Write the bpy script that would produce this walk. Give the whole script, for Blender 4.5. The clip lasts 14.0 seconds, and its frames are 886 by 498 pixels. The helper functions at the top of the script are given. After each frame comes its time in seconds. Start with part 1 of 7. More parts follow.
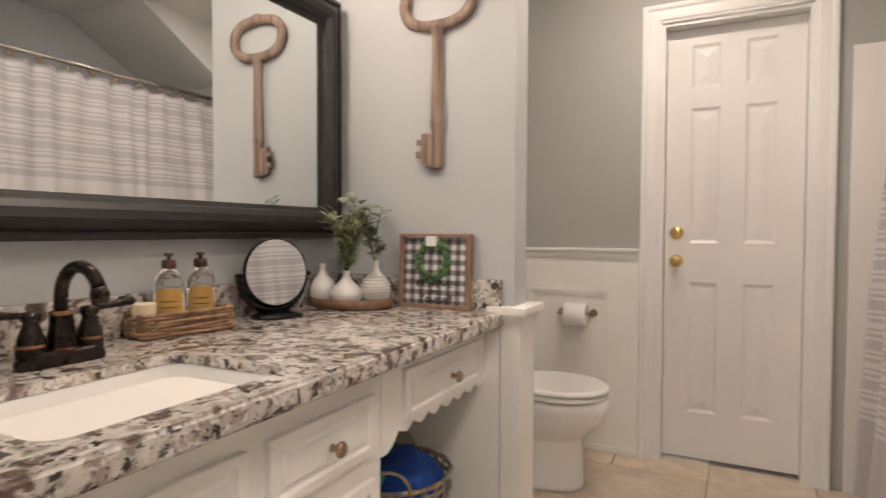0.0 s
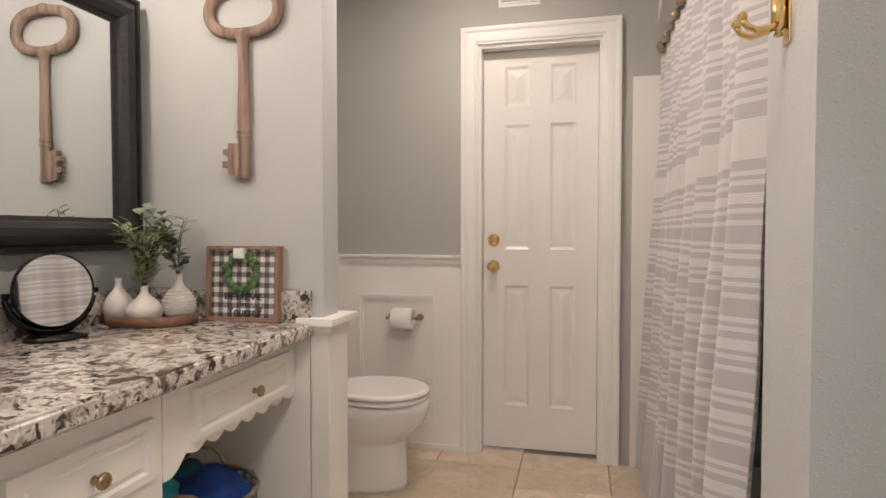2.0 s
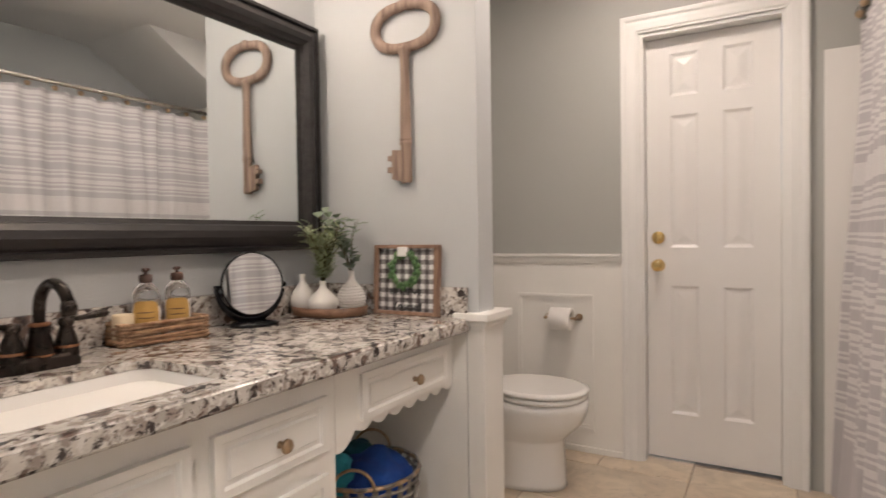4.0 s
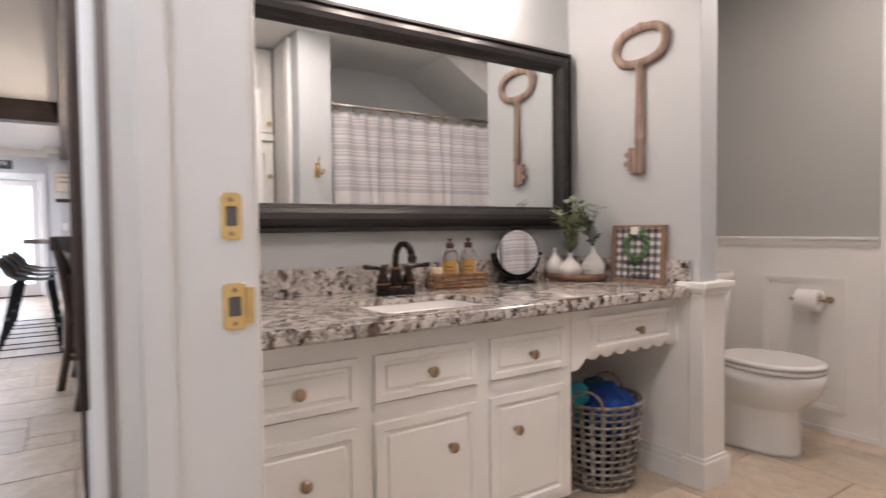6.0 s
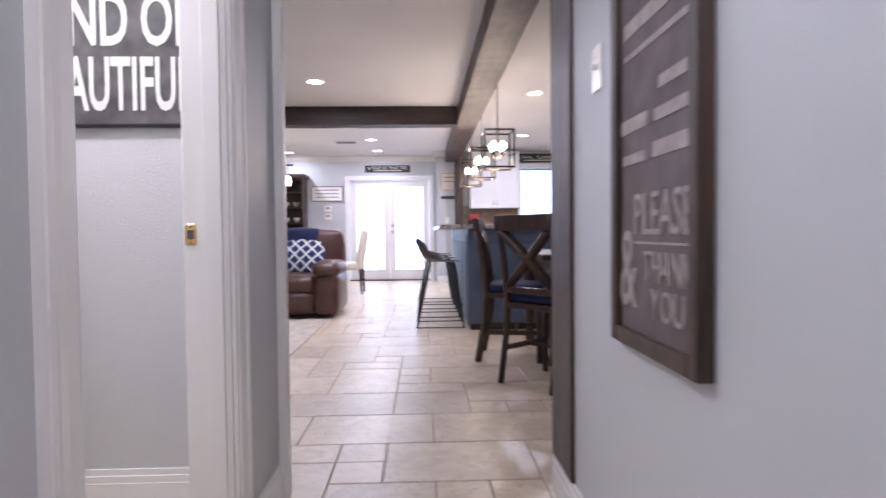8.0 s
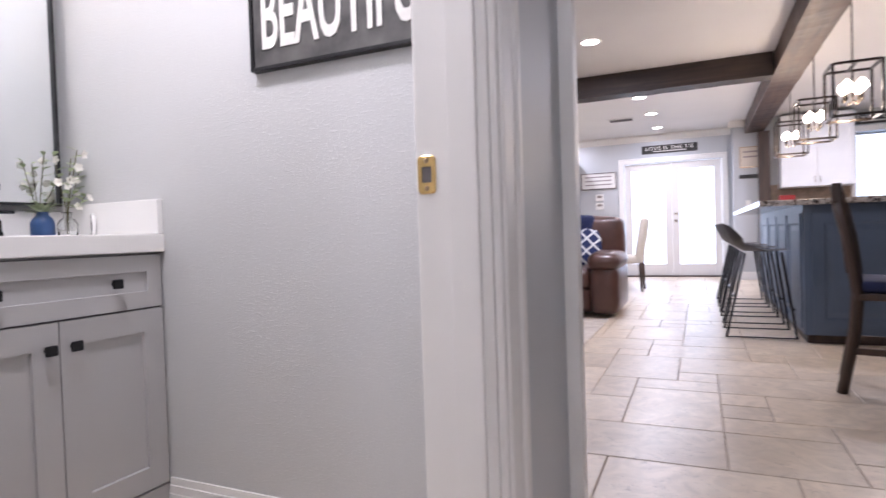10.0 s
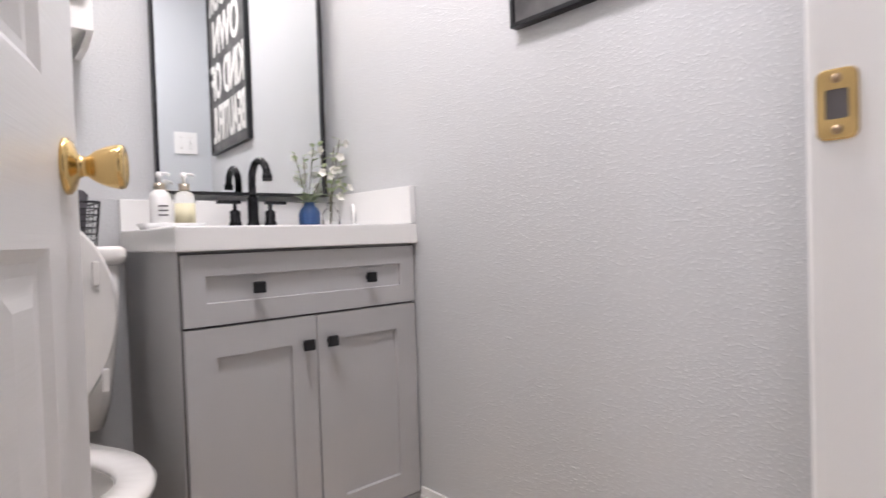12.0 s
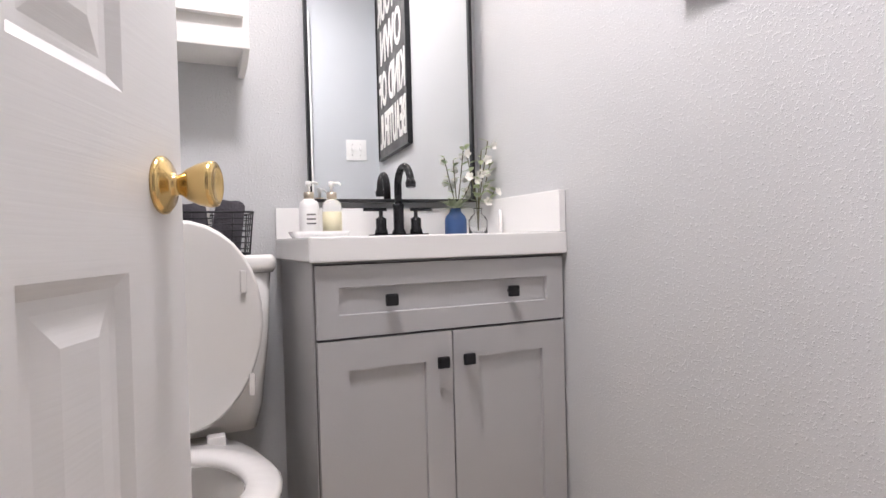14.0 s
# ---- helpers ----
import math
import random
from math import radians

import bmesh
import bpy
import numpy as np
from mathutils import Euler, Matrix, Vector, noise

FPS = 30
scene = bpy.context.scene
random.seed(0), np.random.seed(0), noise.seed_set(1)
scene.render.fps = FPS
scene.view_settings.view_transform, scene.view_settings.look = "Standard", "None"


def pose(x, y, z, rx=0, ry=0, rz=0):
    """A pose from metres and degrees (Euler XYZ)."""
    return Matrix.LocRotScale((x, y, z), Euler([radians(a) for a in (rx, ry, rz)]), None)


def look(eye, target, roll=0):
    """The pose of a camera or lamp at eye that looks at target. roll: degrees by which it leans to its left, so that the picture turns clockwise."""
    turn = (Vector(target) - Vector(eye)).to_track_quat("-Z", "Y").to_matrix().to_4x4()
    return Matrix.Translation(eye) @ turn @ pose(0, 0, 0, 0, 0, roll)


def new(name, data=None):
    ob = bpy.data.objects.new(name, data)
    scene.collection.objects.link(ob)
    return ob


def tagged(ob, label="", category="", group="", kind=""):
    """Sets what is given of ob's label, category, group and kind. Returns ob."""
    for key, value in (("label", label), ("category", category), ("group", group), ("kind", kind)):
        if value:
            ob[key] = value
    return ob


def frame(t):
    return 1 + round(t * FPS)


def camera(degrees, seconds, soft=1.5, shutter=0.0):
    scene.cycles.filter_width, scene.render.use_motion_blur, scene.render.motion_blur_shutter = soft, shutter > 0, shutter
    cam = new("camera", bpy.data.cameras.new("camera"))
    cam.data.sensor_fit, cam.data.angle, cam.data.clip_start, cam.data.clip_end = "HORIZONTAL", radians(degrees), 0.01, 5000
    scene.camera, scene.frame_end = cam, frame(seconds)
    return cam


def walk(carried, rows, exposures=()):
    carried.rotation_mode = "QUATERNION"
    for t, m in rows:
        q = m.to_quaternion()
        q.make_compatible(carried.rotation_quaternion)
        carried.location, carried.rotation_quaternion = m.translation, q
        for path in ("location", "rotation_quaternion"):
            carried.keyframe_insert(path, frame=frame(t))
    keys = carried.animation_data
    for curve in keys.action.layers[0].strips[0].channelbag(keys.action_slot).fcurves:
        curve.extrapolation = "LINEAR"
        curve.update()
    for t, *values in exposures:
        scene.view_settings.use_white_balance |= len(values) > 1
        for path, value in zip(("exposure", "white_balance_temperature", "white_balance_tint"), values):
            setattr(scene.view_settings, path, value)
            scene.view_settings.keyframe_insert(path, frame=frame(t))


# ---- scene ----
cam = camera(75.4, 14.0, soft=1.5, shutter=0.5)
PATH = [
    (0, (0.062, -0.764, 1.072), (-0.844, 1.018, 1.011), 0.2),
    (0.5, (0.138, -0.755, 1.097), (-0.624, 1.093, 1.025), 0.3),
    (1, (0.186, -0.742, 1.103), (-0.427, 1.161, 1.039), 0.2),
    (1.5, (0.218, -0.74, 1.107), (-0.298, 1.191, 1.048), 0.1),
    (2, (0.245, -0.743, 1.108), (-0.22, 1.201, 1.05), 0.0),
    (2.2, (0.247, -0.743, 1.099), (-0.208, 1.204, 1.047), -0.0),
    (4.3, (0.317, -0.765, 1.092), (-0.81, 0.886, 1.025), -0.5),
    (4.5, (0.352, -0.806, 1.111), (-0.856, 0.785, 1.025), -0.2),
    (5, (0.486, -0.941, 1.1), (-0.868, 0.529, 1.015), -0.3),
    (5.5, (0.628, -1.056, 1.056), (-0.866, 0.273, 0.991), -0.4),
    (6, (0.771, -1.141, 1.053), (-0.895, -0.036, 0.986), -0.7),
    (6.5, (0.796, -1.258, 1.025), (-1.007, -0.395, 0.964), -1.0),
    (7, (0.704, -1.409, 0.995), (-1.2, -0.801, 0.937), -1.0),
    (7.5, (0.525, -1.521, 0.956), (-1.441, -1.159, 0.904), -0.5),
    (8, (0.283, -1.568, 0.935), (-1.715, -1.499, 0.88), -0.6),
    (8.2, (0.183, -1.588, 0.935), (-1.816, -1.617, 0.886), -0.8),
    (10.3, (-0.523, -1.844, 0.824), (-2.298, -2.765, 0.779), -1.9),
    (10.5, (-0.543, -1.865, 0.815), (-2.283, -2.849, 0.773), -1.9),
    (11, (-0.609, -1.921, 0.815), (-2.25, -3.063, 0.774), -1.9),
    (11.5, (-0.666, -1.985, 0.837), (-2.164, -3.309, 0.792), -1.9),
    (12, (-0.706, -2.051, 0.84), (-2.039, -3.541, 0.795), -1.8),
    (12.5, (-0.755, -2.107, 0.836), (-1.896, -3.749, 0.8), -1.7),
    (13, (-0.813, -2.129, 0.845), (-1.782, -3.878, 0.817), -1.7),
    (13.5, (-0.846, -2.135, 0.869), (-1.696, -3.945, 0.837), -1.5),
    (14, (-0.852, -2.115, 0.865), (-1.674, -3.938, 0.833), -1.5),
]
walk(cam, [(t, look(eye, target, roll)) for t, eye, target, roll in PATH],
     [(0.0, 0.05, 6500, 10), (4.5, 0.07, 6380, 11), (5.5, 0.06, 6250, 13), (7.0, 0.03, 5750, 18), (8.2, 0.0, 5820, 22), (10.5, 0.07, 5930, 20), (13.0, 0.15, 6160, 17), (14.0, 0.17, 6130, 18)])

# ---- world and large lights ----
world = bpy.data.worlds.new("World")
scene.world = world
world.use_nodes = True
wn = world.node_tree.nodes
sky = wn.new("ShaderNodeTexSky")
sky.sky_type = "NISHITA"
sky.sun_disc = False
sky.sun_elevation, sky.sun_rotation = radians(40), radians(200)
world.node_tree.links.new(sky.outputs[0], wn["Background"].inputs[0])
wn["Background"].inputs[1].default_value = 0.1


def lamp(name, kind, place, power, colour, size=0.1, target=None, size_y=None, spread=None):
    data = bpy.data.lights.new(name, kind)
    data.energy, data.color = power, colour
    if kind == "AREA":
        data.shape = "RECTANGLE" if size_y else "DISK"
        data.size = size
        if size_y:
            data.size_y = size_y
        if spread:
            data.spread = radians(spread)
    else:
        data.shadow_soft_size = size
    ob = new(name, data)
    ob.matrix_world = look(place, target) if target else Matrix.Translation(place)
    return ob


WARM = (1.0, 0.83, 0.71)
SOFT = (1.0, 0.955, 0.92)
DAY = (0.66, 0.80, 1.0)
BATH_W, BATH_C, POWDER_W, POWDER_C, HALL_W, DAY_W, CAN_W = 4.2, 10.8, 0.75, 20.5, 28.0, 30.0, 34.0


# ---- materials ----
def material(name, colour, rough=0.5, metal=0.0, vary=0.08, scale=6.0, bump=0.0, bump_scale=200.0, coat=0.0, random_vary=0.0, colour2=None, sheen=0.0):
    m = bpy.data.materials.new(name)
    m.use_nodes = True
    nt = m.node_tree
    b = nt.nodes["Principled BSDF"]
    b.inputs["Roughness"].default_value = rough
    b.inputs["Metallic"].default_value = metal
    b.inputs["Coat Weight"].default_value = coat
    b.inputs["Sheen Weight"].default_value = sheen
    tc = nt.nodes.new("ShaderNodeTexCoord")
    no = nt.nodes.new("ShaderNodeTexNoise")
    no.inputs["Scale"].default_value, no.inputs["Detail"].default_value = scale, 6
    nt.links.new(tc.outputs["Object"], no.inputs["Vector"])
    ramp = nt.nodes.new("ShaderNodeValToRGB")
    c = Vector(colour)
    c2 = Vector(colour2) if colour2 else c * (1 + vary)
    c1 = c if colour2 else c * (1 - vary)
    ramp.color_ramp.elements[0].color = (*c1, 1)
    ramp.color_ramp.elements[1].color = (*c2, 1)
    ramp.color_ramp.elements[0].position, ramp.color_ramp.elements[1].position = 0.3, 0.7
    nt.links.new(no.outputs["Fac"], ramp.inputs[0])
    out = ramp.outputs[0]
    if random_vary:
        info = nt.nodes.new("ShaderNodeObjectInfo")
        mr = nt.nodes.new("ShaderNodeMapRange")
        mr.inputs["To Min"].default_value, mr.inputs["To Max"].default_value = 1 - random_vary, 1 + random_vary
        nt.links.new(info.outputs["Random"], mr.inputs[0])
        mul = nt.nodes.new("ShaderNodeVectorMath")
        mul.operation = "MULTIPLY"
        nt.links.new(out, mul.inputs[0])
        nt.links.new(mr.outputs[0], mul.inputs[1])
        out = mul.outputs[0]
    nt.links.new(out, b.inputs["Base Color"])
    # fine unevenness of the gloss
    n3 = nt.nodes.new("ShaderNodeTexNoise")
    n3.inputs["Scale"].default_value = scale * 4
    nt.links.new(tc.outputs["Object"], n3.inputs["Vector"])
    rr = nt.nodes.new("ShaderNodeMapRange")
    rr.inputs["To Min"].default_value, rr.inputs["To Max"].default_value = max(0.02, rough * 0.85), min(1, rough * 1.15)
    nt.links.new(n3.outputs["Fac"], rr.inputs[0])
    nt.links.new(rr.outputs[0], b.inputs["Roughness"])
    if bump:
        n2 = nt.nodes.new("ShaderNodeTexNoise")
        n2.inputs["Scale"].default_value, n2.inputs["Detail"].default_value = bump_scale, 3
        nt.links.new(tc.outputs["Object"], n2.inputs["Vector"])
        bp = nt.nodes.new("ShaderNodeBump")
        bp.inputs["Strength"].default_value, bp.inputs["Distance"].default_value = bump, 0.004
        nt.links.new(n2.outputs["Fac"], bp.inputs["Height"])
        nt.links.new(bp.outputs[0], b.inputs["Normal"])
    return m


def bsdf(m):
    return m.node_tree.nodes["Principled BSDF"]


def glowing(name, colour, strength):
    m = bpy.data.materials.new(name)
    m.use_nodes = True
    b = bsdf(m)
    b.inputs["Base Color"].default_value = (*colour, 1)
    b.inputs["Emission Color"].default_value = (*colour, 1)
    b.inputs["Emission Strength"].default_value = strength
    return m


def textured_paint(name, colour, strength=0.5, size=160):
    """Wall paint over a knocked-down, orange-peel plaster: blobs at two scales."""
    m = material(name, colour, 0.55, vary=0.025, scale=1.6)
    nt = m.node_tree
    b = bsdf(m)
    tc = nt.nodes.new("ShaderNodeTexCoord")
    n1 = nt.nodes.new("ShaderNodeTexNoise")
    n1.inputs["Scale"].default_value, n1.inputs["Detail"].default_value = size, 3
    n2 = nt.nodes.new("ShaderNodeTexNoise")
    n2.inputs["Scale"].default_value, n2.inputs["Detail"].default_value = 420, 2
    ramp = nt.nodes.new("ShaderNodeValToRGB")
    ramp.color_ramp.elements[0].position, ramp.color_ramp.elements[1].position = 0.54, 0.76
    add = nt.nodes.new("ShaderNodeMath")
    add.operation = "MULTIPLY_ADD"
    add.inputs[1].default_value = 0.35
    for n in (n1, n2):
        nt.links.new(tc.outputs["Object"], n.inputs["Vector"])
    nt.links.new(n1.outputs["Fac"], ramp.inputs[0])
    nt.links.new(n2.outputs["Fac"], add.inputs[0])
    nt.links.new(ramp.outputs[0], add.inputs[2])
    bp = nt.nodes.new("ShaderNodeBump")
    bp.inputs["Strength"].default_value, bp.inputs["Distance"].default_value = strength, 0.0022
    nt.links.new(add.outputs[0], bp.inputs["Height"])
    nt.links.new(bp.outputs[0], b.inputs["Normal"])
    return m


def granite_material():
    m = material("granite", (0.6, 0.58, 0.55), 0.16, vary=0.1, scale=12, coat=0.3)
    nt = m.node_tree
    b = bsdf(m)
    tc = nt.nodes.new("ShaderNodeTexCoord")
    warp = nt.nodes.new("ShaderNodeTexNoise")
    warp.inputs["Scale"].default_value, warp.inputs["Detail"].default_value = 55, 3
    nt.links.new(tc.outputs["Object"], warp.inputs["Vector"])
    mixv = nt.nodes.new("ShaderNodeVectorMath")
    mixv.operation = "MULTIPLY_ADD"
    mixv.inputs[1].default_value = (0.016, 0.016, 0.016)
    nt.links.new(warp.outputs["Color"], mixv.inputs[0])
    nt.links.new(tc.outputs["Object"], mixv.inputs[2])

    def layer(scale, detail, lo, hi, dist=1.2):
        n = nt.nodes.new("ShaderNodeTexNoise")
        n.inputs["Scale"].default_value, n.inputs["Detail"].default_value, n.inputs["Distortion"].default_value = scale, detail, dist
        nt.links.new(mixv.outputs[0], n.inputs["Vector"])
        r = nt.nodes.new("ShaderNodeValToRGB")
        r.color_ramp.elements[0].position, r.color_ramp.elements[1].position = lo, hi
        nt.links.new(n.outputs["Fac"], r.inputs[0])
        return r.outputs[0]

    def blend(fac, a, colour):
        mix = nt.nodes.new("ShaderNodeMix")
        mix.data_type = "RGBA"
        nt.links.new(fac, mix.inputs[0])
        if isinstance(a, tuple):
            mix.inputs[6].default_value = (*a, 1)
        else:
            nt.links.new(a, mix.inputs[6])
        mix.inputs[7].default_value = (*colour, 1)
        return mix.outputs[2]

    c = blend(layer(9, 5, 0.40, 0.64, 0.4), (0.66, 0.62, 0.57), (0.44, 0.405, 0.365))
    c = blend(layer(38, 5, 0.52, 0.60, 0.3), c, (0.34, 0.29, 0.255))
    c = blend(layer(60, 4, 0.56, 0.63, 0.2), c, (0.70, 0.67, 0.63))
    c = blend(layer(23, 8, 0.55, 0.61, 0.7), c, (0.15, 0.105, 0.085))
    c = blend(layer(36, 8, 0.58, 0.625, 0.6), c, (0.055, 0.043, 0.04))
    c = blend(layer(110, 3, 0.60, 0.66, 0.2), c, (0.10, 0.08, 0.07))
    nt.links.new(c, b.inputs["Base Color"])
    return m


def travertine_material(name, random_vary=0.10):
    m = material(name, (0.52, 0.42, 0.31), 0.36, vary=0.12, scale=3, colour2=(0.64, 0.55, 0.43), random_vary=random_vary)
    nt = m.node_tree
    b = bsdf(m)
    tc = nt.nodes.new("ShaderNodeTexCoord")
    geo = nt.nodes.new("ShaderNodeNewGeometry")
    n = nt.nodes.new("ShaderNodeTexNoise")
    n.inputs["Scale"].default_value, n.inputs["Detail"].default_value, n.inputs["Distortion"].default_value = 26, 8, 1.5
    nt.links.new(geo.outputs["Position"], n.inputs["Vector"])
    r = nt.nodes.new("ShaderNodeValToRGB")
    r.color_ramp.elements[0].position, r.color_ramp.elements[1].position = 0.28, 0.40
    nt.links.new(n.outputs["Fac"], r.inputs[0])
    # cloudy veins and pits in the stone
    cl = nt.nodes.new("ShaderNodeTexNoise")
    cl.inputs["Scale"].default_value, cl.inputs["Detail"].default_value, cl.inputs["Distortion"].default_value = 7, 9, 2.2
    nt.links.new(geo.outputs["Position"], cl.inputs["Vector"])
    mr = nt.nodes.new("ShaderNodeMapRange")
    mr.inputs["From Min"].default_value, mr.inputs["From Max"].default_value = 0.32, 0.66
    mr.inputs["To Min"].default_value, mr.inputs["To Max"].default_value = 0.87, 1.08
    nt.links.new(cl.outputs["Fac"], mr.inputs[0])
    mul = nt.nodes.new("ShaderNodeVectorMath")
    mul.operation = "MULTIPLY"
    nt.links.new(b.inputs["Base Color"].links[0].from_socket, mul.inputs[0])
    nt.links.new(mr.outputs[0], mul.inputs[1])
    pits = nt.nodes.new("ShaderNodeMapRange")
    pits.inputs["To Min"].default_value = 0.72
    nt.links.new(r.outputs[0], pits.inputs[0])
    mul2 = nt.nodes.new("ShaderNodeVectorMath")
    mul2.operation = "MULTIPLY"
    nt.links.new(mul.outputs[0], mul2.inputs[0])
    nt.links.new(pits.outputs[0], mul2.inputs[1])
    nt.links.new(mul2.outputs[0], b.inputs["Base Color"])
    bp = nt.nodes.new("ShaderNodeBump")
    bp.inputs["Strength"].default_value, bp.inputs["Distance"].default_value = 0.22, 0.003
    nt.links.new(r.outputs[0], bp.inputs["Height"])
    nt.links.new(bp.outputs[0], b.inputs["Normal"])
    return m


def curtain_material():
    """Woven cloth: broad grey bands split by groups of thin white lines, repeated down its height."""
    m = material("curtain_cloth", (0.6, 0.6, 0.6), 0.9, vary=0.05, scale=20, bump=0.15, bump_scale=900, sheen=0.2)
    nt = m.node_tree
    b = bsdf(m)
    tc = nt.nodes.new("ShaderNodeTexCoord")
    sep = nt.nodes.new("ShaderNodeSeparateXYZ")
    nt.links.new(tc.outputs["Object"], sep.inputs[0])
    def above(z):
        g = nt.nodes.new("ShaderNodeMath")
        g.operation = "GREATER_THAN"
        g.inputs[1].default_value = z
        nt.links.new(sep.outputs["Z"], g.inputs[0])
        return g.outputs[0]

    div = nt.nodes.new("ShaderNodeMath")
    div.operation = "MULTIPLY_ADD"
    div.inputs[1].default_value, div.inputs[2].default_value = 1 / 0.1515, 0.5 - 1.178 / 0.1515 + 10
    shift = nt.nodes.new("ShaderNodeMath")
    shift.operation = "MULTIPLY_ADD"
    shift.inputs[1].default_value = 0.34
    fr = nt.nodes.new("ShaderNodeMath")
    fr.operation = "FRACT"
    nt.links.new(sep.outputs["Z"], div.inputs[0])
    nt.links.new(above(1.30), shift.inputs[0])
    nt.links.new(div.outputs[0], shift.inputs[2])
    nt.links.new(shift.outputs[0], fr.inputs[0])
    ramp = nt.nodes.new("ShaderNodeValToRGB")
    ramp.color_ramp.interpolation = "CONSTANT"
    stops = [(0.0, (0, 0, 0, 1))]
    for c, w in ((0.17, 0.07), (0.328, 0.07), (0.50, 0.152), (0.711, 0.07), (0.843, 0.07)):
        stops += [(c - w / 2, (1, 1, 1, 1)), (c + w / 2, (0, 0, 0, 1))]
    el = ramp.color_ramp.elements
    el[0].position, el[0].color = stops[0]
    el[1].position, el[1].color = stops[1]
    for p, c in stops[2:]:
        e = el.new(p)
        e.color = c
    nt.links.new(fr.outputs[0], ramp.inputs[0])
    # one broad pale band across the middle
    wide = nt.nodes.new("ShaderNodeMath")
    wide.operation = "SUBTRACT"
    nt.links.new(above(1.258), wide.inputs[0])
    nt.links.new(above(1.342), wide.inputs[1])
    band = nt.nodes.new("ShaderNodeMath")
    band.operation = "MAXIMUM"
    nt.links.new(ramp.outputs[0], band.inputs[0])
    nt.links.new(wide.outputs[0], band.inputs[1])
    # fine threads inside the pale groups
    wave = nt.nodes.new("ShaderNodeTexWave")
    wave.bands_direction = "Z"
    wave.inputs["Scale"].default_value = 70
    nt.links.new(tc.outputs["Object"], wave.inputs["Vector"])
    mr = nt.nodes.new("ShaderNodeMapRange")
    mr.inputs["To Min"].default_value, mr.inputs["To Max"].default_value = 0.45, 1.0
    nt.links.new(wave.outputs["Fac"], mr.inputs[0])
    thread = nt.nodes.new("ShaderNodeMath")
    thread.operation = "MULTIPLY"
    nt.links.new(band.outputs[0], thread.inputs[0])
    nt.links.new(mr.outputs[0], thread.inputs[1])
    mul = nt.nodes.new("ShaderNodeMix")
    mul.data_type = "RGBA"
    nt.links.new(thread.outputs[0], mul.inputs[0])
    mul.inputs[6].default_value = (0.43, 0.41, 0.425, 1)
    mul.inputs[7].default_value = (0.64, 0.62, 0.61, 1)
    # plain hem at the foot
    lt = nt.nodes.new("ShaderNodeMath")
    lt.operation = "LESS_THAN"
    lt.inputs[1].default_value = 0.35
    nt.links.new(sep.outputs["Z"], lt.inputs[0])
    mix = nt.nodes.new("ShaderNodeMix")
    mix.data_type = "RGBA"
    nt.links.new(lt.outputs[0], mix.inputs[0])
    nt.links.new(mul.outputs[2], mix.inputs[6])
    mix.inputs[7].default_value = (0.42, 0.40, 0.415, 1)
    nt.links.new(mix.outputs[2], b.inputs["Base Color"])
    return m


def wood_material(name, c1, c2, rough=0.5, axis="Z", scale=4.0):
    m = material(name, c1, rough, vary=0.1, scale=5)
    nt = m.node_tree
    b = bsdf(m)
    tc = nt.nodes.new("ShaderNodeTexCoord")
    mp = nt.nodes.new("ShaderNodeMapping")
    s = {"X": (1, 9, 9), "Y": (9, 1, 9), "Z": (9, 9, 1)}[axis]
    mp.inputs["Scale"].default_value = [v * scale for v in s]
    nt.links.new(tc.outputs["Object"], mp.inputs[0])
    n = nt.nodes.new("ShaderNodeTexNoise")
    n.inputs["Scale"].default_value, n.inputs["Detail"].default_value, n.inputs["Distortion"].default_value = 1.2, 7, 0.6
    nt.links.new(mp.outputs[0], n.inputs["Vector"])
    r = nt.nodes.new("ShaderNodeValToRGB")
    r.color_ramp.elements[0].position, r.color_ramp.elements[1].position = 0.32, 0.68
    r.color_ramp.elements[0].color, r.color_ramp.elements[1].color = (*c1, 1), (*c2, 1)
    nt.links.new(n.outputs["Fac"], r.inputs[0])
    nt.links.new(r.outputs[0], b.inputs["Base Color"])
    bp = nt.nodes.new("ShaderNodeBump")
    bp.inputs["Strength"].default_value, bp.inputs["Distance"].default_value = 0.3, 0.002
    nt.links.new(n.outputs["Fac"], bp.inputs["Height"])
    nt.links.new(bp.outputs[0], b.inputs["Normal"])
    return m


def glass_material(name, tint=(1, 1, 1), rough=0.02):
    m = material(name, tint, rough, vary=0.0)
    b = bsdf(m)
    b.inputs["Transmission Weight"].default_value = 1.0
    b.inputs["IOR"].default_value = 1.45
    return m


PAINT = textured_paint("grey_wall_paint", (0.53, 0.545, 0.55), 0.3)
PAINT_P = textured_paint("grey_powder_paint", (0.56, 0.565, 0.565), 0.52, 155)
PAINT_SMOOTH = material("grey_hall_paint", (0.52, 0.54, 0.56), 0.5, vary=0.03, scale=2, bump=0.12, bump_scale=160)
# PAINT darkened for the far wall: its weaker light is put in the colour
PAINT_SHADED = textured_paint("shaded_far_wall_paint", (0.41, 0.41, 0.385), 0.2)
CEIL = material("ceiling_white", (0.78, 0.77, 0.76), 0.8, vary=0.02, scale=2, bump=0.2, bump_scale=90)
TRIM = material("trim_white", (0.80, 0.79, 0.77), 0.42, vary=0.02, scale=3, bump=0.03, bump_scale=60)
CABINET = material("cabinet_white", (0.85, 0.83, 0.79), 0.34, vary=0.03, scale=4, bump=0.06, bump_scale=70)
DOORW = material("door_white", (0.80, 0.78, 0.76), 0.35, vary=0.02, scale=4, bump=0.05, bump_scale=80)
GRANITE = granite_material()
TILE = travertine_material("travertine_tile")
GROUT = material("grout", (0.36, 0.29, 0.22), 0.9, vary=0.2, scale=40, bump=0.3)
CURTAIN = curtain_material()
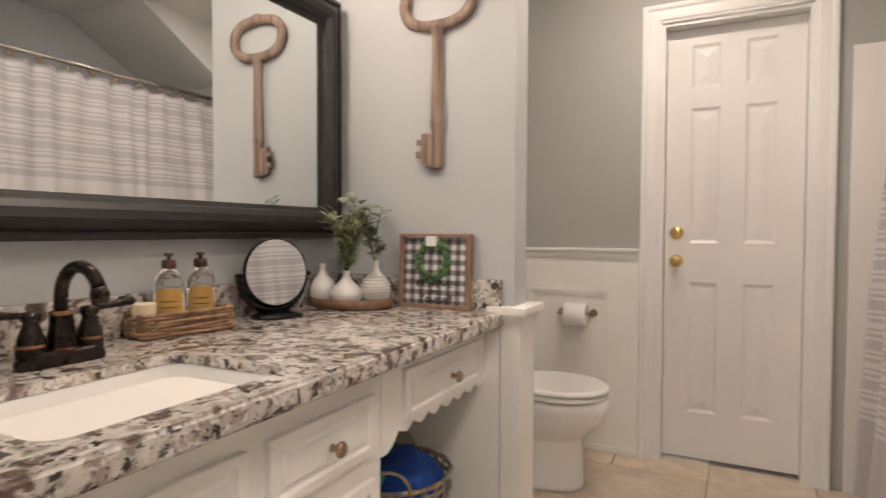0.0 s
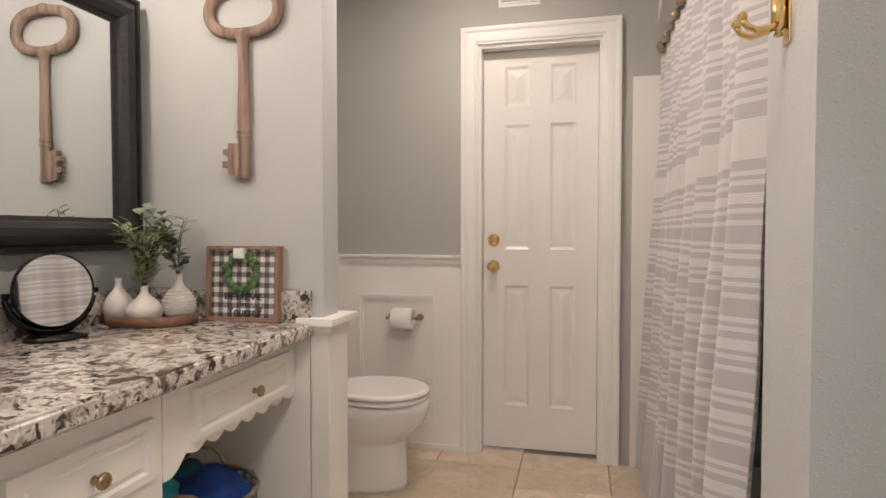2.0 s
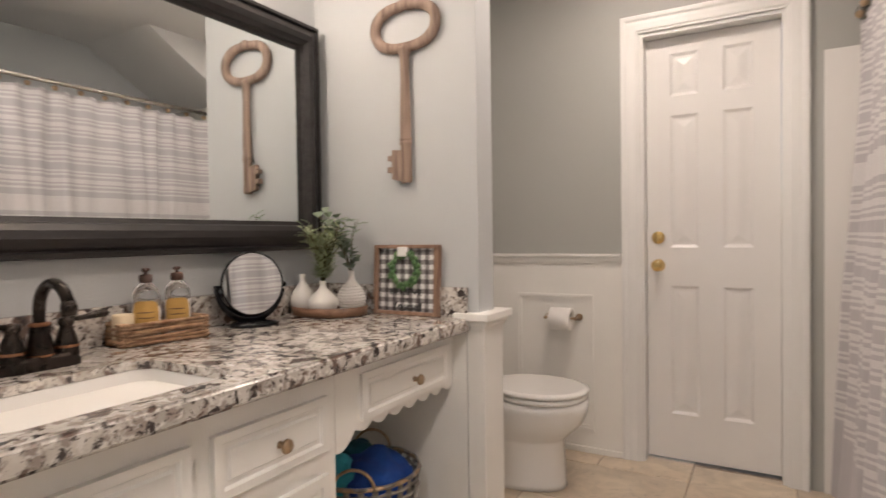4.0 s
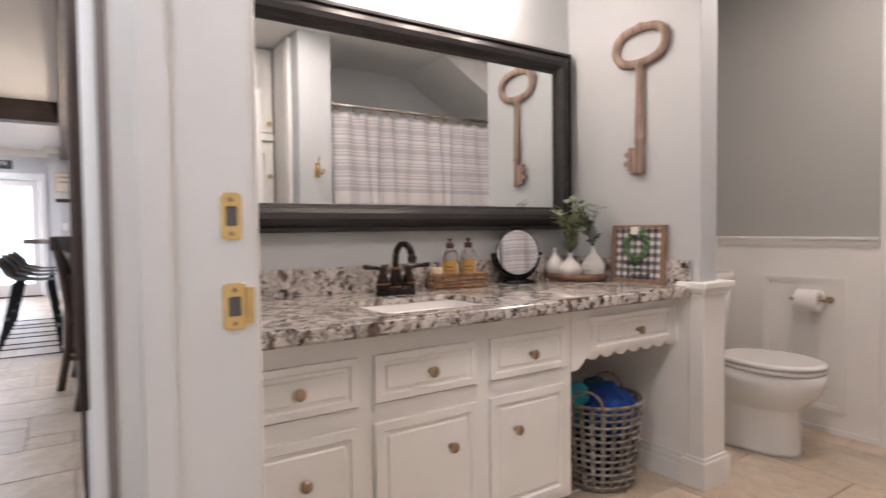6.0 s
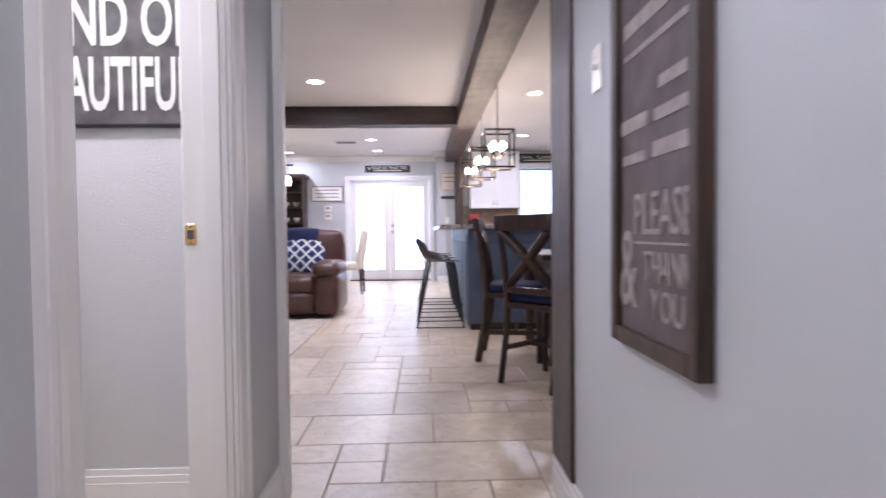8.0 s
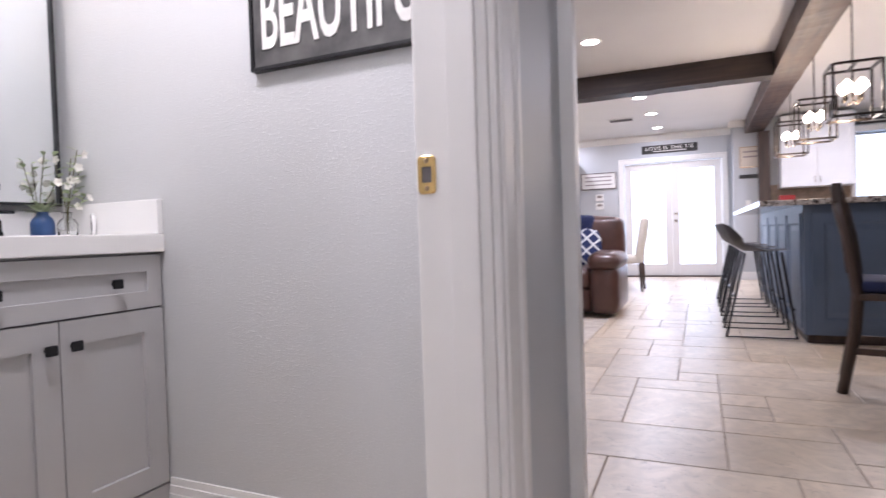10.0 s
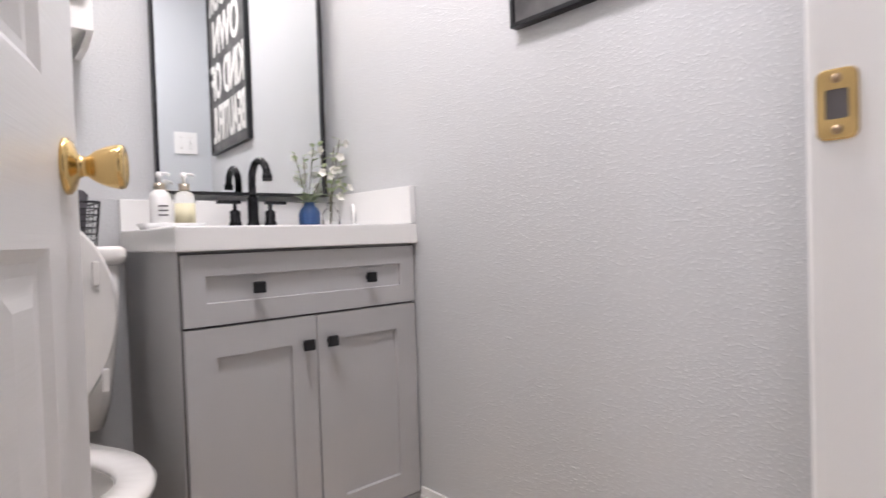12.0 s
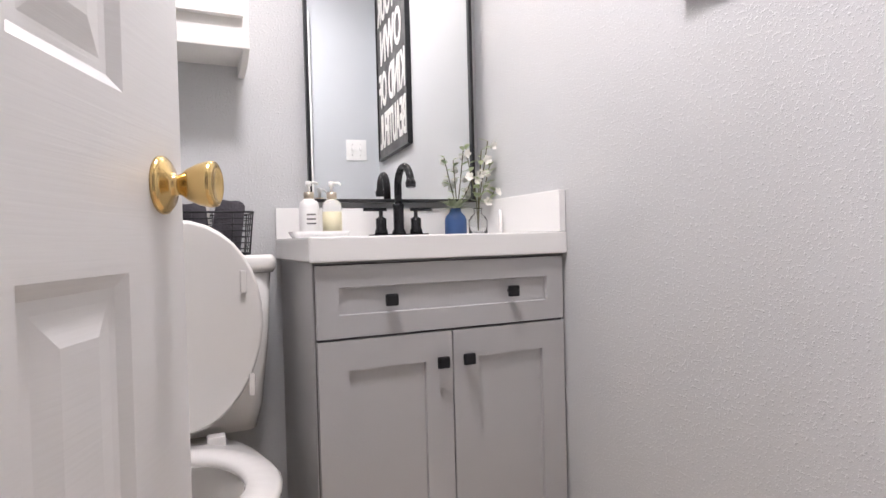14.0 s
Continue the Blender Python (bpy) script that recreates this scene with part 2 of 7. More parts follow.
PORCELAIN = material("porcelain", (0.80, 0.78, 0.75), 0.12, vary=0.01, scale=2, coat=0.4)
BRONZE = material("oiled_bronze", (0.035, 0.028, 0.024), 0.28, metal=0.85, vary=0.5, scale=14)
COPPER_EDGE = material("worn_copper_edge", (0.32, 0.16, 0.09), 0.3, metal=1.0, vary=0.3, scale=30)
BLACK = material("black_metal", (0.02, 0.02, 0.022), 0.35, metal=0.5, vary=0.2, scale=20)
BLACKGLOSS = material("black_gloss_metal", (0.015, 0.015, 0.017), 0.12, metal=0.6, vary=0.1, scale=10)
BRASS = material("brass", (0.78, 0.56, 0.24), 0.18, metal=1.0, vary=0.12, scale=20)
AGED = material("aged_brass", (0.44, 0.32, 0.21), 0.3, metal=1.0, vary=0.3, scale=40)
CHROME = material("brushed_nickel", (0.62, 0.58, 0.52), 0.2, metal=1.0, vary=0.05)
MIRROR = material("mirror_glass", (0.86, 0.885, 0.885), 0.0, metal=1.0, vary=0.0)
for link in list(MIRROR.node_tree.links):
    if link.to_socket.name == "Roughness":
        MIRROR.node_tree.links.remove(link)
bsdf(MIRROR).inputs["Roughness"].default_value = 0.0
FRAMEBLACK = wood_material("black_frame_wood", (0.012, 0.010, 0.010), (0.028, 0.024, 0.023), 0.5, "Y")
KEYWOOD = wood_material("weathered_key_wood", (0.16, 0.105, 0.08), (0.41, 0.30, 0.235), 0.75, "Z", 3)
TRAYWOOD = wood_material("tray_wood", (0.13, 0.065, 0.035), (0.24, 0.13, 0.075), 0.45, "X")
SIGNWOOD = wood_material("sign_wood", (0.24, 0.14, 0.09), (0.36, 0.23, 0.16), 0.6, "Z")
DARKWOOD = wood_material("dark_stained_wood", (0.025, 0.014, 0.010), (0.075, 0.042, 0.028), 0.45, "Z", 2)
BEAMWOOD = wood_material("hewn_beam_wood", (0.03, 0.016, 0.011), (0.10, 0.055, 0.035), 0.55, "X", 1.2)
STOOLBLACK = material("dark_leather", (0.03, 0.028, 0.032), 0.45, vary=0.2, scale=10, bump=0.2)
LEATHER = material("brown_leather", (0.085, 0.040, 0.030), 0.35, vary=0.25, scale=5, bump=0.25, bump_scale=60)
NAVY = material("navy_cloth", (0.012, 0.018, 0.062), 0.9, vary=0.2, scale=12, bump=0.3)
BLUEPAINT = material("blue_island_paint", (0.11, 0.15, 0.22), 0.45, vary=0.08, scale=4)
WHITEPAINT = material("kitchen_white", (0.8, 0.8, 0.8), 0.4, vary=0.02)
GREYCAB = material("vanity_grey", (0.45, 0.445, 0.445), 0.42, vary=0.025, scale=3, bump=0.05, bump_scale=200)
GREYDARK = material("shadow_gap_grey", (0.12, 0.11, 0.11), 0.6)
WHITETOP = material("white_cultured_marble", (0.84, 0.83, 0.81), 0.2, vary=0.01, scale=3, coat=0.2)
VASEWHITE = material("matte_ceramic", (0.74, 0.71, 0.67), 0.5, vary=0.03, scale=8)
LEAF = material("leaf_green", (0.30, 0.38, 0.19), 0.55, vary=0.4, scale=18, colour2=(0.52, 0.57, 0.37))
LEAF2 = material("eucalyptus_leaf", (0.15, 0.21, 0.14), 0.55, vary=0.3, scale=18, colour2=(0.30, 0.36, 0.26))
STEM = material("stem", (0.12, 0.11, 0.05), 0.7)
WICKER = material("wicker", (0.20, 0.10, 0.05), 0.7, vary=0.4, scale=40, colour2=(0.46, 0.30, 0.18), random_vary=0.3)
DARKWICKER = material("grey_wicker", (0.10, 0.09, 0.08), 0.5, vary=0.4, scale=30, colour2=(0.36, 0.33, 0.29), random_vary=0.3)
BLUECLOTH = material("bright_blue_cloth", (0.008, 0.03, 0.17), 0.9, vary=0.4, scale=9, colour2=(0.015, 0.08, 0.36), bump=0.5, bump_scale=80)
TEALCLOTH = material("teal_cloth", (0.04, 0.32, 0.42), 0.9, vary=0.3, scale=9, bump=0.5, bump_scale=80)
PAPER = material("white_paper", (0.82, 0.80, 0.77), 0.9, vary=0.02, bump=0.2, bump_scale=120)
BROWNCAP = material("brown_plastic", (0.07, 0.032, 0.022), 0.3)
CLEARBOTTLE = glass_material("clear_bottle", (0.95, 0.95, 0.95), 0.05)
CLEARGLASS = glass_material("clear_glass", (0.97, 0.98, 0.98), 0.0)
AMBERLABEL = material("amber_label", (0.55, 0.33, 0.09), 0.5, vary=0.1, scale=40)
LOTION = material("white_lotion", (0.75, 0.72, 0.70), 0.4)
CANDLE = material("candle_wax", (0.72, 0.60, 0.42), 0.5)
CHALK = material("chalk_black", (0.018, 0.018, 0.018), 0.8, vary=0.5, scale=25, colour2=(0.06, 0.058, 0.056))
LETTER = material("letter_white", (0.74, 0.72, 0.68), 0.7, vary=0.1, scale=30)
SIGNBROWN = material("sign_brown", (0.12, 0.095, 0.095), 0.7, vary=0.25, scale=14)
LETTERGREY = material("letter_grey", (0.33, 0.29, 0.28), 0.8, vary=0.2, scale=30)
PLATEWHITE = material("switch_plate_white", (0.82, 0.81, 0.79), 0.3, vary=0.01)
RUG = material("rug_cloth", (0.42, 0.36, 0.30), 0.95, vary=0.3, scale=9, colour2=(0.60, 0.55, 0.48), bump=0.4)
CREAMCLOTH = material("cream_cloth", (0.68, 0.62, 0.54), 0.9, vary=0.05, bump=0.2)
DAYGLOW = glowing("daylight_backdrop", (0.93, 0.96, 1.0), 1.05)
BULB = glowing("warm_bulb", (1.0, 0.84, 0.62), 30.0)
CANGLOW = glowing("can_light_glow", (1.0, 0.93, 0.85), 16.0)
SHADEGLOW = glowing("frosted_shade_glow", (1.0, 0.90, 0.76), 6.0)


# ---- mesh helpers ----
def box(bm, x0, x1, y0, y1, z0, z1, bevel=0.0):
    vs = [bm.verts.new(p) for p in ((x0, y0, z0), (x1, y0, z0), (x1, y1, z0), (x0, y1, z0), (x0, y0, z1), (x1, y0, z1), (x1, y1, z1), (x0, y1, z1))]
    fs = [bm.faces.new([vs[i] for i in f]) for f in ((0, 3, 2, 1), (4, 5, 6, 7), (0, 1, 5, 4), (1, 2, 6, 5), (2, 3, 7, 6), (3, 0, 4, 7))]
    if bevel:
        es = list({e for f in fs for e in f.edges})
        bmesh.ops.bevel(bm, geom=es, offset=bevel, segments=2, affect="EDGES", profile=0.6)
    return vs


def lathe(bm, profile, seg=24, at=(0, 0, 0), sx=1.0, sy=1.0):
    rings = []
    for r, z in profile:
        if r < 1e-5:
            rings.append([bm.verts.new((at[0], at[1], at[2] + z))])
        else:
            rings.append([bm.verts.new((at[0] + sx * r * math.cos(2 * math.pi * i / seg), at[1] + sy * r * math.sin(2 * math.pi * i / seg), at[2] + z)) for i in range(seg)])
    for a, b in zip(rings, rings[1:]):
        for i in range(seg):
            j = (i + 1) % seg
            if len(a) == 1 and len(b) > 1:
                f = bm.faces.new((a[0], b[i], b[j]))
            elif len(b) == 1 and len(a) > 1:
                f = bm.faces.new((a[i], a[j], b[0]))
            elif len(a) > 1:
                f = bm.faces.new((a[i], a[j], b[j], b[i]))
            else:
                continue
            f.smooth = True


def tube(bm, points, radius, seg=10, radii=None, closed=False):
    pts = [Vector(p) for p in points]
    rings, n = [], len(pts)
    up = None
    for k, p in enumerate(pts):
        if closed:
            d = (pts[(k + 1) % n] - pts[k - 1]).normalized()
        else:
            d = (pts[min(k + 1, n - 1)] - pts[max(k - 1, 0)]).normalized()
        if up is None:
            up = Vector((0, 0, 1)) if abs(d.z) < 0.9 else Vector((1, 0, 0))
        u = d.cross(up).normalized()
        up = u.cross(d).normalized()
        r = radii[k] if radii else radius
        rings.append([bm.verts.new(p + (u * math.cos(2 * math.pi * i / seg) + up * math.sin(2 * math.pi * i / seg)) * r) for i in range(seg)])
    pairs = list(zip(rings, rings[1:])) + ([(rings[-1], rings[0])] if closed else [])
    for a, b in pairs:
        for i in range(seg):
            j = (i + 1) % seg
            bm.faces.new((a[i], a[j], b[j], b[i])).smooth = True
    if not closed:
        bm.faces.new(rings[0][::-1])
        bm.faces.new(rings[-1])


def arc(cx, cz, r, a0, a1, n=12):
    return [(cx + r * math.cos(radians(a0 + (a1 - a0) * i / n)), cz + r * math.sin(radians(a0 + (a1 - a0) * i / n))) for i in range(n + 1)]


def prism(bm, outline, y0, y1, holes=()):
    """An outline of (x, z) points pushed from y0 to y1."""
    a = [bm.verts.new((x, y0, z)) for x, z in outline]
    b = [bm.verts.new((x, y1, z)) for x, z in outline]
    bm.faces.new(a)
    bm.faces.new(b[::-1])
    n = len(a)
    for i in range(n):
        j = (i + 1) % n
        bm.faces.new((a[i], b[i], b[j], a[j]))


def panelled(bm, w, h, t, panels, depth=0.009, ring=0.014, flat=0.012, slope=0.03, raised=0.006, both=False):
    """A slab in x 0..w, z 0..h, front at y=0, back at y=t, with raised-and-fielded panels (x0, x1, z0, z1) let into its front (and back)."""
    xs = sorted({0, w, *[p[0] for p in panels], *[p[1] for p in panels]})
    zs = sorted({0, h, *[p[2] for p in panels], *[p[3] for p in panels]})

    def face(y, s):
        for x0, x1 in zip(xs, xs[1:]):
            for z0, z1 in zip(zs, zs[1:]):
                cx, cz = (x0 + x1) / 2, (z0 + z1) / 2
                if any(p[0] < cx < p[1] and p[2] < cz < p[3] for p in panels):
                    continue
                q = [bm.verts.new((x, y, z)) for x, z in ((x0, z0), (x1, z0), (x1, z1), (x0, z1))]
                bm.faces.new(q if s > 0 else q[::-1])
        for x0, x1, z0, z1 in panels:
            steps = [(0, 0), (ring, depth), (ring + flat, depth), (ring + flat + slope, depth - raised)]
            loops = []
            for inset, d in steps:
                inset = min(inset, (x1 - x0) / 2 - 0.004, (z1 - z0) / 2 - 0.004)
                loops.append([bm.verts.new((x, y + s * d, z)) for x, z in ((x0 + inset, z0 + inset), (x1 - inset, z0 + inset), (x1 - inset, z1 - inset), (x0 + inset, z1 - inset))])
            for a, b in zip(loops, loops[1:]):
                for i in range(4):
                    j = (i + 1) % 4
                    q = (a[i], a[j], b[j], b[i])
                    bm.faces.new(q if s > 0 else q[::-1])
            bm.faces.new(loops[-1] if s > 0 else loops[-1][::-1])

    face(0, 1)
    if both:
        face(t, -1)
    else:
        q = [bm.verts.new((x, t, z)) for x, z in ((0, 0), (0, h), (w, h), (w, 0))]
        bm.faces.new(q)
    for a, b in (((0, 0), (w, 0)), ((w, 0), (w, h)), ((w, h), (0, h)), ((0, h), (0, 0))):
        q = [bm.verts.new(p) for p in ((a[0], 0, a[1]), (a[0], t, a[1]), (b[0], t, b[1]), (b[0], 0, b[1]))]
        bm.faces.new(q)


def mesh_of(name, bm, mat, weld=True):
    if weld:
        bmesh.ops.remove_doubles(bm, verts=bm.verts, dist=0.00005)
    bmesh.ops.recalc_face_normals(bm, faces=bm.faces)
    me = bpy.data.meshes.new(name)
    bm.to_mesh(me)
    bm.free()
    for m in mat if isinstance(mat, (list, tuple)) else [mat]:
        me.materials.append(m)
    return me


def part(name, bm, mat, parent=None, label="", m=None):
    ob = new(name, mesh_of(name, bm, mat))
    if parent:
        ob.parent = parent
    if m:
        ob.matrix_basis = m
    return tagged(ob, label)


def thing(name, label, category, m=None, group="", kind=""):
    ob = new(name)
    ob.empty_display_size = 0.1
    if m:
        ob.matrix_basis = m
    return tagged(ob, label, category, group, kind)


def whole(name, bm, mat, label, category, m=None, group="", kind=""):
    return tagged(part(name, bm, mat, None, label, m), "", category, group, kind)


def setting(name, bm, mat, label, category="wall"):
    return tagged(part(name, bm, mat, None, label), "", category, "", "structure")


def boxes(*specs, bevel=0.0):
    bm = bmesh.new()
    for s in specs:
        box(bm, *s, bevel=bevel)
    return bm


def rod(bm, p, q, r, seg=10):
    tube(bm, [p, q], r, seg)


def words(name, text, width, height, mat, parent, m, depth=0.0015, label="", bold=0.0):
    """Raised letters that fill width x height, standing in local x, z, facing -y."""
    cu = bpy.data.curves.new(name, "FONT")
    cu.body, cu.extrude, cu.align_x = text, depth, "CENTER"
    cu.resolution_u = 3
    cu.offset = bold
    tmp = bpy.data.objects.new(name, cu)
    scene.collection.objects.link(tmp)
    me = bpy.data.meshes.new_from_object(tmp.evaluated_get(bpy.context.evaluated_depsgraph_get()))
    bpy.data.objects.remove(tmp)
    bpy.data.curves.remove(cu)
    co = np.array([v.co for v in me.vertices])
    lo, hi = co.min(0), co.max(0)
    for v in me.vertices:
        x = (v.co.x - (lo[0] + hi[0]) / 2) / (hi[0] - lo[0]) * width
        z = (v.co.y - lo[1]) / (hi[1] - lo[1]) * height
        v.co = (x, -v.co.z, z)
    me.materials.append(mat)
    ob = new(name, me)
    ob.parent = parent
    ob.matrix_basis = m
    return tagged(ob, label)

# ---- the large structure ----
H = 2.44
HG = 2.48
XW, YK, YF = -1.27, 0.974, 2.08
HALL_N, HALL_S = -1.09, -2.085

setting("wall_vanity", boxes((XW - 0.12, XW, -0.90, YF + 0.12, 0, H)), PAINT, "light grey painted textured wall behind the vanity")
setting("wall_partition", boxes((XW, -0.565, YK, YK + 0.115, 0, H)), PAINT, "light grey partition wall beside the toilet")
setting("wall_far", boxes((XW, -0.25, YF, YF + 0.12, 0, H), (0.345, 1.42, YF, YF + 0.12, 0, H), (-0.25, 0.345, YF, YF + 0.12, 2.03, H)), PAINT_SHADED, "grey-green wall round the closed white door, its dimness put into the paint")
setting("wall_tub_end", boxes((0.590, 1.30, 0.235, 0.47, 0, H)), PAINT, "grey painted wall end beside the shower curtain")
setting("wall_tub_back", boxes((1.30, 1.42, -0.90, YF, 0, H)), PAINT, "grey painted wall behind the bathtub")
# sloped ceiling over the tub and its cheek
bm = bmesh.new()
yy = [(1.46, 2.44), (2.08, 2.07), (2.08, 2.44)]
for x0, x1 in ((0.590, 1.30),):
    a = [bm.verts.new((x0, y, z)) for y, z in yy]
    b = [bm.verts.new((x1, y, z)) for y, z in yy]
    bm.faces.new(a), bm.faces.new(b[::-1])
    for i in range(3):
        j = (i + 1) % 3
        bm.faces.new((a[i], b[i], b[j], a[j]))
setting("ceiling_slope", bm, CEIL, "sloped white ceiling over the bathtub", "ceiling")
setting("ceiling_bath", boxes((XW - 0.12, 1.42, -1.0, YF + 0.12, H, H + 0.1)), CEIL, "flat white painted bathroom ceiling", "ceiling")

# wall between bathroom and hall, with the doorway
JL, JR = -0.116, 0.94
setting("wall_hall_north", boxes((-1.52, JL - 0.02, HALL_N, -0.90, 0, HG), (-1.785, -1.521, HALL_N, -0.90, 0, 0.124), (JR + 0.02, 3.0, HALL_N, -0.90, 0, HG), (JL - 0.02, JR + 0.02, HALL_N, -0.90, 2.06, HG)), PAINT_SMOOTH, "smooth bluish grey hall wall")
PL, PR = -1.265, -0.592
setting("wall_hall_south", boxes((-1.77, PL - 0.02, HALL_S - 0.115, HALL_S, 0, HG), (PR + 0.02, 3.0, HALL_S - 0.115, HALL_S, 0, HG), (PL - 0.02, PR + 0.02, HALL_S - 0.115, HALL_S, 2.06, HG)), PAINT_SMOOTH, "bluish grey hall wall round the powder room doorway")
setting("wall_hall_end", boxes((3.0, 3.12, HALL_S - 0.115, -0.90, 0, HG)), PAINT_SMOOTH, "plain grey wall closing the hall")
setting("ceiling_hall", boxes((-1.80, 3.12, HALL_S - 0.115, -1.0, HG, HG + 0.1)), CEIL, "white hall ceiling", "ceiling")

# powder room
PX0, PX1, PY0, PY1 = -1.735, -0.40, -3.78, HALL_S - 0.115
setting("wall_powder_west", boxes((PX0 - 0.035, PX0, PY0 - 0.12, PY1, 0, HG)), PAINT_P, "pale grey wall with heavy orange-peel texture")
setting("wall_powder_back", boxes((PX0, PX1 + 0.1, PY0 - 0.12, PY0, 0, HG)), PAINT_P, "pale grey textured wall behind the grey vanity")
setting("wall_powder_east", boxes((PX1, PX1 + 0.1, PY0, PY1, 0, HG)), PAINT_P, "pale grey textured wall beside the toilet")
setting("ceiling_powder", boxes((PX0 - 0.065, PX1 + 0.1, PY0 - 0.12, PY1, HG - 0.04, HG + 0.06)), CEIL, "white powder room ceiling", "ceiling")

# great room
GX, GY0, GY1 = -11.2, -6.0, 3.0
FD0, FD1 = -3.02, -1.44
setting("wall_great_west", boxes((GX - 0.14, GX, GY0, FD0, 0, HG), (GX - 0.14, GX, FD1, GY1, 0, HG), (GX - 0.14, GX, FD0, FD1, 2.0, HG)), PAINT_SMOOTH, "grey wall with the french doors")
setting("wall_great_south", boxes((GX, -1.80, GY0 - 0.12, GY0, 0, HG)), PAINT_SMOOTH, "plain grey great room wall")
setting("wall_great_north", boxes((GX, -1.52, GY1, GY1 + 0.12, 0, HG)), PAINT_SMOOTH, "plain grey kitchen side wall")
setting("wall_great_east", boxes((-1.77, -1.65, GY0, PY0 - 0.12, 0, HG), (-1.64, -1.52, -0.90, GY1, 0, HG)), PAINT_SMOOTH, "plain grey great room end wall")
# kitchen wall with its window opening
KX = -10.6
setting("wall_kitchen", boxes((KX - 0.14, KX, -1.30, 0.30, 0, HG), (KX - 0.14, KX, 1.25, GY1, 0, HG), (KX - 0.14, KX, 0.30, 1.25, 0, 1.20), (KX - 0.14, KX, 0.30, 1.25, 2.16, HG)), PAINT_SMOOTH, "grey kitchen wall with a window opening")
setting("ceiling_great", boxes((GX - 0.14, -1.60, GY0 - 0.12, GY1 + 0.12, HG + 0.002, HG + 0.1)), CEIL, "white textured great room ceiling", "ceiling")
bm = bmesh.new()
for x0, x1, y0, y1 in ((GX, GX + 0.09, GY0, -1.30),):
    prof = [(0, 0), (0.09, 0), (0.085, -0.03), (0.05, -0.06), (0.02, -0.09), (0, -0.11)]
    a = [bm.verts.new((GX + p, y0, HG + q)) for p, q in prof]
    b = [bm.verts.new((GX + p, y1, HG + q)) for p, q in prof]
    bm.faces.new(a), bm.faces.new(b[::-1])
    for i in range(len(prof)):
        j = (i + 1) % len(prof)
        bm.faces.new((a[i], a[j], b[j], b[i]))
box(bm, KX, KX + 0.08, -1.36, -0.95, HG - 0.10, HG)
setting("crown_trim", bm, TRIM, "white crown moulding under the ceiling", "trim")

# ground outside and floor slab
bm = boxes((GX - 0.14, 3.12, GY0 - 0.12, GY1 + 0.12, -0.12, -0.006))
FLOOR = setting("floor", bm, GROUT, "beige travertine tile floor in a mixed pattern", "floor")
setting("backdrop", boxes((GX - 3.0, GX - 2.95, -8, 6, -1.5, 6)), DAYGLOW, "bright overexposed daylight outdoors", "backdrop")


# ---- trim ----
def casing_u(bm, x0, x1, z1, y, w, t, s):
    """Moulded casing round an opening x0..x1 high z1, on the plane y, standing out by t towards s."""
    profile = [(0.0, 0.0), (0.0, 0.55), (0.003, 0.68), (0.011, 0.72), (0.014, 0.92), (0.018, 1.0), (w * 0.5, 1.06), (w - 0.030, 1.0),
               (w - 0.025, 1.05), (w - 0.020, 1.28), (w - 0.014, 1.36), (w - 0.003, 1.36), (w, 1.2), (w, 0.0)]
    rows = []
    for d, k in profile:
        q = y + s * t * k
        rows.append([bm.verts.new(p) for p in ((x0 - d, q, 0), (x0 - d, q, z1 + d), (x1 + d, q, z1 + d), (x1 + d, q, 0))])
    for a, b in zip(rows, rows[1:] + rows[:1]):
        for i in range(3):
            bm.faces.new((a[i], a[i + 1], b[i + 1], b[i]))
    bm.faces.new([row[0] for row in rows])
    bm.faces.new([row[3] for row in rows])
    bmesh.ops.recalc_face_normals(bm, faces=list(bm.faces))


bm = bmesh.new()
casing_u(bm, -0.25, 0.345, 2.03, YF, 0.085, 0.018, -1)
setting("door_casing_far", bm, TRIM, "white moulded casing round the closed door", "trim")
bm = boxes((-0.25, -0.235, YF, YF + 0.12, 0, 2.015), (0.33, 0.345, YF, YF + 0.12, 0, 2.015), (-0.25, 0.345, YF, YF + 0.12, 2.015, 2.03))
setting("door_jamb_far", bm, TRIM, "white painted door jamb", "trim")

# bathroom doorway jamb with its stop and both casings
bm = bmesh.new()
for x0, x1, sx0, sx1 in ((JL - 0.02, JL, JL, JL + 0.012), (JR, JR + 0.02, JR - 0.012, JR)):
    box(bm, x0, x1, HALL_N, -0.90, 0, 2.04, 0.001)
    box(bm, sx0, sx1, -1.055, -1.015, 0, 2.03, 0.002)
box(bm, JL - 0.02, JR + 0.02, HALL_N, -0.90, 2.04, 2.06)
setting("door_jamb_bath", bm, TRIM, "white painted jamb of the bathroom doorway", "trim")
bm = bmesh.new()
casing_u(bm, JL - 0.012, JR + 0.012, 2.05, HALL_N, 0.085, 0.018, -1)
setting("door_casing_bath_hall", bm, TRIM, "white moulded casing on the hall side", "trim")
bm = bmesh.new()
casing_u(bm, JL - 0.012, JR + 0.012, 2.05, -0.90, 0.085, 0.018, 1)
# dark strip paints the shade in the gap between jamb and casing
setting("jamb_gap_shade", boxes((JL - 0.016, JL + 0.004, HALL_N - 0.008, HALL_N + 0.004, 0, 2.04), bevel=0.002), material("jamb_shade_grey", (0.22, 0.19, 0.18), 0.7, vary=0.1), "dark strip painting the shaded gap along the bathroom jamb", "trim")
setting("door_casing_bath", bm, TRIM, "white moulded casing inside the bathroom", "trim")

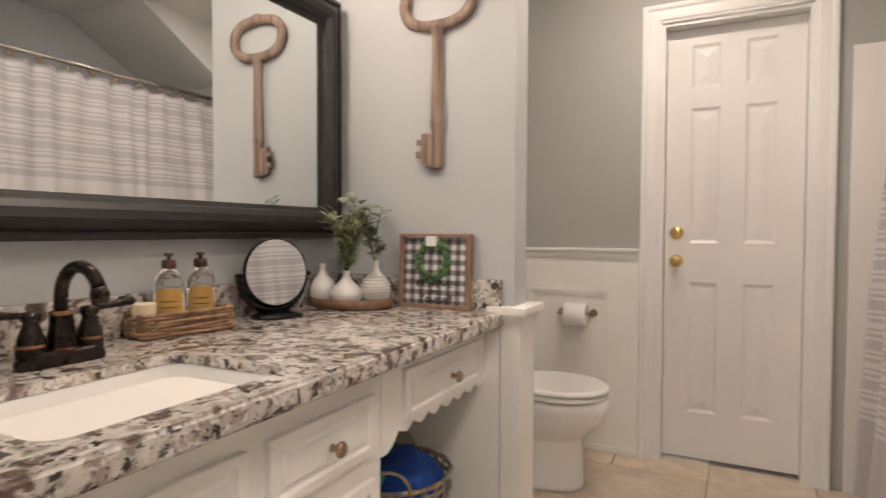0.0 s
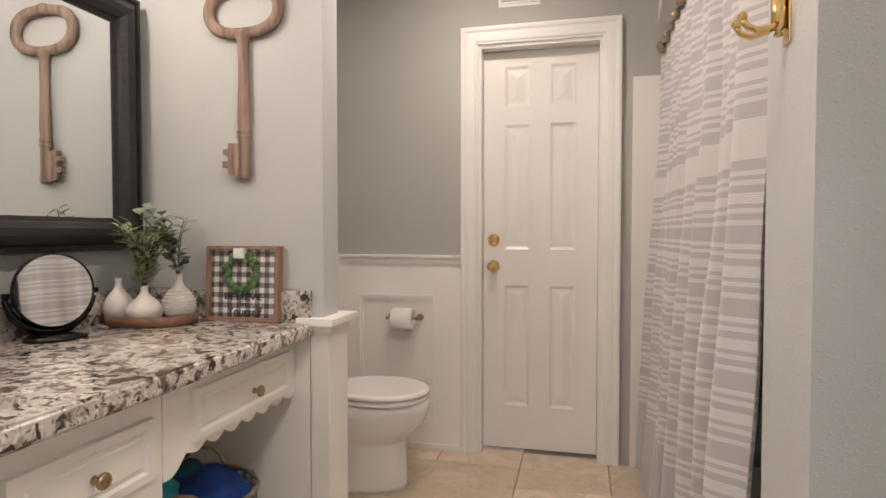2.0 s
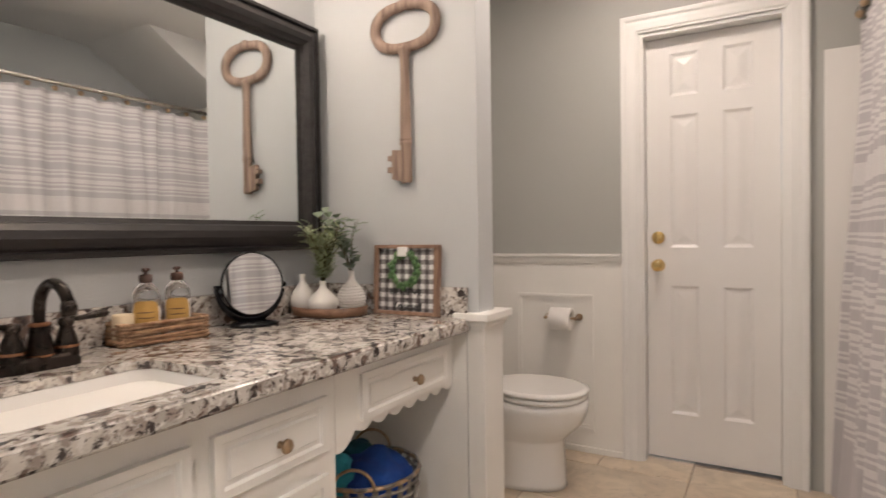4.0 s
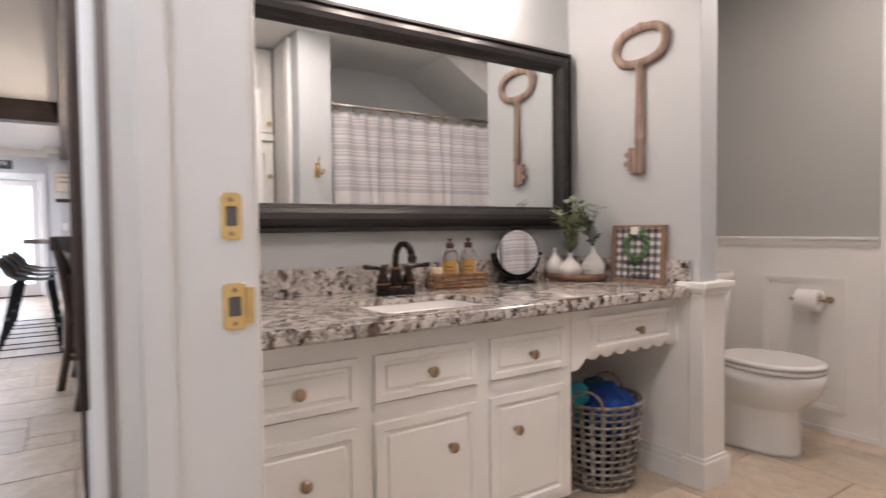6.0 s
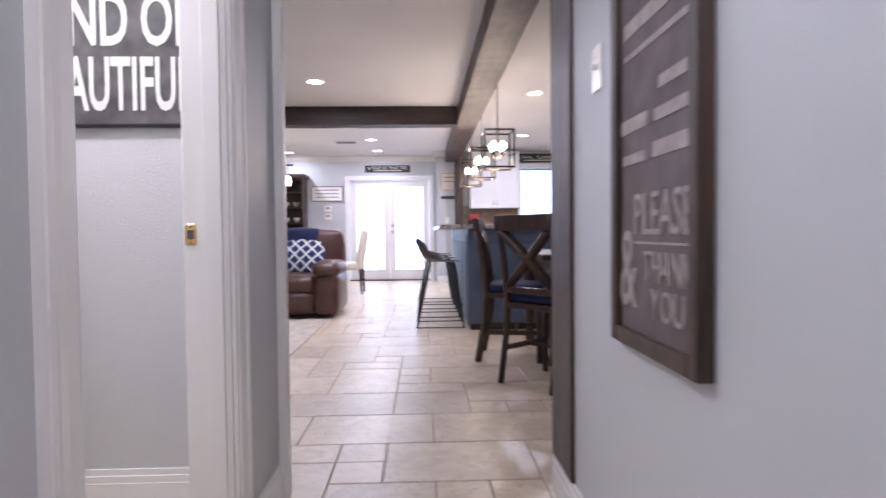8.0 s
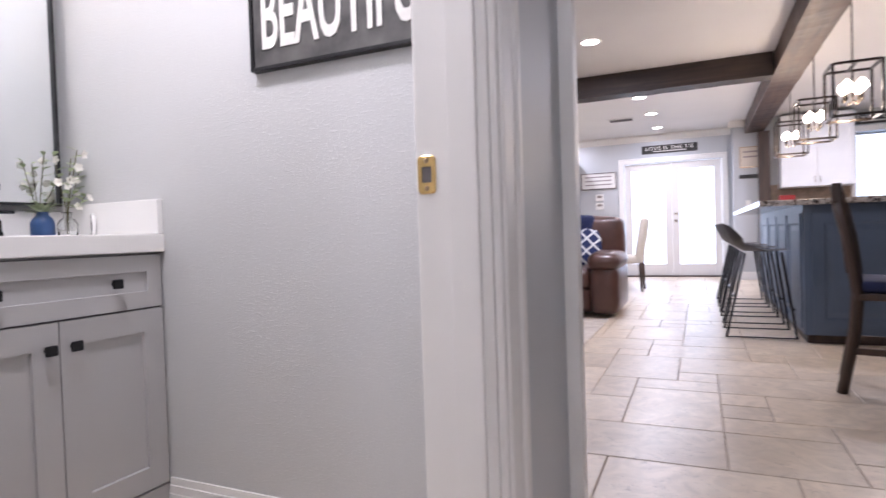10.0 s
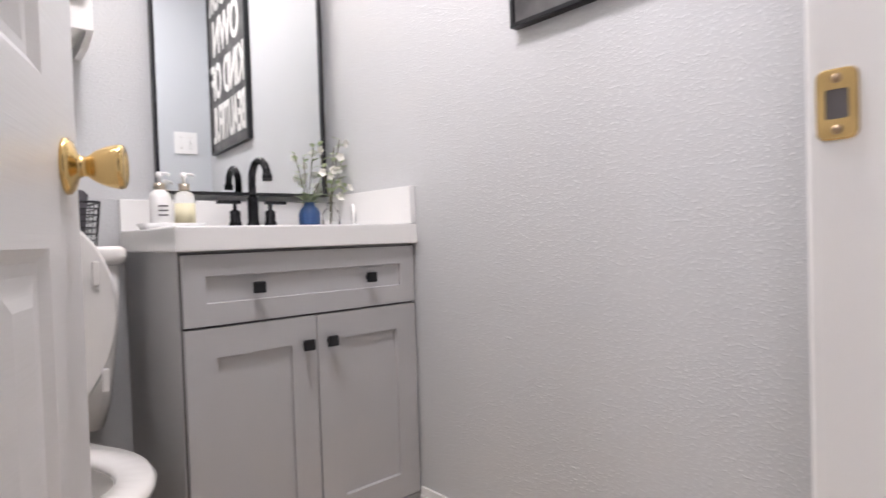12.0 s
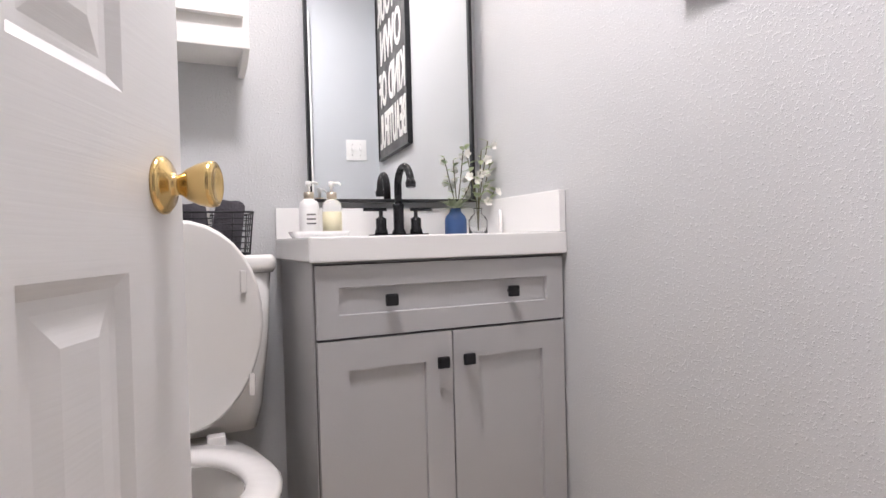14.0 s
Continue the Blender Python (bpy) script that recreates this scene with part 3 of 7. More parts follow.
bm = bmesh.new()
for x0, x1, sx0, sx1 in ((PL - 0.02, PL, PL, PL + 0.012), (PR, PR + 0.02, PR - 0.012, PR)):
    box(bm, x0, x1, PY1, HALL_S, 0, 2.04, 0.001)
    box(bm, sx0, sx1, -2.145, -2.10, 0, 2.03, 0.002)
box(bm, PL - 0.02, PR + 0.02, PY1, HALL_S, 2.04, 2.06)
setting("door_jamb_powder", bm, TRIM, "white painted jamb of the powder room doorway", "trim")
bm = bmesh.new()
casing_u(bm, PL - 0.012, PR + 0.012, 2.05, HALL_S, 0.09, 0.016, 1)
setting("door_casing_powder_hall", bm, TRIM, "white moulded casing on the hall side", "trim")
bm = bmesh.new()
casing_u(bm, PL - 0.012, PR + 0.012, 2.05, PY1, 0.085, 0.016, -1)
setting("door_casing_powder", bm, TRIM, "white moulded casing inside the powder room", "trim")

# white corner trim at the end of the hall
setting("corner_trim", boxes((-1.785, -1.742, HALL_S, HALL_S + 0.032, 0.0, HG), (-1.785, -1.771, HALL_S - 0.09, HALL_S - 0.0005, 0.0, HG), bevel=0.003), TRIM, "white trim on the end of the hall wall", "trim")


def base_run(bm, x0, x1, y0, y1, nx, ny, h=0.125, t=0.014):
    """A two-step skirting on a wall line, standing out along (nx, ny)."""
    for k, z0, z1 in ((1.0, 0, h * 0.62), (0.8, h * 0.62, h * 0.82), (0.5, h * 0.82, h)):
        xs = sorted((x0, x1 + nx * t * k)) if nx else (x0, x1)
        ys = sorted((y0, y1 + ny * t * k)) if ny else (y0, y1)
        box(bm, xs[0], xs[1], ys[0], ys[1], z0, z1, 0.0008)


bm = bmesh.new()
base_run(bm, PX0, PX0, PY0 + 0.46, PY1, 1, 0)
setting("baseboard_powder_west", bm, TRIM, "white stepped baseboard", "baseboard")
bm = bmesh.new()
base_run(bm, -1.10, PX1, PY0, PY0, 0, 1)
setting("baseboard_powder_back", bm, TRIM, "white stepped baseboard behind the toilet", "baseboard")
bm = bmesh.new()
base_run(bm, -1.785, JL - 0.105, HALL_N, HALL_N, 0, -1)
setting("baseboard_hall_north", bm, TRIM, "white hall baseboard", "baseboard")
bm = bmesh.new()
base_run(bm, -1.74, PL - 0.105, HALL_S, HALL_S, 0, 1)
setting("baseboard_hall_south", bm, TRIM, "white hall baseboard", "baseboard")
bm = bmesh.new()
base_run(bm, GX, GX, GY0, FD0 - 0.1, 1, 0)
base_run(bm, KX, KX, -1.30, -0.95, 1, 0)
setting("baseboard_great", bm, TRIM, "white great room baseboard", "baseboard")
bm = bmesh.new()
base_run(bm, -1.27, -0.635, YK - 0.0065, YK - 0.0065, 0, -1, 0.12)
setting("baseboard_partition", bm, TRIM, "white baseboard under the vanity", "baseboard")

# wainscot behind the toilet, its rail and framed panel
bm = bmesh.new()
wx0, wx1 = XW, -0.337
px0, px1, pz0, pz1 = -0.885, -0.476, 0.11, 0.79
for s in ((wx0, px0, 0.0, 0.95), (px1, wx1, 0.0, 0.95), (px0, px1, 0.0, pz0), (px0, px1, pz1, 0.95)):
    box(bm, s[0], s[1], YF - 0.012, YF, s[2], s[3])
box(bm, px0, px1, YF - 0.006, YF, pz0, pz1)
for k, d in ((0.0, 0.0185), (0.014, 0.0145)):
    m = k + 0.014
    box(bm, px0 + k, px1 - k, YF - d, YF - 0.003, pz1 - m, pz1 - k)
    box(bm, px0 + k, px1 - k, YF - d, YF - 0.003, pz0 + k, pz0 + m)
    box(bm, px0 + k, px0 + m, YF - d, YF - 0.003, pz0 + m, pz1 - m)
    box(bm, px1 - m, px1 - k, YF - d, YF - 0.003, pz0 + m, pz1 - m)
for z0, z1, t in ((0.945, 0.958, 0.020), (0.958, 0.972, 0.026), (0.972, 0.980, 0.022), (0.980, 0.994, 0.034)):
    box(bm, wx0, wx1, YF - t, YF, z0, z1, 0.002)
box(bm, wx0, wx1, YF - 0.024, YF - 0.012, 0, 0.03, 0.004)
setting("wainscot_far", bm, CABINET, "white framed wainscot with a moulded rail", "wainscot")
bm = boxes((XW, XW + 0.012, YK + 0.12, YF - 0.012, 0, 0.95), (XW, XW + 0.03, YK + 0.12, YF - 0.034, 0.95, 0.99))
setting("wainscot_side", bm, CABINET, "white wainscot beside the toilet", "wainscot")

setting("wainscot_partition", boxes((XW, -0.612, YK - 0.006, YK, 0.0, 0.768)), CABINET, "white panel below the worktop on the partition", "wainscot")
# white post with cap and plinth on the partition's end
post = thing("wainscot_post", "white painted boxed post with moulded cap and plinth", "post", pose(-0.572, 1.04, 0))
part("shaft", boxes((-0.035, 0.03, -0.075, 0.075, 0.10, 0.775), bevel=0.003), CABINET, post)
part("plinth", boxes((-0.06, 0.045, -0.092, 0.092, 0, 0.11), (-0.05, 0.038, -0.084, 0.084, 0.11, 0.125), bevel=0.004), CABINET, post)
part("cap", boxes((-0.055, 0.036, -0.085, 0.085, 0.775, 0.79), (-0.063, 0.045, -0.093, 0.093, 0.79, 0.806), (-0.075, 0.056, -0.104, 0.104, 0.806, 0.832), bevel=0.004), CABINET, post)


# ---- doors ----
def six_panels(w, h=2.01):
    st, mid = 0.115 * w / 0.61, 0.11 * w / 0.61
    pw = (w - 2 * st - mid) / 2
    out = []
    for x in (st, st + pw + mid):
        for z0, z1 in ((0.215, 0.828), (1.01, 1.635), (1.725, 1.925)):
            out.append((x, x + pw, z0, z1))
    return out


def knob_part(parent, m, name="door_knob", r=0.028, tulip=False):
    bm = bmesh.new()
    if tulip:
        prof = [(0, 0), (0.034, 0), (0.034, 0.004), (0.028, 0.009), (0.015, 0.013), (0.012, 0.018), (0.0125, 0.023), (0.019, 0.031), (0.0245, 0.043), (0.0275, 0.056), (0.0265, 0.062), (0.022, 0.064), (0.018, 0.061), (0, 0.059)]
    else:
        prof = [(0, 0), (0.030, 0), (0.030, 0.004), (0.022, 0.008), (0.011, 0.012), (0.011, 0.028), (0.022, 0.034), (r, 0.046), (0.024, 0.058), (0.012, 0.063), (0, 0.063)]
    lathe(bm, prof, 28)
    return part(name, bm, BRASS, parent, "polished brass knob with a round rose", m)


door = thing("door_far", "closed white six-panel door with brass hardware", "door", pose(-0.233, YF + 0.07, 0.012), kind="structure")
bm = bmesh.new()
panelled(bm, 0.561, 2.0, 0.035, six_panels(0.561))
part("leaf", bm, DOORW, door)
knob_part(door, pose(0.052, 0, 0.925, 90, 0, 0))
bm = bmesh.new()
lathe(bm, [(0, 0), (0.030, 0), (0.030, 0.006), (0.026, 0.011), (0, 0.011)], 24)
box(bm, -0.004, 0.004, -0.015, 0.015, 0.011, 0.026, 0.001)
part("deadbolt", bm, BRASS, door, "brass deadbolt thumb turn", pose(0.052, 0, 1.058, 90, 0, 0))

# open bathroom door
hinge, free = Vector((0.93, -0.875)), Vector((0.70, 0.006))
ang = math.degrees(math.atan2(free.y - hinge.y, free.x - hinge.x))
door = thing("door_bath", "open white six-panel bathroom door", "door", pose(hinge.x, hinge.y, 0.012, 0, 0, ang), kind="structure")
bm = bmesh.new()
panelled(bm, 0.91, 2.0, 0.035, six_panels(0.91), both=True)
part("leaf", bm, DOORW, door)
knob_part(door, pose(0.84, 0, 0.92, 90, 0, 0))
knob_part(door, pose(0.84, 0.035, 0.92, -90, 0, 0))

# half-open powder room door
ang = math.degrees(math.atan2(-0.937, -0.350))
door = thing("door_powder", "half-open white moulded door with wood-grain relief", "door", pose(-0.580, -2.188, 0.012, 0, 0, ang), kind="structure")
bm = bmesh.new()
panelled(bm, 0.775, 2.0, 0.035, six_panels(0.775), both=True)
GRAINDOOR = material("grained_door_white", (0.80, 0.79, 0.78), 0.28, vary=0.0, scale=3)
for link in list(GRAINDOOR.node_tree.links):
    if link.to_socket.name in ("Roughness", "Base Color"):
        GRAINDOOR.node_tree.links.remove(link)
bsdf(GRAINDOOR).inputs["Roughness"].default_value = 0.3
bsdf(GRAINDOOR).inputs["Base Color"].default_value = (0.80, 0.79, 0.78, 1)
bsdf(GRAINDOOR).inputs["Coat Weight"].default_value = 0.15
nt = GRAINDOOR.node_tree
tc = nt.nodes.new("ShaderNodeTexCoord")
wv = nt.nodes.new("ShaderNodeTexNoise")
wv.inputs["Scale"].default_value, wv.inputs["Detail"].default_value, wv.inputs["Distortion"].default_value = 1.0, 2, 0.25
mp = nt.nodes.new("ShaderNodeMapping")
mp.inputs["Scale"].default_value = (6.0, 6.0, 170.0)
mp.inputs["Rotation"].default_value = (0, radians(5), 0)
bp = nt.nodes.new("ShaderNodeBump")
bp.inputs["Strength"].default_value, bp.inputs["Distance"].default_value = 0.5, 0.0006
nt.links.new(tc.outputs["Object"], mp.inputs[0])
nt.links.new(mp.outputs[0], wv.inputs["Vector"])
nt.links.new(wv.outputs["Fac"], bp.inputs["Height"])
nt.links.new(bp.outputs[0], bsdf(GRAINDOOR).inputs["Normal"])
part("leaf", bm, GRAINDOOR, door)
knob_part(door, pose(0.715, 0, 0.925, 90, 0, 0), tulip=True)
knob_part(door, pose(0.715, 0.035, 0.925, -90, 0, 0), tulip=True)


def strike_plate(name, x, y, z, h, w, lip, label):
    """Brass plate on a jamb that faces +x."""
    ob = thing(name, label, "strike plate", pose(x, y, z))
    bm = bmesh.new()
    hw, hh = w * 0.27, h * 0.21
    loops = []
    for hx, hz, r, d in ((w / 2, h / 2, 0.007, 0.0), (w / 2, h / 2, 0.007, 0.0018), (w / 2 - 0.001, h / 2 - 0.001, 0.006, 0.0026), (hw, hh, 0.002, 0.0026), (hw, hh, 0.002, 0.0004)):
        loops.append([bm.verts.new((d, (hx - r) * sx + r * math.cos(radians(k)), (hz - r) * sz + r * math.sin(radians(k)))) for sx, sz, k0 in ((1, 1, 0), (-1, 1, 90), (-1, -1, 180), (1, -1, 270)) for k in range(k0, k0 + 91, 30)])
    for p, q in zip(loops, loops[1:]):
        for i in range(len(p)):
            j = (i + 1) % len(p)
            bm.faces.new((p[i], p[j], q[j], q[i]))
    if lip:
        box(bm, 0.0, 0.003, w / 2, w / 2 + 0.012, -h * 0.40, h * 0.40, 0.001)
    part("plate", bm, BRASS, ob)
    # no hole is cut: a dark sheet paints the shade inside it
    part("socket", boxes((0.0005, 0.0012, -hw, hw, -hh, hh)), GREYDARK, ob, "dark sheet painting the shade in the latch hole")
    for k in (-1, 1):
        bm = bmesh.new()
        lathe(bm, [(0, 0), (0.0042, 0), (0.0036, 0.0016), (0, 0.0018)], 10)
        part("screw", bm, AGED, ob, "", pose(0.0025, 0, k * h * 0.36, 0, 90, 0))


strike_plate("strike_plate", JL, -0.931, 1.077, 0.070, 0.030, False, "brass deadbolt strike plate on the white jamb")
strike_plate("strike_plate", JL, -0.929, 0.942, 0.070, 0.034, True, "brass latch strike plate on the white jamb")
strike_plate("strike_plate", PL, -2.185, 0.938, 0.058, 0.030, False, "brass latch strike plate on the powder room jamb")

# ---- vanity lights, and an added hall light ----
def vanity_light(label, m, n, pitch, watts, colour):
    """A wall bar with n frosted bell shades that open downwards; local x along the wall, -y into the room."""
    ob = thing("vanity_light", label, "wall light", m)
    part("back_plate", boxes((-n * pitch / 2, n * pitch / 2, -0.025, 0, -0.03, 0.03), bevel=0.004), BRONZE, ob)
    for k in range(n):
        x = (k - (n - 1) / 2) * pitch
        bm = bmesh.new()
        tube(bm, [(x, -0.025, 0), (x, -0.09, 0.01), (x, -0.11, -0.01), (x, -0.11, -0.035)], 0.008)
        part("arm", bm, BRONZE, ob)
        bm = bmesh.new()
        lathe(bm, [(0.02, -0.03), (0.035, -0.045), (0.05, -0.09), (0.06, -0.14), (0.057, -0.14), (0.046, -0.09), (0.03, -0.05), (0.018, -0.034)], 20, (x, -0.11, 0))
        part("shade", bm, SHADEGLOW, ob, "glowing frosted glass shade").visible_shadow = False
        p = ob.matrix_basis @ Vector((x, -0.11, -0.19))
        lamp("vanity_bulb", "POINT", p, watts, colour, 0.045)


vanity_light("bronze vanity light bar with frosted shades", pose(XW, 0.15, 2.26, 0, 0, 90), 3, 0.30, BATH_W, WARM)
vanity_light("bronze powder room light bar with frosted shades", pose(-1.44, PY0, 2.24, 0, 0, 180), 3, 0.20, POWDER_W, SOFT)
# hall light added out of view to brighten the jamb and hall walls
for x, y, w in ((0.40, -1.57, 1.0),):
    ob = thing("added_ceiling_light", "added unseen ceiling light that brightens the hall", "ceiling light", pose(x, y, HG))
    bm = bmesh.new()
    lathe(bm, [(0.0, -0.075), (0.06, -0.068), (0.11, -0.045), (0.13, -0.02), (0.13, 0)], 28)
    part("dome", bm, SHADEGLOW, ob, "glowing frosted dome")
    bm = bmesh.new()
    lathe(bm, [(0.132, -0.015), (0.145, -0.012), (0.145, 0)], 28)
    part("rim", bm, BRONZE, ob)
    lamp("hall_fill", "POINT", (x, y, HG - 0.16), HALL_W * w, (0.98, 0.965, 0.96), 0.07)


# ---- vanity ----
CT, CF = 0.815, -0.592
YC0 = -0.885
# cabinet fronts face +x; local x runs along the wall towards -y, front at local y=0
def front_pose(y, z, x=-0.652):
    return pose(x, y, z, 0, 0, 90)


def cabinet_knob(parent, m, r=0.0165, mat=None):
    bm = bmesh.new()
    lathe(bm, [(0, 0), (0.009, 0), (0.0075, 0.004), (0.006, 0.010), (0.008, 0.016), (r, 0.020), (r, 0.024), (r * 0.8, 0.0285), (0, 0.030)], 20)
    return part("knob", bm, mat or AGED, parent, "round aged brass knob", m)


def fielded(w, h):
    return [(0.028, w - 0.028, 0.024, h - 0.024)]


def drawer_front(parent, y0, y1, z0, z1, name="drawer"):
    w, h = y1 - y0, z1 - z0
    bm = bmesh.new()
    panelled(bm, w, h, 0.02, [(0.022, w - 0.022, 0.018, h - 0.018)], depth=0.008, ring=0.005, flat=0.009, slope=0.005, raised=0.005)
    ob = part(name, bm, CABINET, parent, "", front_pose(y0, z0))
    cabinet_knob(ob, pose(w / 2, -0.004, h / 2, 90, 0, 0))
    return ob


def door_front(parent, y0, y1, z0, z1, knob_y):
    w, h = y1 - y0, z1 - z0
    bm = bmesh.new()
    panelled(bm, w, h, 0.02, [(0.024, w - 0.024, 0.024, h - 0.024)], depth=0.008, ring=0.005, flat=0.010, slope=0.005, raised=0.005)
    ob = part("door", bm, CABINET, parent, "", front_pose(y0, z0))
    cabinet_knob(ob, pose(knob_y - y0, -0.004, 0.40 - z0, 90, 0, 0))
    return ob


cab = thing("vanity_cabinet", "cream white vanity cabinet with fielded drawers and scalloped rail", "cabinet")
part("body", boxes((XW + 0.004, -0.684, YC0, 0.352, 0.10, 0.768), (XW + 0.004, -0.74, YC0, 0.352, 0.0, 0.10)), CABINET, cab)
# face frame stiles and rails
bm = bmesh.new()
rows = [(-0.826, -0.478, -0.64), (-0.428, -0.070, -0.18), (-0.020, 0.314, 0.077)]
box(bm, -0.684, -0.668, YC0, 0.352, 0.10, 0.768, 0.001)
part("face_frame", bm, CABINET, cab)
for y0, y1, ky in rows:
    drawer_front(cab, y0, y1, 0.572, 0.705)
    # scalloped carved rail between drawer and door
    bm = bmesh.new()
    n = 28
    top = [(y0 + (y1 - y0) * i / n, 0.566) for i in range(n + 1)]
    bot = [(y0 + (y1 - y0) * i / n, 0.536 + 0.009 * math.cos(6 * math.pi * i / n)) for i in range(n + 1)]
    a = [bm.verts.new((-0.661, y, z)) for y, z in top + bot[::-1]]
    b = [bm.verts.new((-0.6685, y, z)) for y, z in top + bot[::-1]]
    bm.faces.new(a), bm.faces.new(b[::-1])
    for i in range(len(a)):
        j = (i + 1) % len(a)
        bm.faces.new((a[i], b[i], b[j], a[j]))
    part("scalloped_rail", bm, CABINET, cab)
    door_front(cab, y0, y1, 0.13, 0.512, ky)

# knee-space drawer with its scalloped apron, hung between cabinet and partition
apron = thing("vanity_drawer_unit", "cream white drawer unit with a scalloped apron below", "drawer")
part("body", boxes((XW + 0.004, -0.684, 0.3525, YK - 0.004, 0.60, 0.768)), CABINET, apron)
bm = bmesh.new()
n = 96
ya, yb = 0.3525, YK - 0.004
edge = []
for i in range(n + 1):
    s = i / n
    y = ya + (yb - ya) * s
    z = 0.588 - 0.017 * abs(math.sin(8.0 * math.pi * s))
    if s < 0.16:
        z -= 0.045 * (1 - s / 0.16) ** 1.3
    edge.append((y, z))
ring = [(ya, 0.768), *edge, (yb, 0.768)]
a = [bm.verts.new((-0.666, y, z)) for y, z in ring]
b = [bm.verts.new((-0.684, y, z)) for y, z in ring]
bm.faces.new(a), bm.faces.new(b[::-1])
for i in range(len(a)):
    j = (i + 1) % len(a)
    bm.faces.new((a[i], b[i], b[j], a[j]))
part("apron", bm, CABINET, apron, "scalloped apron board")
w, h = 0.475, 0.128
bm = bmesh.new()
panelled(bm, w, h, 0.016, [(0.022, w - 0.022, 0.018, h - 0.018)], depth=0.008, ring=0.005, flat=0.009, slope=0.005, raised=0.005)
dr = part("drawer", bm, CABINET, apron, "", front_pose(0.452, 0.600, -0.655))
cabinet_knob(dr, pose(0.248, -0.004, 0.060, 90, 0, 0))

# granite worktop with the sink cut-out, and its splashes
SX0, SX1, SY0, SY1 = -0.985, -0.668, -0.378, 0.055
top = thing("granite_countertop", "polished white grey and brown speckled granite worktop", "countertop")


def rounded(x0, x1, y0, y1, r, n=6):
    out = []
    for cx, cy, a in ((x1 - r, y1 - r, 0), (x0 + r, y1 - r, 90), (x0 + r, y0 + r, 180), (x1 - r, y0 + r, 270)):
        out += [(cx + r * math.cos(radians(a + 90 * i / n)), cy + r * math.sin(radians(a + 90 * i / n))) for i in range(n + 1)]
    return out


bm = bmesh.new()
hole = rounded(SX0, SX1, SY0, SY1, 0.045)
x0, x1, y0, y1 = XW + 0.002, CF, YC0, YK - 0.002
m_ = len(hole)


def outer_point(px, py):
    cx, cy = (SX0 + SX1) / 2, (SY0 + SY1) / 2
    dx, dy = px - cx, py - cy
    k = min(((x1 - cx) / dx if dx > 0 else (x0 - cx) / dx) if abs(dx) > 1e-9 else 1e9, ((y1 - cy) / dy if dy > 0 else (y0 - cy) / dy) if abs(dy) > 1e-9 else 1e9)
    return cx + dx * k, cy + dy * k


outer = [outer_point(*p) for p in hole]
for c in ((x1, y1), (x0, y1), (x0, y0), (x1, y0)):
    i = min(range(m_), key=lambda i: (outer[i][0] - c[0]) ** 2 + (outer[i][1] - c[1]) ** 2)
    outer[i] = c
for z, s in ((CT, 1), (CT - 0.045, -1)):
    vo = [bm.verts.new((*p, z)) for p in outer]
    vi = [bm.verts.new((*p, z)) for p in hole]
    for i in range(m_):
        j = (i + 1) % m_
        q = (vo[i], vo[j], vi[j], vi[i])
        bm.faces.new(q if s > 0 else q[::-1])
for ring in (outer, hole):
    for i in range(m_):
        j = (i + 1) % m_
        a, b = ring[i], ring[j]
        d = 0.045 if ring is outer else 0.02
        bm.faces.new([bm.verts.new(p) for p in ((*a, CT), (*a, CT - d), (*b, CT - d), (*b, CT))])
bmesh.ops.remove_doubles(bm, verts=bm.verts, dist=0.0001)
front = [e for e in bm.edges if len(e.link_faces) == 2 and all(abs(v.co.x - x1) < 1e-4 for v in e.verts) and abs(e.verts[0].co.z - e.verts[1].co.z) < 1e-4]
bmesh.ops.bevel(bm, geom=front, offset=0.007, segments=3, affect="EDGES")
part("slab", bm, GRANITE, top)
part("backsplash", boxes((XW + 0.002, XW + 0.022, YC0, YK - 0.024, CT, CT + 0.102), bevel=0.002), GRANITE, top)
part("side_splash", boxes((XW + 0.002, -0.604, YK - 0.022, YK - 0.002, CT, CT + 0.102), bevel=0.002), GRANITE, top)

# undermount basin
bm = bmesh.new()
rings = []
for inset, z in ((-0.004, CT - 0.020), (0.0, CT - 0.022), (0.012, CT - 0.14), (0.05, CT - 0.185), (0.11, CT - 0.195)):
    rings.append([bm.verts.new((*p, z)) for p in rounded(SX0 + inset, SX1 - inset, SY0 + inset, SY1 - inset, 0.045)])
for a, b in zip(rings, rings[1:]):
    for i in range(m_):
        j = (i + 1) % m_
        bm.faces.new((a[i], b[i], b[j], a[j])).smooth = True
bm.faces.new(rings[-1][::-1])
sink = thing("sink_basin", "white rectangular undermount porcelain basin", "sink")
part("bowl", bm, PORCELAIN, sink)
bm = bmesh.new()
lathe(bm, [(0, 0.004), (0.018, 0.004), (0.022, 0.001), (0.022, 0)], 20, ((SX0 + SX1) / 2, (SY0 + SY1) / 2, CT - 0.194))
part("drain", bm, BRONZE, sink, "bronze drain")

# centre-set faucet
fa = thing("faucet", "oil-rubbed bronze high-arc faucet with two lever handles", "faucet", pose(-1.095, -0.115, CT, 0, 0, 90))
bm = bmesh.new()
prev = None
for k, (s, z) in enumerate(((1.0, 0), (1.0, 0.012), (0.94, 0.02), (0.88, 0.03))):
    ring = [bm.verts.new((s * p[0], s * p[1], z)) for p in rounded(-0.082, 0.082, -0.028, 0.028, 0.027, 5)]
    if prev:
        for i in range(len(ring)):
            j = (i + 1) % len(ring)
            bm.faces.new((prev[i], prev[j], ring[j], ring[i])).smooth = True
    prev = ring
bm.faces.new(prev)
part("base", bm, BRONZE, fa)
bm = bmesh.new()
lathe(bm, [(0.027, 0.02), (0.026, 0.05), (0.021, 0.075), (0.020, 0.098), (0.016, 0.102), (0, 0.102)], 20)
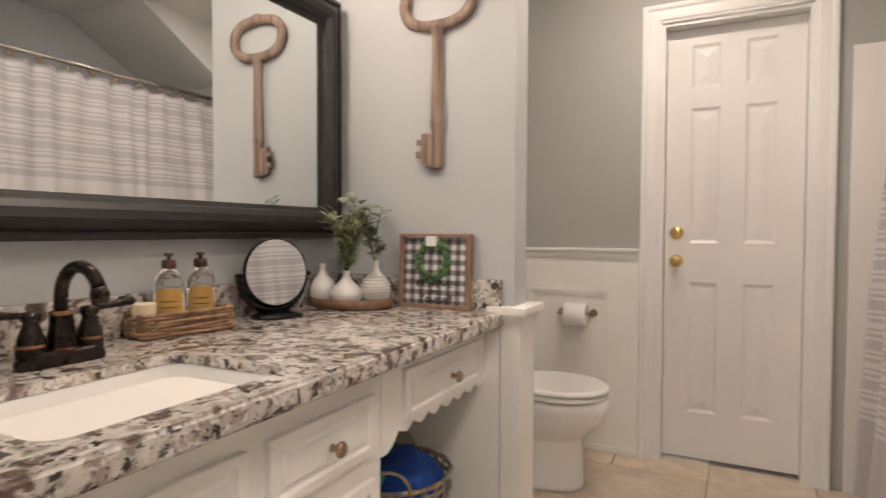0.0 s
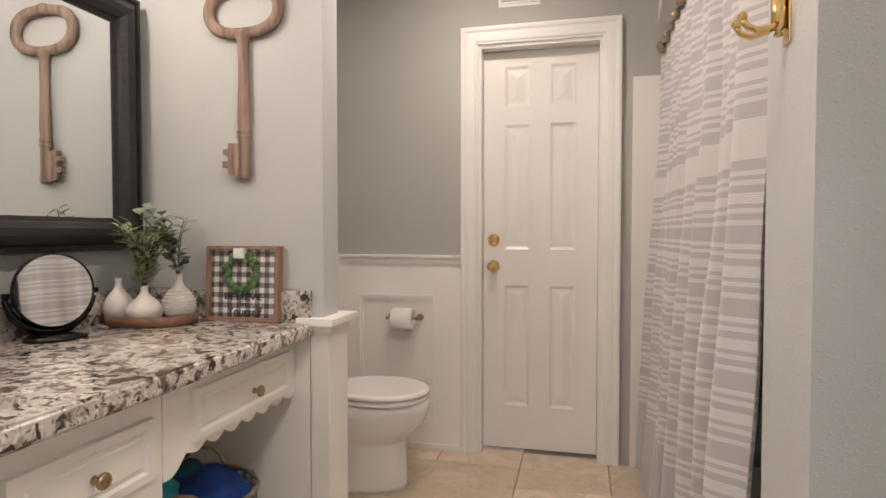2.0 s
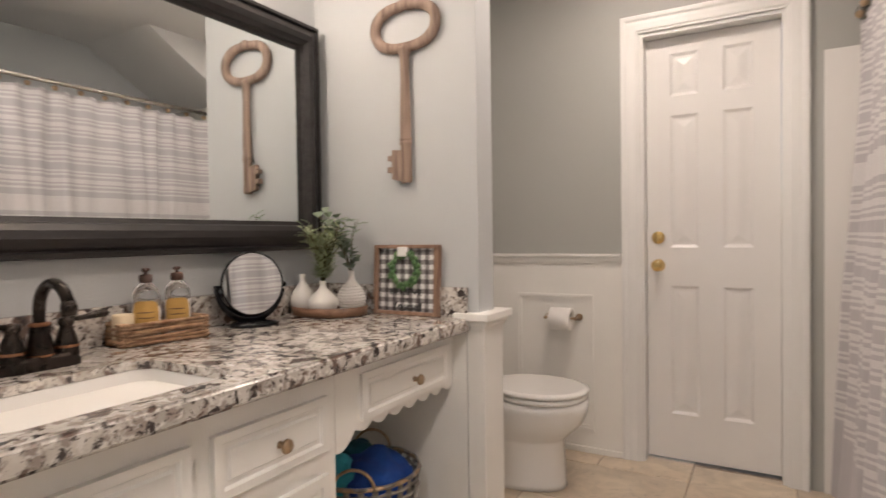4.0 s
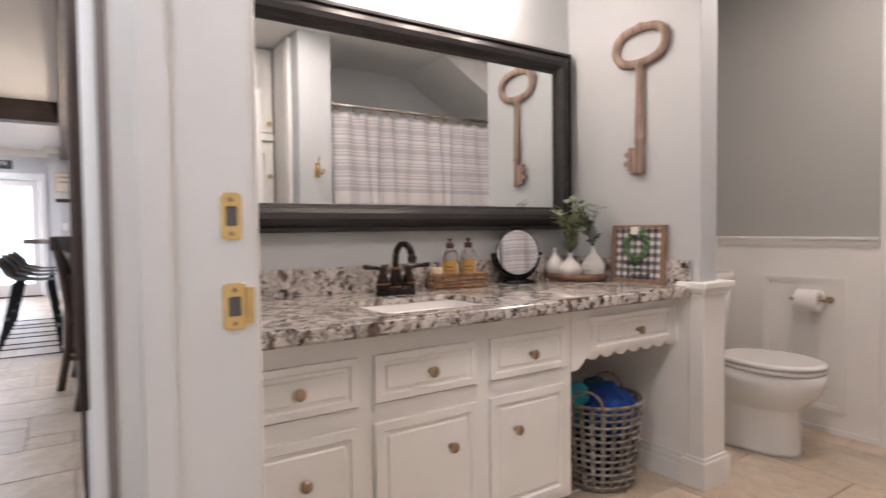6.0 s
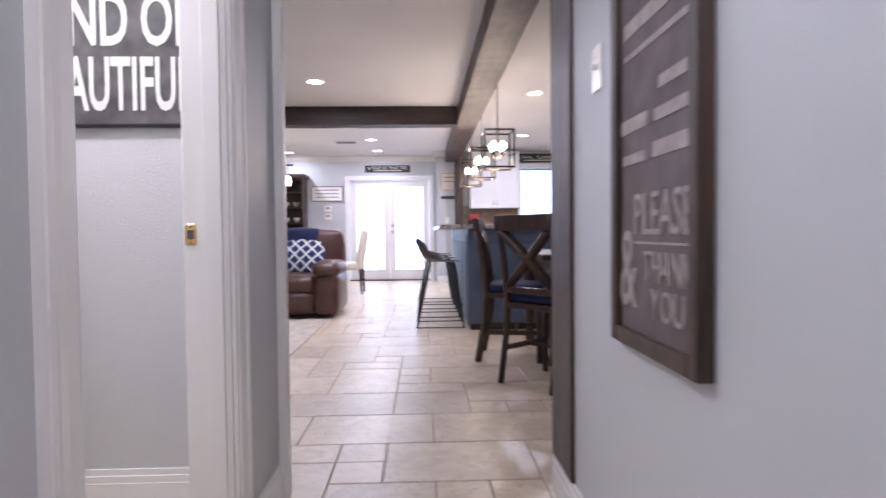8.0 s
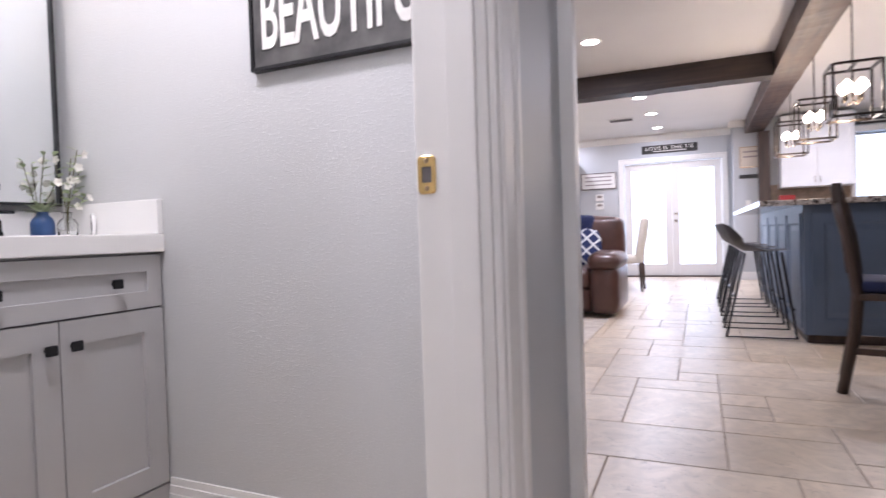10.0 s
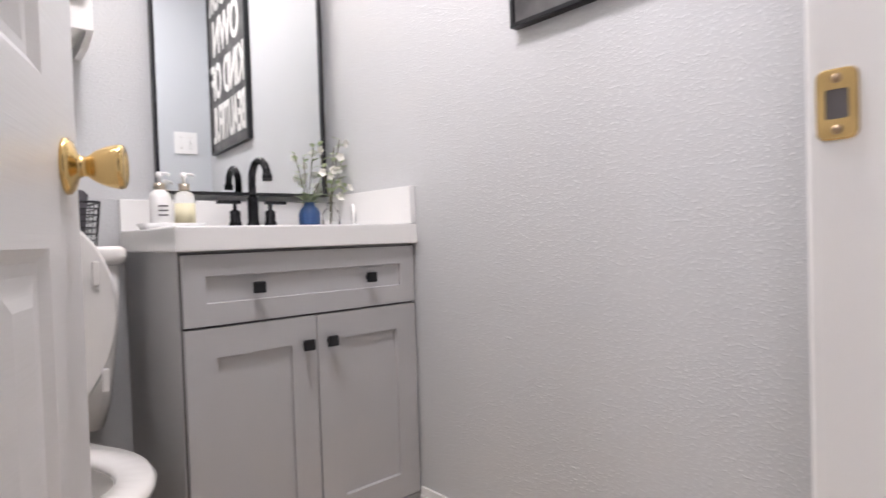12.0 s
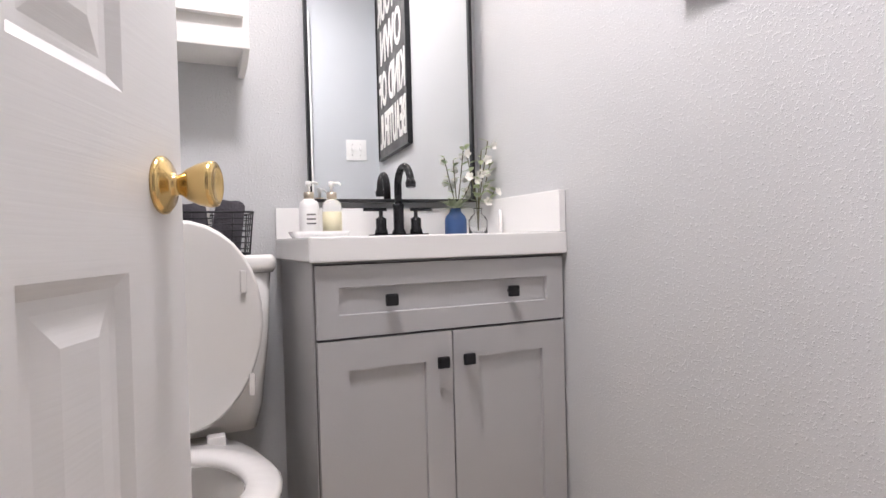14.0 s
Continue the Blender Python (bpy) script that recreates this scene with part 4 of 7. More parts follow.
part("spout_base", bm, BRONZE, fa)
bm = bmesh.new()
lathe(bm, [(0.0205, 0.094), (0.0225, 0.099), (0.0155, 0.103)], 20)
part("collar", bm, COPPER_EDGE, fa, "worn copper-edged collar")
bm = bmesh.new()
lathe(bm, [(0.0265, 0.028), (0.0285, 0.031), (0.0255, 0.034)], 20)
part("collar", bm, COPPER_EDGE, fa, "worn copper-edged collar")
pts = [(0, 0, 0.095), (0, 0, 0.11), (0, 0, 0.122)] + [(0, -0.062 + 0.062 * math.cos(radians(a)), 0.127 + 0.062 * math.sin(radians(a))) for a in range(0, 166, 12)]
bm = bmesh.new()
tube(bm, pts, 0.0125, 14)
part("spout", bm, BRONZE, fa)
e = Vector(pts[-1])
bm = bmesh.new()
tube(bm, [e, e + Vector((0, -0.003, -0.012)), e + Vector((0, -0.006, -0.030))], 0.016, 14, [0.0135, 0.0165, 0.015])
part("aerator", bm, BRONZE, fa)
for s in (-1, 1):
    bm = bmesh.new()
    lathe(bm, [(0.026, 0.022), (0.0255, 0.04), (0.023, 0.055), (0.015, 0.078), (0.013, 0.086), (0.018, 0.092), (0.016, 0.104), (0, 0.108)], 18, (s * 0.054, 0, 0))
    hd = part("handle", bm, BRONZE, fa)
    bm = bmesh.new()
    lathe(bm, [(0.0262, 0.040), (0.0272, 0.043), (0.0258, 0.046)], 18, (s * 0.054, 0, 0))
    part("collar", bm, COPPER_EDGE, hd, "worn copper-edged collar")
    bm = bmesh.new()
    x = s * 0.054
    tube(bm, [(x, 0, 0.100), (x + s * 0.03, -0.006, 0.102), (x + s * 0.06, -0.012, 0.106), (x + s * 0.082, -0.016, 0.108), (x + s * 0.088, -0.017, 0.108)], 0.007, 12, [0.006, 0.0062, 0.0085, 0.0095, 0.004])
    part("lever", bm, BRONZE, hd)

# ---- large framed mirror ----
MY0, MY1, MZ0, MZ1 = -0.83, 0.941, 1.049, 1.896
mir = thing("wall_mirror", "large wall mirror in a wide black wooden frame", "mirror")
prof = [(0.0, 0.0), (0.0, 0.030), (0.003, 0.036), (0.015, 0.038), (0.020, 0.031), (0.028, 0.036), (0.050, 0.046), (0.071, 0.044), (0.087, 0.034), (0.092, 0.026), (0.105, 0.022), (0.105, 0.0)]
bm = bmesh.new()
loops = []
for u, d in prof:
    loops.append([bm.verts.new((XW + 0.003 + d * 1.35, y, z)) for y, z in ((MY0 + u, MZ0 + u), (MY1 - u, MZ0 + u), (MY1 - u, MZ1 - u), (MY0 + u, MZ1 - u))])
for a, b in zip(loops, loops[1:]):
    for i in range(4):
        j = (i + 1) % 4
        bm.faces.new((a[i], a[j], b[j], b[i]))
part("frame", bm, FRAMEBLACK, mir, "moulded black frame")
part("glass", boxes((XW + 0.004, XW + 0.028, MY0 + 0.096, MY1 - 0.096, MZ0 + 0.096, MZ1 - 0.096)), MIRROR, mir, "clear mirror glass")

# ---- key ornament on the wall ----
key = thing("key_ornament", "large weathered brown wooden skeleton key hung on the wall", "wall decor", pose(-0.838, YK, -0.008))
bm = bmesh.new()
N = 64


def bow(a, grow):
    u = abs(math.sin(a))
    r = 1 - 0.02 * math.cos(4 * a) - 0.05 * math.exp(-((a - math.pi / 2) / 0.32) ** 2) + 0.10 * math.exp(-((a - math.pi / 2) / 0.10) ** 2) - 0.05 * math.exp(-((a - 1.5 * math.pi) / 0.5) ** 2) * u
    return (0.150 - grow) * math.cos(a) * r, 1.845 + (0.098 - grow) * math.sin(a) * r


rings = []
for grow, y in ((0.004, -0.004), (0.0, -0.012), (0.006, -0.028), (0.034, -0.028), (0.040, -0.012), (0.036, -0.004)):
    rings.append([bm.verts.new((p[0], y, p[1])) for p in (bow(2 * math.pi * i / N, grow) for i in range(N))])
for a, b in zip(rings, rings[1:] + rings[:1]):
    for i in range(N):
        j = (i + 1) % N
        bm.faces.new((a[i], a[j], b[j], b[i])).smooth = True
part("bow", bm, KEYWOOD, key)
bm = bmesh.new()
lathe(bm, [(0, 1.774), (0.026, 1.772), (0.030, 1.762), (0.024, 1.750), (0.019, 1.735), (0.0175, 1.66), (0.019, 1.60), (0.022, 1.50), (0.021, 1.455), (0.025, 1.450), (0.025, 1.444), (0.020, 1.440), (0.025, 1.436), (0.025, 1.430), (0.021, 1.424), (0.022, 1.34), (0.024, 1.30), (0.018, 1.292), (0, 1.291)][::-1], 18, (0, -0.017, 0), 1, 0.7)
part("shank", bm, KEYWOOD, key)
bm = bmesh.new()
prism(bm, [(-0.012, 1.408), (-0.055, 1.412), (-0.055, 1.392), (-0.074, 1.392), (-0.074, 1.374), (-0.056, 1.374), (-0.056, 1.352), (-0.076, 1.352), (-0.076, 1.332), (-0.056, 1.332), (-0.056, 1.308), (-0.030, 1.300), (-0.012, 1.304)], -0.026, -0.006)
part("bit", bm, KEYWOOD, key)

# ---- small framed sign ----
def gingham():
    m = material("gingham", (0.7, 0.7, 0.68), 0.8, vary=0.02, bump=0.1)
    nt = m.node_tree
    tc = nt.nodes.new("ShaderNodeTexCoord")
    sep = nt.nodes.new("ShaderNodeSeparateXYZ")
    nt.links.new(tc.outputs["Object"], sep.inputs[0])
    outs = []
    for ax in ("X", "Z"):
        mu = nt.nodes.new("ShaderNodeMath")
        mu.operation = "MULTIPLY_ADD"
        mu.inputs[1].default_value, mu.inputs[2].default_value = 1 / 0.034, 0.25
        fr = nt.nodes.new("ShaderNodeMath")
        fr.operation = "FRACT"
        gt = nt.nodes.new("ShaderNodeMath")
        gt.operation = "GREATER_THAN"
        gt.inputs[1].default_value = 0.5
        nt.links.new(sep.outputs[ax], mu.inputs[0])
        nt.links.new(mu.outputs[0], fr.inputs[0])
        nt.links.new(fr.outputs[0], gt.inputs[0])
        outs.append(gt.outputs[0])
    add = nt.nodes.new("ShaderNodeMath")
    add.operation = "ADD"
    nt.links.new(outs[0], add.inputs[0])
    nt.links.new(outs[1], add.inputs[1])
    hf = nt.nodes.new("ShaderNodeMath")
    hf.operation = "MULTIPLY"
    hf.inputs[1].default_value = 0.49
    nt.links.new(add.outputs[0], hf.inputs[0])
    ramp = nt.nodes.new("ShaderNodeValToRGB")
    ramp.color_ramp.interpolation = "CONSTANT"
    el = ramp.color_ramp.elements
    el[0].color, el[1].color = (0.72, 0.71, 0.70, 1), (0.075, 0.066, 0.066, 1)
    el[1].position = 0.9
    e = el.new(0.3)
    e.color = (0.27, 0.25, 0.25, 1)
    nt.links.new(hf.outputs[0], ramp.inputs[0])
    nt.links.new(ramp.outputs[0], bsdf(m).inputs["Base Color"])
    return m


sg = thing("small_sign", "gingham plaid sign in a wood frame with a green wreath", "sign", pose(-0.838, 0.944, CT, -3, 0, 0))
w, h = 0.268, 0.248
part("board", boxes((-w / 2 + 0.01, w / 2 - 0.01, -0.004, 0.004, 0.01, h - 0.01)), gingham(), sg, "black and white gingham board")
for name, s in (("frame_side", (-w / 2, -w / 2 + 0.014, -0.018, 0.012, 0, h)), ("frame_side", (w / 2 - 0.014, w / 2, -0.018, 0.012, 0, h)), ("frame_top", (-w / 2 + 0.0145, w / 2 - 0.0145, -0.018, 0.012, h - 0.012, h)), ("frame_bottom", (-w / 2 + 0.0145, w / 2 - 0.0145, -0.018, 0.012, 0, 0.012))):
    part(name, boxes(s, bevel=0.001), SIGNWOOD, sg)
bm = bmesh.new()
rr = random.Random(3)
for i in range(46):
    a = 2 * math.pi * i / 46
    for k in range(2):
        r = 0.056 + rr.uniform(-0.012, 0.012)
        c = Matrix.Translation((r * math.cos(a) - 0.004, -0.014 + rr.uniform(-0.007, 0.006), 0.158 + r * math.sin(a)))
        bmesh.ops.create_icosphere(bm, subdivisions=1, radius=rr.uniform(0.006, 0.010), matrix=c @ Matrix.Diagonal((1, 0.8, 1.2, 1)))
for f in bm.faces:
    f.smooth = True
part("wreath", bm, material("wreath_green", (0.045, 0.13, 0.04), 0.45, vary=0.4, scale=60, colour2=(0.16, 0.27, 0.11)), sg, "green beaded wreath")
bm = boxes((-0.024, 0.014, -0.032, -0.005, 0.206, 0.240), bevel=0.004)
part("ribbon", bm, PAPER, sg, "white twine wrap")
words("lettering", "BELIEVE", 0.135, 0.020, CHALK, sg, pose(0.0, -0.006, 0.070), label="black lettering")
words("lettering", "in", 0.020, 0.015, CHALK, sg, pose(0.0, -0.006, 0.049), label="black lettering")
words("lettering", "Yourself", 0.125, 0.030, CHALK, sg, pose(0.006, -0.006, 0.016), label="black lettering")

# ---- tray with vases ----
TX, TY = -1.10, 0.835
tr = thing("wooden_tray", "low oval dark wooden tray", "tray", pose(TX, TY, CT))
bm = bmesh.new()
lathe(bm, [(0, 0.008), (0.128, 0.008), (0.133, 0.034), (0.139, 0.034), (0.137, 0.004), (0.12, 0), (0, 0)], 48, (0, 0, 0), 1.08, 0.84)
part("body", bm, TRAYWOOD, tr)


def vase(x, y, r, h, label, bumpy=False):
    ob = thing("vase", label, "vase", pose(x, y, CT + 0.008), group="white vases on the tray")
    prof = [(0, 0), (0.45, 0), (0.62, 0.03), (0.88, 0.14), (1.0, 0.30), (0.96, 0.43), (0.72, 0.58), (0.42, 0.70), (0.24, 0.80), (0.20, 0.90), (0.225, 1.0), (0.17, 1.0), (0.15, 0.9), (0.0, 0.85)]
    bm = bmesh.new()
    lathe(bm, [(a * r, b * h) for a, b in prof], 32)
    if bumpy:
        for k in range(9):
            z = h * (0.10 + 0.066 * k)
            rad = np.interp(z / h, [0, 0.03, 0.14, 0.30, 0.43, 0.58, 0.70], [0.45, 0.62, 0.88, 1.0, 0.96, 0.72, 0.42]) * r
            for i in range(28):
                a = 2 * math.pi * (i + 0.5 * (k % 2)) / 28
                bmesh.ops.create_icosphere(bm, subdivisions=1, radius=0.0042, matrix=Matrix.Translation((rad * math.cos(a), rad * math.sin(a), z)))
    part("body", bm, VASEWHITE, ob)


vase(-1.085, 0.785, 0.053, 0.118, "round white ceramic bud vase")
vase(-1.195, 0.800, 0.046, 0.138, "smooth white ceramic bud vase")
vase(-1.030, 0.875, 0.050, 0.150, "white ceramic bud vase with hobnail texture", True)


def leaf(bm, p, d, up, ln, wd, curl=0.15):
    d, up = Vector(d).normalized(), Vector(up)
    s = d.cross(up).normalized()
    n = s.cross(d).normalized()
    p = Vector(p)
    pts = []
    for t, w in ((0.0, 0.12), (0.3, 0.8), (0.6, 1.0), (0.85, 0.6), (1.0, 0.05)):
        c = p + d * ln * t + n * (-curl * ln * t * t)
        pts.append((bm.verts.new(c - s * wd * w / 2 + n * wd * 0.12 * w), bm.verts.new(c), bm.verts.new(c + s * wd * w / 2 + n * wd * 0.12 * w)))
    for a, b in zip(pts, pts[1:]):
        bm.faces.new((a[0], a[1], b[1], b[0])).smooth = True
        bm.faces.new((a[1], a[2], b[2], b[1])).smooth = True


def bush(name, label, x, y, z, height, spread, sprigs, leaves, ln, wd, mat, seed, tilt=0):
    ob = thing(name, label, "plant", pose(x, y, z, tilt, 0, 0))
    rr = random.Random(seed)
    st, lf = bmesh.new(), bmesh.new()
    for k in range(sprigs):
        a, tip = rr.uniform(0, 2 * math.pi), rr.uniform(0.65, 1.0) * height
        lean = rr.uniform(0.15, 1.0) * spread
        pts = [Vector((0, 0, -0.03)), Vector((math.cos(a) * lean * 0.15, math.sin(a) * lean * 0.15, tip * 0.3)), Vector((math.cos(a) * lean * 0.5, math.sin(a) * lean * 0.5, tip * 0.7)), Vector((math.cos(a) * lean, math.sin(a) * lean, tip))]
        tube(st, pts, 0.0014, 5)
        for i in range(leaves):
            t = 0.22 + 0.78 * i / (leaves - 1)
            s = t * 3
            q = pts[min(int(s), 2)].lerp(pts[min(int(s), 2) + 1], s - min(int(s), 2))
            b = rr.uniform(0, 2 * math.pi)
            d = (math.cos(b), math.sin(b), rr.uniform(0.1, 0.9))
            leaf(lf, q, d, (0, 0, 1), ln * rr.uniform(0.7, 1.2), wd * rr.uniform(0.8, 1.15))
    part("stems", st, STEM, ob)
    part("leaves", lf, mat, ob)
    return ob


bush("green_plant", "bushy light green artificial plant in a white vase", -1.085, 0.785, CT + 0.115, 0.215, 0.082, 44, 14, 0.040, 0.0125, LEAF, 5)
bush("eucalyptus_sprigs", "dark eucalyptus sprigs in a hobnail vase", -1.030, 0.875, CT + 0.150, 0.26, 0.10, 7, 9, 0.046, 0.034, LEAF2, 9, 14)

# ---- round make-up mirror on a stand ----
ang = math.degrees(math.atan2(-0.33, 0.945)) + 90
mk = thing("makeup_mirror", "round tilting make-up mirror on a black stand", "mirror", pose(-1.157, 0.532, CT, 0, 0, ang))
bm = bmesh.new()
lathe(bm, [(0, 0), (0.078, 0), (0.080, 0.006), (0.070, 0.014), (0.02, 0.018), (0, 0.018)], 36, (0, -0.01, 0), 1, 0.72)
part("base", bm, BLACKGLOSS, mk)
R = 0.102
pts = [(R * 1.09 * math.cos(radians(a)), 0.012, 0.134 + R * 1.09 * math.sin(radians(a))) for a in range(188, 353, 8)]
bm = bmesh.new()
tube(bm, pts, 0.007, 10, [0.008 + 0.010 * math.sin(math.pi * i / (len(pts) - 1)) ** 2 for i in range(len(pts))])
part("yoke", bm, BLACKGLOSS, mk, "curved black yoke")
tilt = pose(0, 0, 0.134, 86, 0, 0)
bm = bmesh.new()
lathe(bm, [(0, -0.012), (R * 0.97, -0.010), (R, 0), (R, 0.010), (R * 0.955, 0.013), (R * 0.955, 0.008)], 48)
part("rim", bm, BLACKGLOSS, mk, "", tilt)
bm = bmesh.new()
lathe(bm, [(0, 0.009), (R * 0.955, 0.009)], 48)
part("glass", bm, MIRROR, mk, "clear round mirror glass", tilt)
for s in (-1, 1):
    bm = bmesh.new()
    rod(bm, (s * R * 1.0, 0.008, 0.126), (s * R * 1.16, 0.008, 0.126), 0.008)
    part("pivot", bm, BLACKGLOSS, mk)


# ---- woven baskets ----
def woven_box(name, label, m, lx, ly, hz, mat, seed):
    ob = thing(name, label, "basket", m)
    rr = random.Random(seed)
    n = 60
    def outline(s, grow=0.0):
        p = rounded(-lx / 2 - grow, lx / 2 + grow, -ly / 2 - grow, ly / 2 + grow, 0.022, 8)
        k = s * len(p)
        i = int(k) % len(p)
        a, b = Vector(p[i]), Vector(p[(i + 1) % len(p)])
        return a.lerp(b, k - int(k))
    part("bottom", boxes((-lx / 2 + 0.006, lx / 2 - 0.006, -ly / 2 + 0.006, ly / 2 - 0.006, 0.001, 0.006)), mat, ob)
    rows = int(hz / 0.0085)
    for r in range(rows):
        bm = bmesh.new()
        pts = []
        for i in range(72):
            c = outline(i / 72, 0.0032 * math.sin(i * math.pi / 2.0 + r * math.pi) + rr.uniform(-0.0015, 0.0015))
            pts.append((c.x, c.y, 0.006 + r * 0.0085 + rr.uniform(-0.0022, 0.0022)))
        tube(bm, pts, 0.0052, 6, [rr.uniform(0.004, 0.0062) for _ in pts], closed=True)
        part("strand", bm, mat, ob)
    return ob


BKX, BKY = -1.178, 0.222
woven_box("wicker_basket", "small brown woven seagrass basket", pose(BKX, BKY, CT, 0, 0, 82), 0.235, 0.10, 0.060, WICKER, 2)


def pump_bottle(name, label, m, r, h, body, cap, fill, label_mat, group=""):
    """A round bottle with a dispensing pump whose nozzle points along local x."""
    ob = thing(name, label, "bottle", m, group)
    bm = bmesh.new()
    lathe(bm, [(0, 0), (r * 0.95, 0), (r, 0.005), (r, h * 0.62), (r * 0.86, h * 0.72), (r * 0.45, h * 0.79), (r * 0.42, h * 0.82), (0, h * 0.82)], 24)
    b = part("bottle", bm, body, ob)
    b.visible_shadow = False
    bm = bmesh.new()
    lathe(bm, [(0, 0.004), (r * 0.9, 0.004), (r * 0.9, h * fill), (0, h * fill)], 20)
    part("contents", bm, LOTION, ob)
    bm = bmesh.new()
    lathe(bm, [(r * 0.44, h * 0.80), (r * 0.50, h * 0.81), (r * 0.50, h * 0.90), (r * 0.34, h * 0.915), (0, h * 0.915)], 20)
    part("collar", bm, cap, ob)
    bm = bmesh.new()
    lathe(bm, [(0, h * 0.91), (r * 0.14, h * 0.91), (r * 0.14, h * 0.955), (r * 0.30, h * 0.958), (r * 0.30, h * 0.995), (0, h)], 16)
    tube(bm, [(0, 0, h * 0.975), (r * 0.7, 0, h * 0.978), (r * 1.05, 0, h * 0.962)], r * 0.13, 8)
    part("pump", bm, cap, ob)
    if label_mat:
        bm = bmesh.new()
        n = 10
        rows = []
        for zf in (0.10, 0.45, 0.53, 0.56):
            wdt = 62 if zf < 0.5 else (50 if zf < 0.55 else 30)
            rows.append([bm.verts.new((r * 1.015 * math.cos(radians(wdt * (2 * i / n - 1))), r * 1.015 * math.sin(radians(wdt * (2 * i / n - 1))), h * zf)) for i in range(n + 1)])
        for a, c in zip(rows, rows[1:]):
            for i in range(n):
                bm.faces.new((a[i], a[i + 1], c[i + 1], c[i])).smooth = True
        lb = part("label", bm, label_mat, ob, "amber arched paper label")
        for k in range(4):
            bm = bmesh.new()
            z = h * (0.17 + 0.075 * k)
            a = [bm.verts.new((r * 1.022 * math.cos(radians(q)), r * 1.022 * math.sin(radians(q)), zz)) for zz in (z, z + h * 0.018) for q in (-34, -17, 0, 17, 34)]
            for i in range(4):
                bm.faces.new((a[i], a[i + 1], a[i + 6], a[i + 5]))
            part("text_bar", bm, BROWNCAP, lb, "dark bar of small writing")
    return ob


pump_bottle("soap_bottle", "clear pump bottle with amber label and brown pump", pose(-1.172, 0.182, CT + 0.007, 0, 0, -38), 0.034, 0.196, CLEARBOTTLE, BROWNCAP, 0.45, AMBERLABEL, "bottles in the basket")
pump_bottle("soap_bottle", "clear pump bottle with amber label and brown pump", pose(-1.172, 0.275, CT + 0.007, 0, 0, -38), 0.034, 0.196, CLEARBOTTLE, BROWNCAP, 0.50, AMBERLABEL, "bottles in the basket")
bm = bmesh.new()
lathe(bm, [(0, 0), (0.026, 0), (0.027, 0.004), (0.027, 0.073), (0.025, 0.077), (0.0, 0.076)], 24)
whole("candle", bm, CANDLE, "short cream pillar candle in the basket", "candle", pose(-1.190, 0.128, CT + 0.007))

# striped block stands in for a striped towel at the worktop's far end
ho = thing("striped_towel_block", "white block with dark stripes standing in for a striped towel", "canister", pose(-1.13, -0.715, CT))
bm = bmesh.new()
box(bm, -0.06, 0.06, -0.06, 0.06, 0, 0.125, 0.004)
part("body", bm, PAPER, ho)
for k in range(6):
    part("stripe", boxes((-0.0615, 0.0615, -0.0615, 0.0615, 0.012 + k * 0.020, 0.0165 + k * 0.020), bevel=0.001), BLACK, ho, "dark stripe")
bm = bmesh.new()
tube(bm, [(-0.05, 0.03, 0.127), (0.0, 0.035, 0.150), (0.05, 0.03, 0.130)], 0.02, 10)
part("contents", bm, BROWNCAP, ho, "brown shape for the dark things on top")

# ---- laundry basket ----
lb = thing("laundry_basket", "tall grey woven laundry basket full of blue clothes", "basket", pose(-0.855, 0.705, 0))
LH, RT, RB = 0.350, 0.178, 0.138


def lr(z):
    return RB + (RT - RB) * (z / LH) ** 0.8


bm = bmesh.new()
lathe(bm, [(0, 0.004), (RB, 0.004), (RB, 0.012), (0, 0.012)], 32)
part("bottom", bm, DARKWICKER, lb)
for k in range(26):
    a = 2 * math.pi * k / 26
    bm = bmesh.new()
    hw = 0.009
    ring = []
    for z in (0.006, 0.12, 0.25, LH):
        r = lr(z)
        ring.append([bm.verts.new(((r + d) * math.cos(a + s * hw / r), (r + d) * math.sin(a + s * hw / r), z)) for d, s in ((-0.0015, -1), (-0.0015, 1), (0.0015, 1), (0.0015, -1))])
    for p, q in zip(ring, ring[1:]):
        for i in range(4):
            j = (i + 1) % 4
            bm.faces.new((p[i], p[j], q[j], q[i]))
    part("stave", bm, DARKWICKER, lb)
for k in range(13):
    z = 0.022 + k * 0.0275
    bm = bmesh.new()
    pts = [((lr(z) + 0.004 * math.cos(13 * 2 * math.pi * i / 104 + k * math.pi)) * math.cos(2 * math.pi * i / 104), (lr(z) + 0.004 * math.cos(13 * 2 * math.pi * i / 104 + k * math.pi)) * math.sin(2 * math.pi * i / 104), z) for i in range(104)]
    tube(bm, pts, 0.0055, 6, closed=True)
    part("weaver", bm, DARKWICKER, lb)
bm = bmesh.new()
tube(bm, [(RT * math.cos(2 * math.pi * i / 40), RT * math.sin(2 * math.pi * i / 40), LH) for i in range(40)], 0.007, 8, closed=True)
part("rim", bm, AGED, lb, "metal hoop rim")
for s in (0, 1):
    a0 = radians(-62 + 180 * s)
    c = Vector((math.cos(a0), math.sin(a0), 0))
    t = Vector((-c.y, c.x, 0))
    bm = bmesh.new()
    tube(bm, [c * RT + t * 0.062 * math.cos(radians(q)) + Vector((0, 0, LH + 0.062 * math.sin(radians(q)))) for q in range(0, 181, 12)], 0.0048, 8)
    part("handle", bm, AGED, lb, "arched metal handle")


